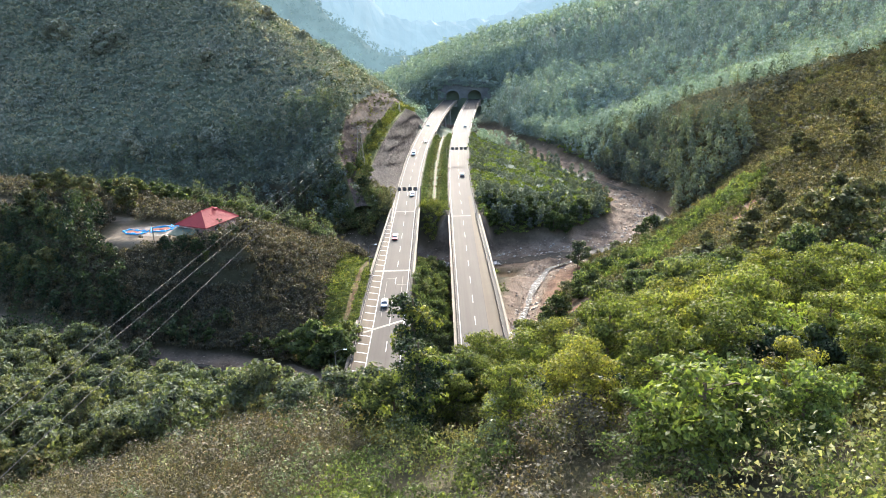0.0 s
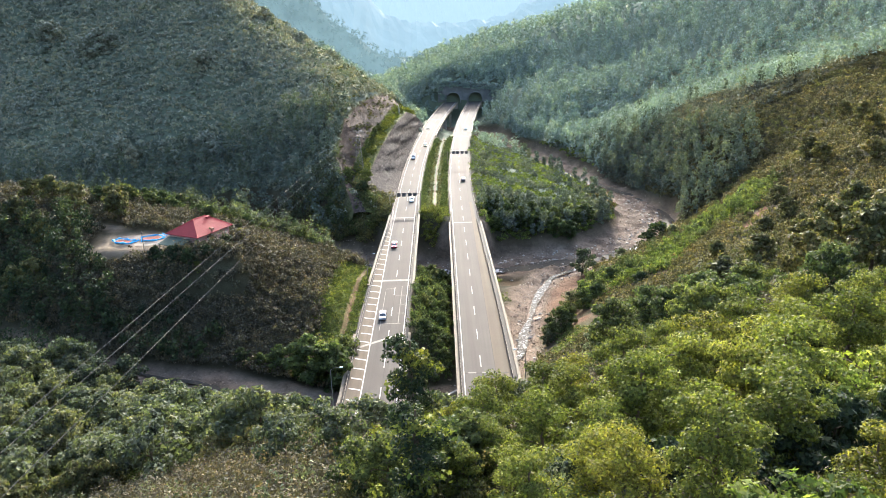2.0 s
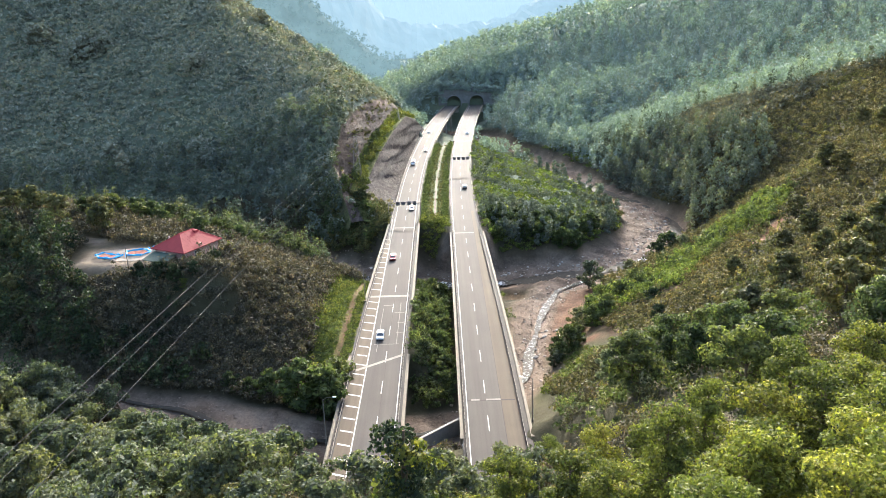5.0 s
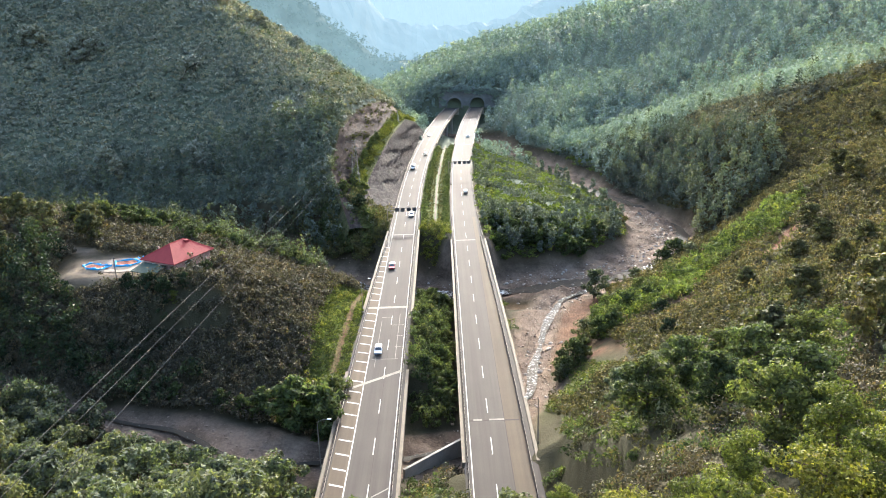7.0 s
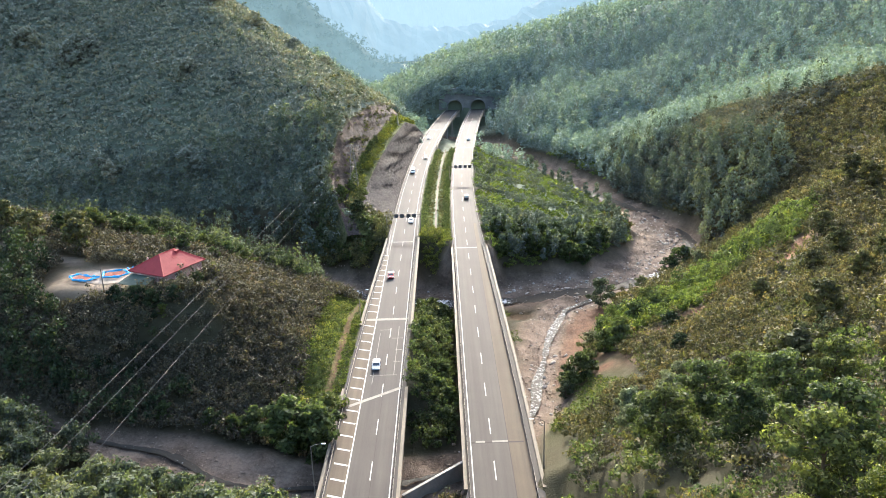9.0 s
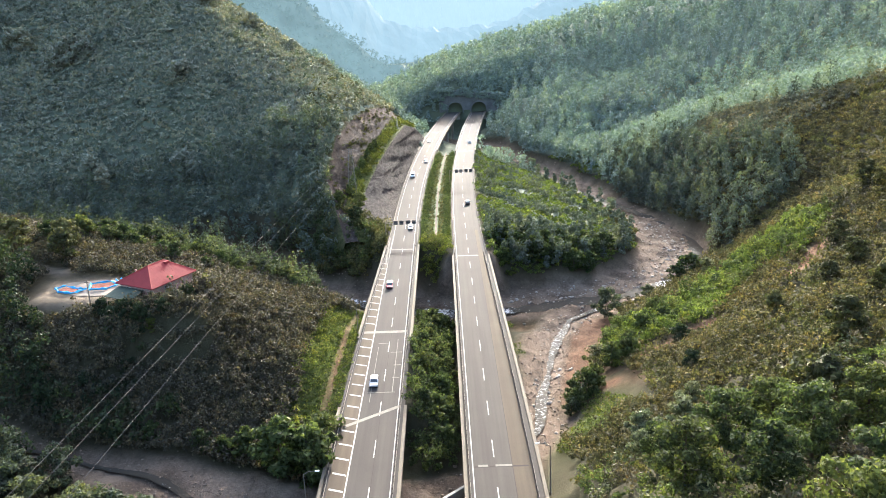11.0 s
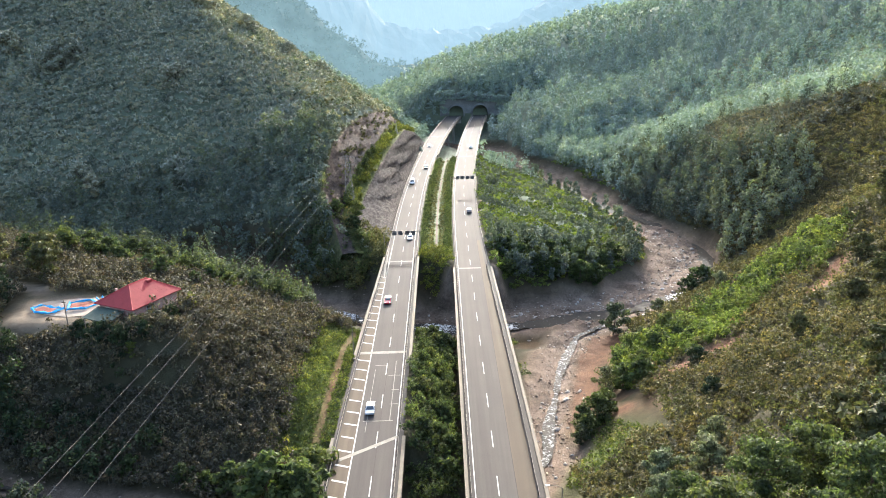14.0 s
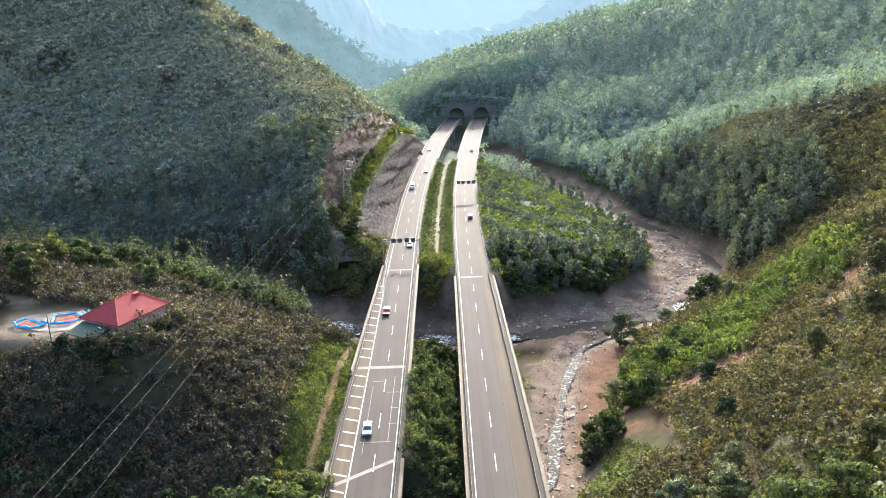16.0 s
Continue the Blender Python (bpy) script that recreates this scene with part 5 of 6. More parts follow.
def leaf_stuff(name, base, radius, height, leaves, size, mat, label, seed, lumps=5, tri=False, category="shrubs", droop=0.3, parent=None, crown=False):
    """Many leafy bushes joined: each a few lumps of separate leaves on a dome, or on a tall tapering crown."""
    rng = np.random.RandomState(seed)
    n = len(base)
    if n == 0:
        return None
    lump = rng.normal(0, 1, (n, lumps, 3)) * np.array([0.5, 0.5, 0.28])
    lump[..., 2] = np.abs(lump[..., 2]) + 0.35
    if crown:
        rise = (np.arange(lumps) + rng.rand(n, lumps)) / lumps
        lean = rng.rand(n, lumps) * 2 * math.pi
        far_ = (0.85 - 0.75 * rise) * rng.uniform(0.5, 1.0, (n, lumps))
        lump = np.stack([far_ * np.cos(lean), far_ * np.sin(lean), 0.12 + 0.8 * rise], 2)
    pick = rng.randint(0, lumps, (n, leaves))
    c = np.take_along_axis(lump, pick[..., None].repeat(3, 2), 1)
    d = rng.normal(0, 1, (n, leaves, 3))
    d /= np.linalg.norm(d, axis=2, keepdims=True)
    d[..., 2] = np.abs(d[..., 2]) * 0.9 - 0.1
    r = (0.32 + 0.26 * rng.rand(n, leaves, 1)) * (0.75 + 0.5 * rng.rand(n, 1, 1))
    p = c + d * r * (np.array([1.0, 1.0, 0.36]) if crown else 1.0)
    rad = np.asarray(radius).reshape(-1, 1, 1) * np.ones((n, 1, 1))
    hei = np.asarray(height).reshape(-1, 1, 1) * np.ones((n, 1, 1))
    p = np.concatenate([p[..., :2] * rad, p[..., 2:] * hei], 2) + base[:, None, :]
    nor = d + rng.normal(0, 0.55, d.shape)
    nor /= np.linalg.norm(nor, axis=2, keepdims=True)
    t = np.cross(nor, rng.normal(0, 1, d.shape))
    t /= np.maximum(1e-6, np.linalg.norm(t, axis=2, keepdims=True))
    b = np.cross(nor, t)
    sz = size * (0.6 + 0.8 * rng.rand(n, leaves, 1))
    if tri:
        q = np.stack([p + t * sz * 0.62, p - t * sz * 0.45 + b * sz * 0.42, p - t * sz * 0.45 - b * sz * 0.42], 2)
        k = 3
    else:
        bend = nor * sz * droop * 0.3
        q = np.stack([p + t * sz * 0.6 - bend, p + b * sz * 0.34, p - t * sz * 0.5 - bend, p - b * sz * 0.34], 2)
        k = 4
    v = q.reshape(-1, 3)
    f = np.arange(len(v)).reshape(-1, k)
    ob = numpy_mesh(name, v, f, mat, parent)
    at = ob.data.attributes.new("tone", "FLOAT", "POINT")
    at.data.foreach_set("value", np.repeat(rng.rand(n), leaves * k).astype(np.float32))
    return tagged(ob, label, category, kind="stuff") if not parent else ob


def grounded(x, y, sink=0.1):
    z, w = land(x, y)
    return np.stack([x, y, z - sink], 1), w


def bushes(name, area, gap, keep, radius, height, leaves, size, mat, label, seed, **kw):
    x, y = spread(*area, gap, seed)
    p, w = grounded(x, y)
    rng = np.random.RandomState(seed + 99)
    k = off_road(x, y, radius * 0.6) & (np.abs(x) < 10 + 0.63 * y) & (w["gravel"] < 0.25) & (w["yard"] < 0.15) & keep(x, y, w, rng)
    p = p[k]
    s = 0.7 + 0.6 * rng.rand(len(p))
    return leaf_stuff(name, p, radius * s, height * s, leaves, size, mat, label, seed, **kw)


# how the slopes are planted
def patch(x, y, seed, scale, lim):
    return waves(x, y, seed, scale) > lim


def on_camera_hill(x, y):
    return (y < 152) & ((y < 138) | (x < -26) | (x > 20) | ((x > -8) & (x < 2)))


NEAR = (-75, 75, 14, 152)
brown = lambda x, y: (x < -7 + 3 * waves(x, y, 41, 25)) & (x > -45) & (y < 94) | patch(x, y, 42, 36, 0.42)
for area, leaves, size, gap_, sd in (((-40, 40, 15, 46), 640, 0.125, 2.3, 0), ((-64, 64, 46, 92), 215, 0.23, 2.2, 25), ((-100, 100, 92, 152), 84, 0.40, 2.3, 50)):
    bushes("hazel_bush", area, gap_, lambda x, y, w, r: on_camera_hill(x, y) & brown(x, y), 1.4, 2.4, leaves, size, LEAF["hazel"], "dense brown-green hazel bushes covering the near slope", 1 + sd, tri=True, lumps=7)
    bushes("green_bush", area, gap_, lambda x, y, w, r: on_camera_hill(x, y) & ~brown(x, y) & patch(x, y, 43, 17, -0.1) & (r.rand(len(x)) < 0.85), 1.3, 1.7, leaves, size, LEAF["green"], "dense green undergrowth on the near slope", 2 + sd, tri=True, lumps=7)
    bushes("olive_bush", area, gap_, lambda x, y, w, r: on_camera_hill(x, y) & ~brown(x, y) & ~patch(x, y, 43, 17, -0.1) & (r.rand(len(x)) < 0.85), 1.3, 1.7, leaves, size, LEAF["olive"], "yellowing undergrowth on the near slope", 3 + sd, tri=True, lumps=7)
    bushes("pale_bush", area, 5.5, lambda x, y, w, r: on_camera_hill(x, y) & (r.rand(len(x)) < 0.35), 1.3, 2.7, leaves, size, LEAF["silver"], "pale silvery bushes among the undergrowth", 4 + sd, tri=True, lumps=7)

# the same slope beyond the clearing
bushes_wide = spread(-110, 110, -30, 150, 4.0, 91)
wide_p, wide_w = grounded(*bushes_wide)
wide_k = (np.abs(bushes_wide[0]) > 13 + 0.66 * np.maximum(bushes_wide[1], 0)) & (wide_w["gravel"] < 0.2)
leaf_stuff("outer_bush", wide_p[wide_k], 1.9, 2.4, 40, 0.5, LEAF["hazel"], "brown-green bushes on the hillside", 91, tri=True)

# knoll with the house
knoll = lambda x, y, w: (x < -24) & (y > 160) & (y < 250 - 0.4 * (x + 50)) & (w["lane"] < 0.3) & (w["verge"] < 0.55) & (w["track"] < 0.3)
bushes("hazel_bush", (-150, -22, 158, 290), 1.65, lambda x, y, w, r: knoll(x, y, w) & (x > -118) & (w["dm"] > 9), 1.35, 2.7, 84, 0.46, LEAF["hazel"], "dark brown-green hazel orchard on the knoll", 5, tri=True)
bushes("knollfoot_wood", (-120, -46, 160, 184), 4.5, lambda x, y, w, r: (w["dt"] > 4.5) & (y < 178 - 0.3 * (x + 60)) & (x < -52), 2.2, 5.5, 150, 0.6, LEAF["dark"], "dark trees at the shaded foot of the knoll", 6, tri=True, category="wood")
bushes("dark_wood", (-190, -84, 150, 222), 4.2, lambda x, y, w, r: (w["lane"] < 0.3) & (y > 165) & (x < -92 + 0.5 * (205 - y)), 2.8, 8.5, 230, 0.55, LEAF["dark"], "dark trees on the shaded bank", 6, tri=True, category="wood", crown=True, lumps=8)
bushes("hazel_bush", (-200, -118, 205, 300), 2.4, lambda x, y, w, r: (w["lane"] < 0.3), 1.6, 2.8, 70, 0.55, LEAF["hazel"], "dark brown-green hazel orchard on the knoll", 106, tri=True)
bushes("verge_grass", (-34, -21, 166, 238), 0.8, lambda x, y, w, r: (w["track"] < 0.4), 0.55, 0.55, 22, 0.3, LEAF["grass"], "bright grass on the verge beside the road", 7, tri=True, category="grass")
bushes("verge_bush", (-36, -20, 164, 240), 3.4, lambda x, y, w, r: (w["verge"] > 0.1) & (w["track"] < 0.2) & (r.rand(len(x)) < 0.5), 1.2, 1.8, 110, 0.3, LEAF["lime"], "light green bushes on the verge", 8, tri=True)

# between the carriageways
gap = lambda x, y: (x > road_left(y) + 6) & (x < road_right(y) - 6)
bushes("green_bush", (-9, 3, 166, 240), 1.9, lambda x, y, w, r: gap(x, y), 1.3, 2.6, 110, 0.42, LEAF["green"], "dense green bushes between the two bridges", 9, tri=True)
bushes("green_bush", (-9, 3, 268, 292), 1.9, lambda x, y, w, r: gap(x, y), 1.3, 2.2, 100, 0.38, LEAF["lime"], "green bushes on the bank between the bridges", 10, tri=True)
hedge = lambda x, y: (np.abs(x - road_left(y) - 6.9) < 0.9) | (np.abs(x - road_right(y) + 6.6) < 0.9)
bushes("hedge", (-10, 22, 288, 444), 1.0, lambda x, y, w, r: hedge(x, y), 0.8, 1.3, 40, 0.4, LEAF["green"], "clipped green hedge strips along the median", 11, tri=True, category="hedge")
median = lambda x, y: (x > road_left(y) + 7.6) & (x < road_right(y) - 7.2)
bushes("median_grass", (-10, 22, 288, 444), 0.85, lambda x, y, w, r: median(x, y) & (np.abs(x - (road_left(y) + road_right(y)) / 2 - 0.2) > 0.7) & (r.rand(len(x)) < 0.75), 0.5, 0.4, 12, 0.35, LEAF["olive"], "dry grass on the median strip", 12, tri=True, category="grass")
tr_y = np.linspace(288, 448, 50)
mesh_object("median_track", [(p, yy, -0.82) for yy in tr_y for p in ((road_left(yy) + road_right(yy)) / 2 - 0.15, (road_left(yy) + road_right(yy)) / 2 + 0.55)], [(2 * i, 2 * i + 1, 2 * i + 3, 2 * i + 2) for i in range(49)], MAT["dust"])
tagged(bpy.data.objects["median_track"], "pale trodden track along the grassy median", "track", kind="structure")

bushes("bank_bush", (-64, -20, 266, 316), 2.1, lambda x, y, w, r: (w["dm"] > 8) & (w["rock"] < 0.3) & (x < road_left(y) - 6.5), 1.6, 3.0, 90, 0.5, LEAF["olive"], "sunlit bushes on the bank beside the bridge", 28, tri=True)
bushes("bank_bush", (12, 30, 196, 250), 2.6, lambda x, y, w, r: (w["dt"] > 4) & (x < 17.5) & (r.rand(len(x)) < 0.6), 1.2, 1.8, 90, 0.36, LEAF["green"], "green bushes on the gravel beside the bridge", 29, tri=True)
# flat wooded land in the river bend
isle = lambda x, y, w: (x > road_right(y) + 5.8) & (y > 274) & (w["dm"] > 11) & (x < 80)
bushes("green_bush", (13, 82, 274, 470), 2.4, lambda x, y, w, r: isle(x, y, w) & patch(x, y, 51, 22, 0.4), 1.4, 2.8, 70, 0.6, LEAF["bank"], "green bushes on the flat land in the river bend", 13, tri=True)
bushes("lime_bush", (13, 82, 274, 470), 2.4, lambda x, y, w, r: isle(x, y, w) & ~patch(x, y, 51, 22, 0.4), 1.3, 1.5, 66, 0.5, LEAF["shoot"], "yellow-green bushes on the flat land in the river bend", 14, tri=True)

# right-hand slopes
slope = lambda x, y, w: (x > 19) & (w["earth"] < 0.35) & (w["dm"] > 12) & (w["lawn"] < 0.5) & ((y > 300) | (x > 22)) & ((x > 66) | (y < 262)) & (x > 20 + 0.0 * y)
vines = lambda x, y: (np.abs((y - 235) - 0.62 * (x - 68)) < 14 + 5 * waves(x, y, 61, 20)) & (x > 38) & (x < 108)
bushes("hazel_bush", (18, 215, 148, 352), 1.95, lambda x, y, w, r: slope(x, y, w) & ~vines(x, y) & ((x > 40) | (y < 176)) & patch(x, y, 62, 28, -0.45), 1.4, 2.2, 72, 0.46, LEAF["brownish"], "brown-green hazel orchard on the sunny slope", 15, tri=True)
bushes("green_bush", (18, 215, 148, 352), 2.5, lambda x, y, w, r: slope(x, y, w) & ~vines(x, y) & ((x > 40) | (y < 176)) & ~patch(x, y, 62, 28, -0.45), 1.5, 2.4, 84, 0.43, LEAF["olive"], "green bushes on the sunny slope", 16, tri=True)
bushes("vine_tangle", (36, 116, 190, 275), 1.9, lambda x, y, w, r: slope(x, y, w) & vines(x, y), 1.2, 2.4, 110, 0.46, LEAF["shoot"], "bright green creeper tangle on the river bank", 17, tri=True)
bushes("pale_bush", (60, 100, 215, 250), 3.0, lambda x, y, w, r: vines(x, y) & (r.rand(len(x)) < 0.45), 1.6, 1.6, 90, 0.42, LEAF["silver"], "pale silvery creepers over the bushes", 18, tri=True)
bushes("slope_grass", (18, 44, 150, 200), 0.9, lambda x, y, w, r: (w["earth"] < 0.4) & (w["lawn"] > 0.2), 0.55, 0.5, 16, 0.32, LEAF["grass"], "grass patches near the stream bank", 19, tri=True, category="grass")

# left-hand hill
hill = lambda x, y, w: (w["rock"] < 0.25) & (w["dm"] > 15) & (y > 296) & (x < -22)
bushes("hazel_bush", (-300, -22, 296, 515), 2.35, lambda x, y, w, r: hill(x, y, w) & (y < 515) & (w["bench"] < 0.4), 1.9, 2.1, 27, 1.05, LEAF["orchard"], "terraced hazel bushes covering the steep hill", 20, tri=True, lumps=4)
bushes("hill_shrub", (-290, -45, 300, 500), 9.0, lambda x, y, w, r: hill(x, y, w) & (w["cut"] < 0.05) & (r.rand(len(x)) < 0.4 + 0.25 * waves(x, y, 57, 60)), 2.0, 4.6, 90, 0.75, LEAF["bank"], "taller green shrubs among the terraced bushes", 58, tri=True, crown=True, lumps=6)
bench_rng = np.random.RandomState(21)
by = bench_rng.uniform(318, 470, 300)
bx, bz = cut_ledge(by)
bu = bench_rng.rand(300)
keep_ = waves(by, 0 * by, 55, 40) > -0.5
leaf_stuff("bench_bush", np.stack([bx + 2.4 - 5.0 * bu, by, bz - 0.2 + 1.1 * bu], 1)[keep_], bench_rng.uniform(0.7, 1.7, 300)[keep_], bench_rng.uniform(0.9, 2.6, 300)[keep_], 90, 0.42, LEAF["lime"], "light green bushes on the ledge of the rock cut", 21, tri=True)
sy = bench_rng.uniform(306, 480, 170)
(sx, sz), (tx, tz) = cut_ledge(sy), cut_top(sy)
su = bench_rng.rand(170) ** 1.5
leaf_stuff("rock_bush", np.stack([sx - 2.6 + (tx - sx + 2.6) * su, sy, sz + 0.6 + (tz - sz - 1.0) * su], 1), bench_rng.uniform(0.5, 1.3, 170), bench_rng.uniform(0.6, 1.6, 170), 60, 0.42, LEAF["olive"], "small bushes clinging to the upper scarp", 96, tri=True)
by = bench_rng.uniform(318, 372, 26)
bx, bz = cut_ledge(by)
leaf_stuff("ledge_tree", np.stack([bx - 1.5, by, bz + 0.4], 1), 1.9, 5.0, 260, 0.45, LEAF["green"], "young green trees on the ledge of the rock cut", 95, tri=True, category="wood", crown=True, lumps=7)
bushes("hill_edge_bush", (-60, -24, 310, 480), 3.4, lambda x, y, w, r: (w["cut"] < 0.1) & (x > -56) & (r.rand(len(x)) < 0.5), 1.7, 2.4, 50, 0.55, LEAF["olive"], "yellow-green bushes along the top of the rock cut", 22, tri=True)

# woods on the far slopes, too many to count
spur = lambda x, y: y < np.interp(x, [88, 101, 116, 133, 143, 160, 180, 215], [470, 450, 425, 390, 358, 335, 295, 230]) + 5
far_wood = lambda x, y, w: (w["dm"] > 12) & ((x > 70) & (y > 318) & ~spur(x, y) | (y > 440) & (x > road_right(y) + 5) | (y > 604) | (x < -30) & (y > 530))
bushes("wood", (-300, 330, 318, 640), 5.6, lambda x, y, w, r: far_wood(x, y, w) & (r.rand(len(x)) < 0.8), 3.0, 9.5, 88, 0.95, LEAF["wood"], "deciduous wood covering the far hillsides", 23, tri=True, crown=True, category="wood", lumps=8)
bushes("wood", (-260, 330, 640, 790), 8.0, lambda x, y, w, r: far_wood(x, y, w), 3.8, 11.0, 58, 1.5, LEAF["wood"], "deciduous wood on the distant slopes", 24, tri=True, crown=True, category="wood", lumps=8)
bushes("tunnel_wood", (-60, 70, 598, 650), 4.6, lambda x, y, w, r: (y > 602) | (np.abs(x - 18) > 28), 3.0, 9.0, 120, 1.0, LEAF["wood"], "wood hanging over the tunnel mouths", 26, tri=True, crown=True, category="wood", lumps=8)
wc = np.random.RandomState(61)
wx = np.concatenate([wc.uniform(-2, 45, 90), wc.uniform(-4, 3, 20), wc.uniform(36, 46, 20)])
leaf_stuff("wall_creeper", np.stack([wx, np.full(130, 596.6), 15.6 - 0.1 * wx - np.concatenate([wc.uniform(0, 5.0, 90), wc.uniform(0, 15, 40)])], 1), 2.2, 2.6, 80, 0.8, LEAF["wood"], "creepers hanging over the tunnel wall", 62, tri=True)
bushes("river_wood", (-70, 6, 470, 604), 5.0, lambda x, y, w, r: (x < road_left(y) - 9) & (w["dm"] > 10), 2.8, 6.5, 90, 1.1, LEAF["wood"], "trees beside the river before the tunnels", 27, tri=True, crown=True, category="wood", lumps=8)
bushes("undergrowth", (80, 260, 330, 540), 4.0, lambda x, y, w, r: far_wood(x, y, w), 2.2, 2.6, 20, 1.0, LEAF["orchard"], "brown undergrowth between the far trees", 25, tri=True, lumps=4)
bushes("spur_bush", (84, 240, 262, 470), 2.3, lambda x, y, w, r: spur(x, y) & (w["dm"] > 11) & (y > 352 - 0.5 * (x - 100)), 1.8, 2.6, 56, 0.72, LEAF["spur"], "brown-green hazel orchard over the spur", 26, tri=True)


# ---- single trees ----
def tree_parts(kind, h, spread_r, leaves, size, mat, seed, bare=0.3):
    """A tapered trunk with limbs, and a crown of separate leaves gathered on the limbs' ends."""
    rng = np.random.RandomState(seed)
    bm = bmesh.new()
    lean = rng.uniform(-0.05, 0.05, 2)
    axis_ = [Vector((lean[0] * t * h + 0.12 * math.sin(3 * t + seed), lean[1] * t * h, t * h)) for t in np.linspace(-0.06, 0.9, 7)]
    r0 = 0.022 * h + 0.05
    tube(bm, axis_, [r0 * (1.15 - 0.95 * i / 6) for i in range(7)], 7)
    tips = []
    n = 13 if kind != "tall" else 16
    for i in range(n):
        t = bare + (0.97 - bare) * (i + rng.rand()) / n
        a = 2.4 * i + rng.uniform(-0.4, 0.4)
        prof = {"round": math.sin(math.pi * min(1, (t - bare) / (1.04 - bare)) ** 0.75) ** 0.6, "tall": 0.45 + 0.55 * (1 - (t - bare) / (1 - bare)), "open": 0.35 + 0.65 * (t - bare) / (1 - bare)}[kind]
        ln = spread_r * prof * rng.uniform(0.7, 1.12)
        s = Vector((lean[0] * t * h, lean[1] * t * h, t * h * 0.9))
        rise = {"round": 0.42, "tall": 0.35, "open": 0.3}[kind] * ln * rng.uniform(0.6, 1.3)
        e = s + Vector((math.cos(a) * ln, math.sin(a) * ln, rise))
        mid_ = s.lerp(e, 0.5) + Vector((0, 0, 0.1 * ln))
        tube(bm, [s, mid_, e], [r0 * 0.38 * (1.1 - t * 0.6), r0 * 0.22, 0.02], 4)
        tips += [(e, 1.0), (mid_, 0.8)]
    tips.append((Vector((lean[0] * h, lean[1] * h, h * 0.95)), 0.9))
    trunk = bpy.data.meshes.new("trunk")
    bm.to_mesh(trunk)
    bm.free()
    trunk.materials.append(MAT["bark"])
    c = np.array([t[0] for t in tips])
    wt_ = np.array([t[1] for t in tips])
    pick = rng.choice(len(c), leaves, p=wt_ / wt_.sum())
    d = rng.normal(0, 1, (leaves, 3))
    d /= np.linalg.norm(d, axis=1, keepdims=True)
    cl = spread_r * (0.36 if kind != "open" else 0.34) * (0.7 + 0.6 * rng.rand(len(c)))[pick][:, None]
    flat = np.array([1, 1, {"round": 0.72, "tall": 0.5, "open": 0.4}[kind]])
    p = c[pick] + d * cl * flat * (0.45 + 0.55 * rng.rand(leaves, 1) ** 0.6)
    nor = d * 0.8 + rng.normal(0, 0.6, d.shape) + np.array([0, 0, 0.35])
    nor /= np.linalg.norm(nor, axis=1, keepdims=True)
    t = np.cross(nor, rng.normal(0, 1, d.shape))
    t /= np.linalg.norm(t, axis=1, keepdims=True)
    b = np.cross(nor, t)
    sz = size * (0.6 + 0.8 * rng.rand(leaves, 1))
    wdt = 0.5 if kind != "open" else 0.34
    q = np.stack([p + t * sz * 0.65, p - t * sz * 0.4 + b * sz * wdt, p - t * sz * 0.4 - b * sz * wdt], 1)
    v = q.reshape(-1, 3)
    f = np.arange(len(v)).reshape(-1, 3)
    ob = numpy_mesh("crown", v, f, mat)
    crown = ob.data
    bpy.data.objects.remove(ob)
    return trunk, crown


TREES = {}


def tree_kind(key, kind, h, r, leaves, size, mat, label, seeds, bare=0.3):
    TREES[key] = (label, [tree_parts(kind, h, r, leaves, size, LEAF[mat], s, bare) for s in seeds])


tree_kind("ash", "round", 9.5, 3.4, 4200, 0.36, "green", "broad green deciduous tree on the slope", (1, 2, 3), 0.22)
tree_kind("locust", "tall", 9.0, 2.9, 9000, 0.18, "lime", "feathery yellow-green locust tree with an open crown", (4, 5, 6), 0.12)
tree_kind("alder", "round", 8.0, 3.3, 1700, 0.60, "green", "rounded green alder tree near the water", (7, 8, 9), 0.03)
tree_kind("willow", "round", 7.0, 2.9, 2600, 0.42, "silver", "grey-green willow tree with a bushy crown", (10, 11), 0.03)
tree_kind("poplar", "tall", 12.0, 2.1, 1500, 0.60, "green", "tall narrow green tree on the bank", (12, 13), 0.12)
tree_kind("chestnut", "round", 10.0, 3.6, 2000, 0.60, "olive", "yellowing broad tree on the orchard slope", (14, 15), 0.18)
tree_kind("oak", "round", 9.0, 3.4, 3200, 0.50, "dark", "dark green tree at the foot of the hill", (16, 17), 0.15)
tree_kind("sallow", "round", 8.0, 3.1, 2300, 0.40, "sage", "grey-green feathery bushy tree on the lower slope", (23, 24, 25), 0.03)
tree_kind("hornbeam", "round", 7.5, 3.2, 2200, 0.46, "olive", "yellow-green bushy tree on the lower slope", (21, 22), 0.03)
GROUPS = dict(sallow="grey-green trees on the lower slope", hornbeam="bushy trees on the lower slope", ash="broadleaf trees", locust="locust trees", alder="alders by the water", willow="willows", poplar="tall trees", chestnut="yellowing trees", oak="dark trees")
tree_rng = random.Random(5)


def plant(key, x, y, s=1.0, sink=0.15):
    label, kinds = TREES[key]
    trunk, crown = kinds[tree_rng.randrange(len(kinds))]
    z = float(land(np.array([x]), np.array([y]))[0][0])
    top = new("tree")
    top.matrix_world = pose(x, y, z - sink, 0, 0, tree_rng.uniform(0, 360)) @ Matrix.Diagonal((s * tree_rng.uniform(0.9, 1.1), s * tree_rng.uniform(0.9, 1.1), s, 1))
    tagged(top, label, "tree", GROUPS[key])
    for nm, me in (("trunk", trunk), ("crown", crown)):
        ob = new(nm, me)
        ob.parent = top
    return top


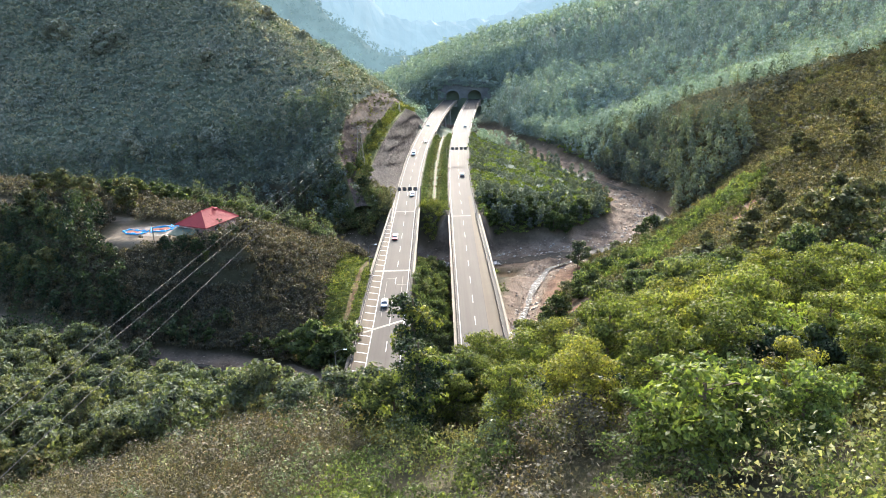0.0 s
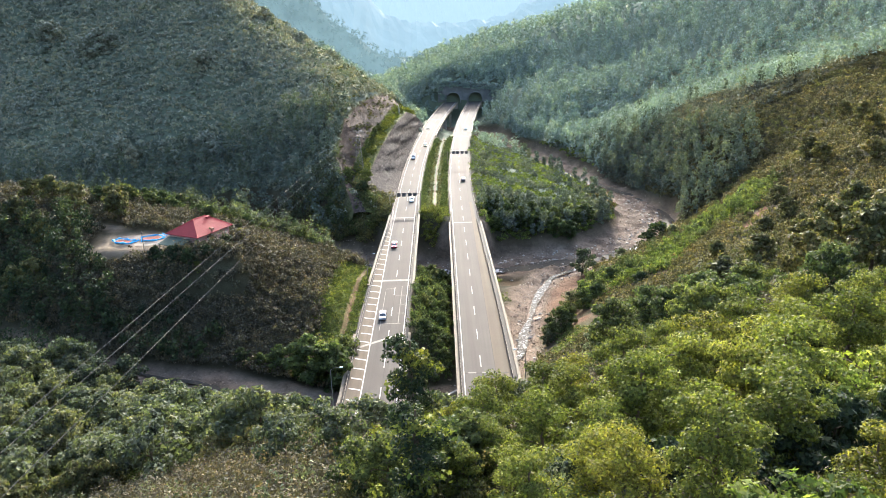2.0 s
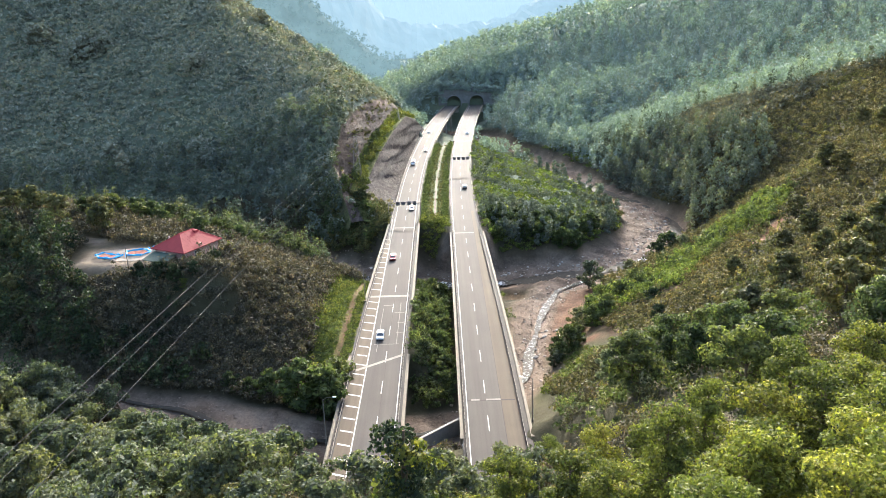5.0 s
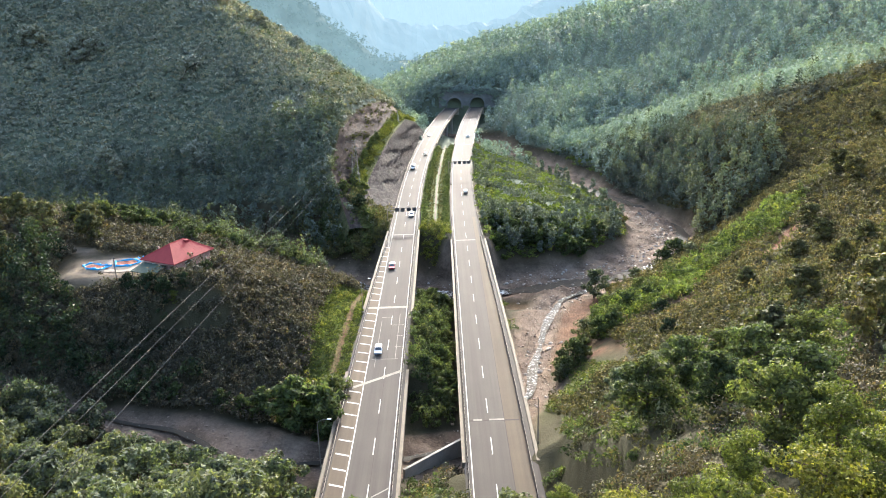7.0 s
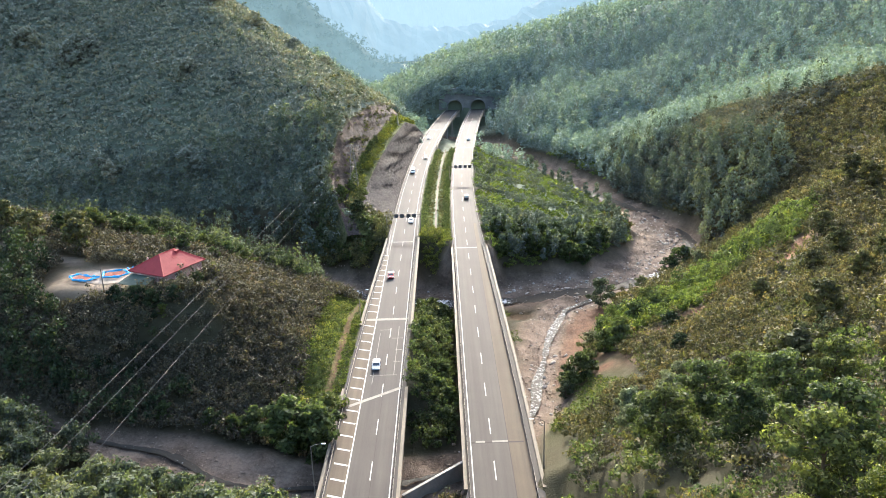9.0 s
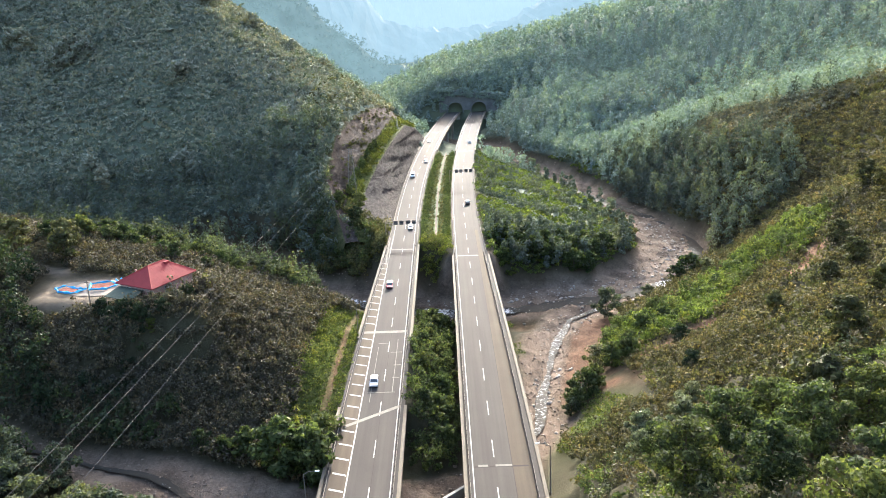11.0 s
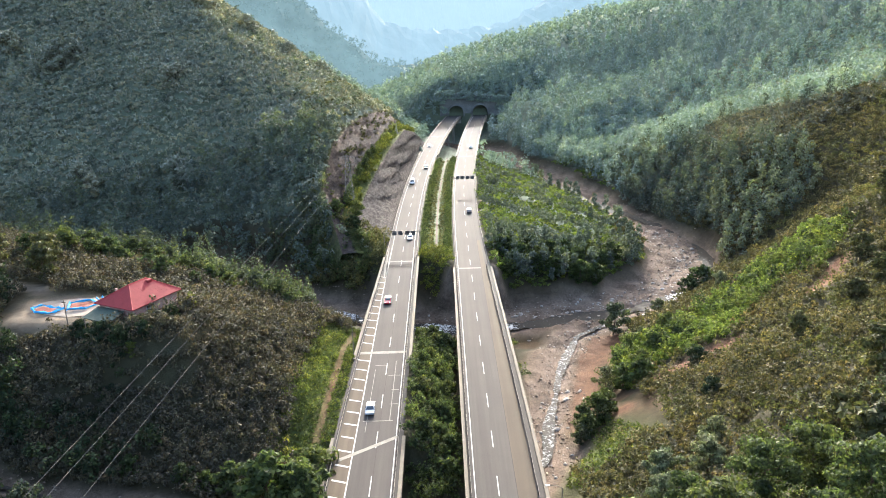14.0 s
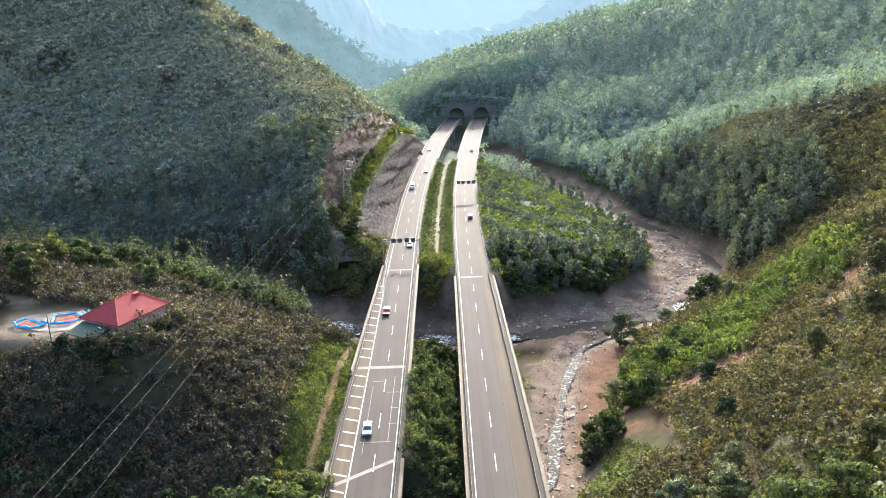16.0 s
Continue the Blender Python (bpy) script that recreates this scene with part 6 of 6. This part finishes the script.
def grove(key, area, gap, s0, s1, seed, keep=None):
    x, y = spread(*area, gap, seed)
    w = land(x, y)[1]
    k = off_road(x, y, 2.2) & (np.abs(x) < 10 + 0.61 * y) & (w["gravel"] < 0.3) & (w["yard"] < 0.1)
    if keep:
        k &= keep(x, y, w)
    for a, b in zip(x[k], y[k]):
        plant(key, float(a), float(b), tree_rng.uniform(s0, s1))


# bright young shoots close to the camera
tree_kind("sumac", "open", 5.0, 1.9, 2600, 0.24, "shoot", "bright green feathery young tree on the near slope", (31, 32), 0.25)
GROUPS["sumac"] = "bright young trees"
for x, y, s in ((8.9, 23.6, 0.95), (10.4, 24.8, 0.9), (9.6, 25.8, 0.8), (13.0, 24.6, 0.8), (13.8, 25.6, 0.85), (7.6, 24.8, 0.7), (24, 47, 1.2), (21.5, 44, 1.1), (27, 49, 1.2), (30, 52, 1.1), (26, 45, 1.0)):
    plant("sumac", x, y, s)
# slope under the camera
for x, y, s in ((15, 52, 0.9), (20, 50.5, 0.95), (10.5, 66, 0.85), (5, 43, 0.68), (6.2, 31.5, 0.6), (3.0, 33, 0.55), (24.5, 56, 1.0), (29, 58, 1.0), (34, 66, 1.0), (11.5, 47, 0.8), (16.5, 45.5, 0.85), (2.0, 49, 0.7), (27, 73, 0.95), (15, 68, 0.8), (7, 57, 0.8), (20, 62, 1.0), (33, 74, 0.9), (38, 70, 0.9)):
    plant("locust", x, y, s)
for x, y, s in ((-0.3, 43.5, 0.55), (-3.6, 45, 0.55), (1.4, 45.5, 0.55), (-5.5, 48, 0.5)):
    plant("ash", x, y, s)
for x, y, s in ((15.2, 36.5, 0.5), (18, 39, 0.55), (12.2, 34, 0.42), (21, 40, 0.55), (9.5, 37, 0.45), (27, 62, 0.7), (6, 38, 0.4)):
    plant("oak", x, y, s)
for x, y, s in ((6.6, 90, 0.85), (11, 91, 0.75), (2.6, 90, 0.7), (-3.4, 91, 0.7), (-8.5, 92, 0.7), (14, 97, 0.7)):
    plant("sallow", x, y, s)
for x, y, s in ((6, 36, 0.55), (12, 40, 0.7), (17, 41, 0.75), (23, 42, 0.8), (16, 32, 0.6), (21, 35, 0.65), (12.5, 28.5, 0.45), (27, 42, 0.8), (7.5, 41, 0.6), (3, 39, 0.45), (0.5, 42, 0.45), (31, 44, 0.8), (9.5, 31, 0.72), (5, 47, 0.55), (2.5, 44, 0.5), (-1, 46, 0.5), (-4.5, 50, 0.5), (0.6, 57, 0.6), (17, 54, 0.9), (8, 53, 0.75), (22, 55, 0.9), (28, 66, 0.9), (35, 60, 0.9), (14.5, 37, 0.8), (10, 44, 0.85), (19, 46, 0.95), (4, 62, 0.8), (13.5, 60, 1.0), (24, 62, 1.0), (20, 72, 0.9), (30, 50, 0.9), (9, 80, 0.5), (-6.5, 53, 0.6), (1.8, 52, 0.62), (-4, 62, 0.6), (-10, 72, 0.5)):
    plant("locust", x, y, s)
for x, y, s in ((28, 84, 0.95), (34, 92, 0.9), (19, 96, 0.7), (25, 112, 0.95), (33, 122, 0.95), (30, 104, 0.9), (38, 112, 1.0), (40, 126, 0.9), (46, 116, 0.9), (27, 128, 0.8), (0, 96, 0.4), (2, 120, 0.3), (45, 92, 1.0)):
    plant("ash", x, y, s)
for x, y, s in ((44, 121, 1.05), (52, 112, 1.0), (57, 104, 1.1), (62, 128, 1.0), (50, 140, 0.8), (66, 118, 1.0), (70, 140, 1.0)):
    plant("chestnut", x, y, s)
for x, y, s in ((31, 150, 0.9), (36, 146, 0.9), (28, 141, 0.8), (40, 156, 0.8)):
    plant("willow", x, y, s)
for x, y, s in ((-16, 72, 0.75), (-10.8, 72, 0.8), (-5, 74, 0.7), (1, 72, 0.7), (6, 71, 0.7), (-20, 84, 0.8), (-14, 85, 0.9), (-8.5, 84, 0.9), (-1, 84, 0.85), (5, 85, 0.65)):
    plant("sallow", x, y, s)
grove("sallow", (-92, -17, 97, 136), 7.0, 1.0, 1.4, 31, lambda x, y, w: (w["dt"] > 9))
grove("hornbeam", (-96, -20, 92, 100), 9.0, 0.7, 1.0, 32)
grove("sallow", (-108, -50, 137, 164), 7.0, 1.0, 1.35, 33, lambda x, y, w: (w["dt"] > 5.5) & ((x < -66) | (y < 146)))
for x, y, s in ((-25, 160.5, 1.4), (-25, 168, 1.2), (-31.5, 162, 1.5), (-38, 166, 0.9), (-47, 168, 0.6), (-57, 170, 0.6), (-26, 171, 0.7), (-43, 167, 0.55)):
    plant("alder", x, y, s)
for x, y, s in ((-70.5, 191, 0.5), (-67, 189, 0.55), (-63.5, 188.5, 0.5), (-74, 195, 0.55), (-59, 189.5, 0.45), (-55.5, 196, 0.4)):
    plant("oak", x, y, s)
for x, y, s in ((-53.5, 201.5, 0.42), (-55, 206, 0.45), (-61, 187.5, 0.4)):
    plant("locust", x, y, s)
# between the bridges
grove("alder", (-8, 2.2, 164, 237), 5.6, 0.45, 0.62, 34, lambda x, y, w: (np.abs(x + 3) < 3.4) & (w["dt"] > 9))
# right bank
for key, x, y, s in (("alder", 30, 193, 0.85), ("alder", 27.3, 190, 0.62), ("alder", 32.5, 196, 0.75), ("alder", 28, 196.5, 0.62), ("sallow", 26, 189, 0.6), ("sallow", 35.5, 210, 0.85), ("alder", 42, 205, 0.9), ("alder", 39, 208, 0.8), ("alder", 45, 214, 0.7), ("sallow", 46, 249, 1.15), ("alder", 50, 224, 0.75), ("alder", 56, 228, 0.6), ("oak", 47, 176, 0.5), ("oak", 53, 202, 0.55),
                     ("willow", 62, 262, 0.7), ("willow", 80, 263, 0.8), ("alder", 58, 240, 0.7)):
    plant(key, x, y, s)
grove("chestnut", (66, 150, 150, 300), 22, 0.6, 0.95, 35, lambda x, y, w: (w["earth"] < 0.2) & (w["dm"] > 16) & (y < 1.0 * x + 140))
# woods in the bend and on the far bank
bushes("bank_tree", (44, 104, 222, 262), 6.5, lambda x, y, w, r: vines(x, y) & (w["dm"] > 14), 1.8, 4.4, 260, 0.42, LEAF["green"], "young green trees in the creeper tangle", 47, tri=True)
grove("alder", (14, 80, 272, 300), 7.0, 0.75, 0.95, 36, lambda x, y, w: (w["dm"] > 11.5) & (x > road_right(y) + 8))
grove("alder", (-46, -26, 296, 320), 7.0, 0.6, 0.8, 48, lambda x, y, w: w["dm"] > 10)
grove("alder", (-104, -36, 240, 266), 8.5, 0.6, 0.9, 42, lambda x, y, w: (w["dm"] > 13) & (w["lane"] < 0.2))
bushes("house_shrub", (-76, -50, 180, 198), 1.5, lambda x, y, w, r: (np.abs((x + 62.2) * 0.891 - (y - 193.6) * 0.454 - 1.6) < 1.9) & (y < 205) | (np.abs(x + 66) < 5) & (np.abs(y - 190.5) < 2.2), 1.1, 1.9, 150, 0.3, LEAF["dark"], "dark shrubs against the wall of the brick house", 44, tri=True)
grove("chestnut", (-124, -96, 196, 240), 11.0, 0.8, 1.0, 43, lambda x, y, w: w["lane"] < 0.2)
for x, y, s in ((-52, 249, 0.95), (-38, 247, 0.8), (-57, 253, 0.8), (-65, 258, 1.0), (-71, 262, 1.1), (-82, 270, 1.0)):
    plant("sallow", x, y, s)
for x, y, s in ((-48, 248, 0.8), (-45, 246, 0.7)):
    plant("poplar", x, y, s)
tree_kind("rowan", "round", 9.0, 3.8, 1300, 0.8, "orchard", "lone rounded tree on the terraced hill", (51, 52), 0.05)
GROUPS["rowan"] = "lone trees on the terraced hill"
for x, y, s in ((-115.5, 385, 1.1), (-112, 388, 0.8), (-171, 409, 1.5), (-166, 412, 1.2), (-177, 408, 1.2), (-60, 446, 0.9), (-57, 447, 0.7), (-95, 448, 1.0), (-92, 450, 0.8), (-118, 447, 1.2), (-114, 449, 1.5), (-123, 446, 1.1), (-200, 425, 1.3), (-207, 428, 1.2), (-75, 449, 0.8), (-139, 352, 1.0), (-146, 356, 1.1), (-100, 346, 1.0), (-104, 349, 1.2)):
    plant("rowan", x, y, s)
bend = lambda x, y, w: (w["dm"] > 11.5) & (x > road_right(y) + 8) & (x < 84)
bushes("bend_wood", (14, 84, 276, 450), 5.0, lambda x, y, w, r: bend(x, y, w) & (patch(x, y, 71, 26, 0.75) | (y < 312) | (w["dm"] < 20) & (r.rand(len(x)) < 0.6)), 1.9, 7.4, 280, 0.62, LEAF["bank"], "young trees crowding the river bend", 71, tri=True, crown=True, category="wood", lumps=7)
bushes("bank_wood", (84, 140, 296, 430), 4.8, lambda x, y, w, r: (w["dm"] > 10.5) & spur(x, y) & (w["dm"] < 42), 2.7, 11.0, 260, 0.6, LEAF["bank"], "dense trees along the far river bank", 72, tri=True, category="wood", lumps=8, crown=True)
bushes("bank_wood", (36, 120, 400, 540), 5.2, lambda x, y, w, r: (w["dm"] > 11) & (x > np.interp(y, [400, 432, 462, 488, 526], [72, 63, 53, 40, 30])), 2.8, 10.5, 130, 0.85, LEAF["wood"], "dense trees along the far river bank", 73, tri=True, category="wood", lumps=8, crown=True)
bushes("crest_wood", (96, 210, 320, 450), 7.5, lambda x, y, w, r: (np.abs(y - np.interp(x, [101, 116, 133, 143, 160, 200], [450, 425, 390, 358, 335, 270])) < 7) & (r.rand(len(x)) < 0.8), 2.6, 11.0, 260, 0.6, LEAF["bank"], "tall trees along the crest of the spur", 76, tri=True, category="wood", lumps=9, crown=True)
bushes("hillfoot_wood", (-250, -36, 286, 352), 4.8, lambda x, y, w, r: (w["dm"] > 5) & (y > 292 - 0.3 * (x + 40)) & (w["rock"] < 0.3), 2.8, 9.0, 150, 0.8, LEAF["bank"], "dark trees along the foot of the hill", 74, tri=True, crown=True, category="wood", lumps=7)
bushes("riverside_wood", (-62, -24, 270, 300), 4.4, lambda x, y, w, r: (w["dm"] > 5.5) & (y > 284 - 0.75 * (x + 30)), 2.0, 6.0, 170, 0.55, LEAF["green"], "green trees on the far river bank below the hill", 94, tri=True, category="wood", lumps=7)
bushes("knollside_wood", (-190, -40, 240, 316), 4.6, lambda x, y, w, r: (w["dm"] > 5) & (y > 241 - 0.5 * (x + 46)) & (w["lane"] < 0.2), 2.2, 8.0, 170, 0.62, LEAF["sage"], "sunlit trees behind the knoll", 75, tri=True, category="wood", lumps=7)


bushes("cut_foot_bush", (-46, -19, 283, 308), 2.3, lambda x, y, w, r: (w["dm"] > 5) & (x < road_left(y) - 6.0), 1.8, 3.6, 110, 0.5, LEAF["olive"], "sunlit bushes at the foot of the rock cut", 97, tri=True)


def ivy_tree(x, y, k=1.0):
    """A dead trunk wrapped in ivy, with a few live tufts."""
    z = float(land(np.array([x]), np.array([y]))[0][0])
    top = empty("ivy_tree", (x, y, z - 0.3), "ivy-clad tree trunk, dark and bushy, on the slope", "tree")
    top.scale = (k ** 0.5, k ** 0.5, k)
    bm = bmesh.new()
    tube(bm, [(0, 0, 0), (0.1, 0, 4), (0, 0.2, 8), (0.1, 0, 11.5)], [0.4, 0.32, 0.22, 0.06], 8)
    part("trunk", bm, MAT["bark"], top)
    base = np.array([(0.35 * math.sin(k), 0.35 * math.cos(k), 0.4 + 0.82 * k) for k in range(13)])
    leaf_stuff("ivy", base, 1.35, 1.5, 420, 0.24, LEAF["dark"], "dark ivy leaves", 77, parent=top)
    base = np.array([(1.2, 0.3, 8.2), (-1.0, 0.4, 7.0), (0.2, -0.8, 9.6), (0.9, -0.6, 5.4), (-0.9, -0.7, 4.2)])
    leaf_stuff("leaf_tuft", base, 1.3, 1.5, 200, 0.3, LEAF["lime"], "light green shoots", 78, parent=top)


ivy_tree(-2.6, 55)
ivy_tree(-1.7, 40.4, 0.62)


# ---- stones and boulders in the beds ----
def rock_mesh(seed):
    rng = np.random.RandomState(seed)
    bm = bmesh.new()
    bmesh.ops.create_icosphere(bm, subdivisions=1, radius=0.5)
    for v in bm.verts:
        v.co *= rng.uniform(0.7, 1.15)
        v.co.z *= 0.62
    me = bpy.data.meshes.new("boulder")
    bm.to_mesh(me)
    bm.free()
    return np.array([v.co[:] for v in me.vertices]), np.array([p.vertices[:] for p in me.polygons])


ROCKS = [rock_mesh(s) for s in range(5)]


def stones(name, line, half, count, lo, hi, mat, label, seed):
    rng = np.random.RandomState(seed)
    pts = along(line, 1.5)
    c = pts[rng.randint(0, len(pts), count)]
    x, y = c[:, 0] + rng.normal(0, half, count), c[:, 1] + rng.normal(0, half, count)
    z = land(x, y)[0]
    v, f, n = [], [], 0
    for i in range(count):
        rv, rf = ROCKS[i % 5]
        s = lo * (hi / lo) ** (rng.rand() ** 2.2)
        a = rng.uniform(0, 6.3)
        rot = np.array([[math.cos(a), -math.sin(a), 0], [math.sin(a), math.cos(a), 0], [0, 0, 1]])
        v.append(rv @ rot.T * s * rng.uniform(0.7, 1.3, 3) + (x[i], y[i], z[i] + 0.08 * s))
        f.append(rf + n)
        n += len(rv)
    tagged(numpy_mesh(name, np.concatenate(v), np.concatenate(f), mat), label, "stones", kind="stuff")


stones("river_stones", MAIN[2:19], 5.5, 4200, 0.25, 1.2, MAT["stone"], "grey-brown stones strewn over the river bed", 3)
stones("stream_stones", TRIB[1:], 3.4, 2600, 0.15, 0.8, MAT["stone"], "brown stones and cobbles in the stream bed", 4)
stones("pale_stones", TRIB[6:], 3.0, 460, 0.25, 1.3, MAT["palestone"], "pale boulders along the stream", 5)
stones("pale_stones", MAIN[8:15], 4.5, 700, 0.35, 1.5, MAT["palestone"], "pale boulders beside the river", 6)


def boulder(x, y, s, label):
    rv, rf = ROCKS[int(x * 7) % 5]
    z = float(land(np.array([x]), np.array([y]))[0][0])
    ob = mesh_object("boulder", rv * s, rf, MAT["palestone"])
    ob.location = (x, y, z + 0.1 * s)
    tagged(ob, label, "boulder", "large boulders by the water")


for x, y, s in ((-47, 147, 1.7), (-46.5, 144.5, 1.5), (-52, 151, 1.4), (22.5, 197, 1.8), (20, 193, 1.5), (23, 203, 1.5), (96, 290, 3.0), (5, 466, 3.0), (7, 470, 2.6), (2, 474, 2.4)):
    boulder(x, y, s, "large pale boulder lying in the gravel")

# low concrete wall between the bridges by the stream
bm = bmesh.new()
box(bm, -7.5, -0.3, -2.2, 7.5, 0.3, 1.6, 0.05)
wl = part("retaining_wall", bm, MAT["concrete"])
wl.matrix_world = pose(-3.2, 152.5, -6.0, 0, 0, 42)
tagged(wl, "low weathered concrete wall beside the stream", "wall")


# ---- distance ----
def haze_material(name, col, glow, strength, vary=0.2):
    """Distant wooded slopes; emission paints in the pale haze of the air before them."""
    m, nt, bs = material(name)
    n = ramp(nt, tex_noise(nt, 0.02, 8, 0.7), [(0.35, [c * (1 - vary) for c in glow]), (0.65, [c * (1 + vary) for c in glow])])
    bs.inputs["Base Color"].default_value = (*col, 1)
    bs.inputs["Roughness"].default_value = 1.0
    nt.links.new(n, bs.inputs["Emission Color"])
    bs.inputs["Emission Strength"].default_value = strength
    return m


def ridge(name, pts, depth, mat, label, seed, drop=160):
    """A range of hills: a crest line with slopes to the front and the back."""
    crest = along(np.array(pts, float), 9)
    rng = np.random.RandomState(seed)
    v, rows = [], 14
    for p in crest:
        top = p[2] + 4.0 * waves(np.array(p[0]), np.array(p[1]), seed, 60) + rng.uniform(-2, 2)
        for k in range(rows):
            t = k / (rows - 1)
            jig = waves(np.array(p[0] + 3 * k), np.array(p[1] + 40 * t), seed + 1, 45) * 9 * t
            v.append((p[0] + jig, p[1] - depth * t + jig, top - drop * t ** 1.2 + rng.uniform(-2, 2)))
        v.append((p[0], p[1] + depth, top - drop))
    n = rows + 1
    f = []
    for i in range(len(crest) - 1):
        f += [(n * i + k, n * i + k + 1, n * i + n + k + 1, n * i + n + k) for k in range(rows - 1)]
        f.append((n * i, n * i + n, n * i + n + rows, n * i + rows))
    ob = mesh_object(name, v, f, mat)
    return tagged(ob, label, "hills", kind="structure")


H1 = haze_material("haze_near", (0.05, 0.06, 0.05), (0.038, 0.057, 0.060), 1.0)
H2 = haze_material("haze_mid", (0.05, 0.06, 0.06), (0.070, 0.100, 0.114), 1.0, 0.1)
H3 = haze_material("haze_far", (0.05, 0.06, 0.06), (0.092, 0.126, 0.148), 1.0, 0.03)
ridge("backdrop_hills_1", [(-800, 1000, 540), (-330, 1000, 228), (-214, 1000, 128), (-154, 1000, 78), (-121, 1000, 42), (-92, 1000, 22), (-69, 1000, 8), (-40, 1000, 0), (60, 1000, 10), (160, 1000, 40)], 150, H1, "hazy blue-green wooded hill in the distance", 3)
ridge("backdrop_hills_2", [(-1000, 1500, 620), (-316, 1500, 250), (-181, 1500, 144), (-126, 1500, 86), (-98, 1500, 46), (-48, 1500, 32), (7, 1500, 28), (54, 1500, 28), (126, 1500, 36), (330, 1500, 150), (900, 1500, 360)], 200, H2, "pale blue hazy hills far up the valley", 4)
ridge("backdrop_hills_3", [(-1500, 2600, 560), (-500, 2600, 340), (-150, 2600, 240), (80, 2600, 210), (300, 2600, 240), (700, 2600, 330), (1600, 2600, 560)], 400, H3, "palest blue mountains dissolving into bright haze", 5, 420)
me = bpy.data.objects["backdrop_hills_1"].data
pts_ = np.array([v.co[:] for v in me.vertices if v.co.y < 1005 and v.co.x > -330])
hz_rng = np.random.RandomState(8)
pts_ = np.concatenate([pts_ + hz_rng.uniform(-6, 6, pts_.shape) * (1, 1, 0.2) for k in range(3)])
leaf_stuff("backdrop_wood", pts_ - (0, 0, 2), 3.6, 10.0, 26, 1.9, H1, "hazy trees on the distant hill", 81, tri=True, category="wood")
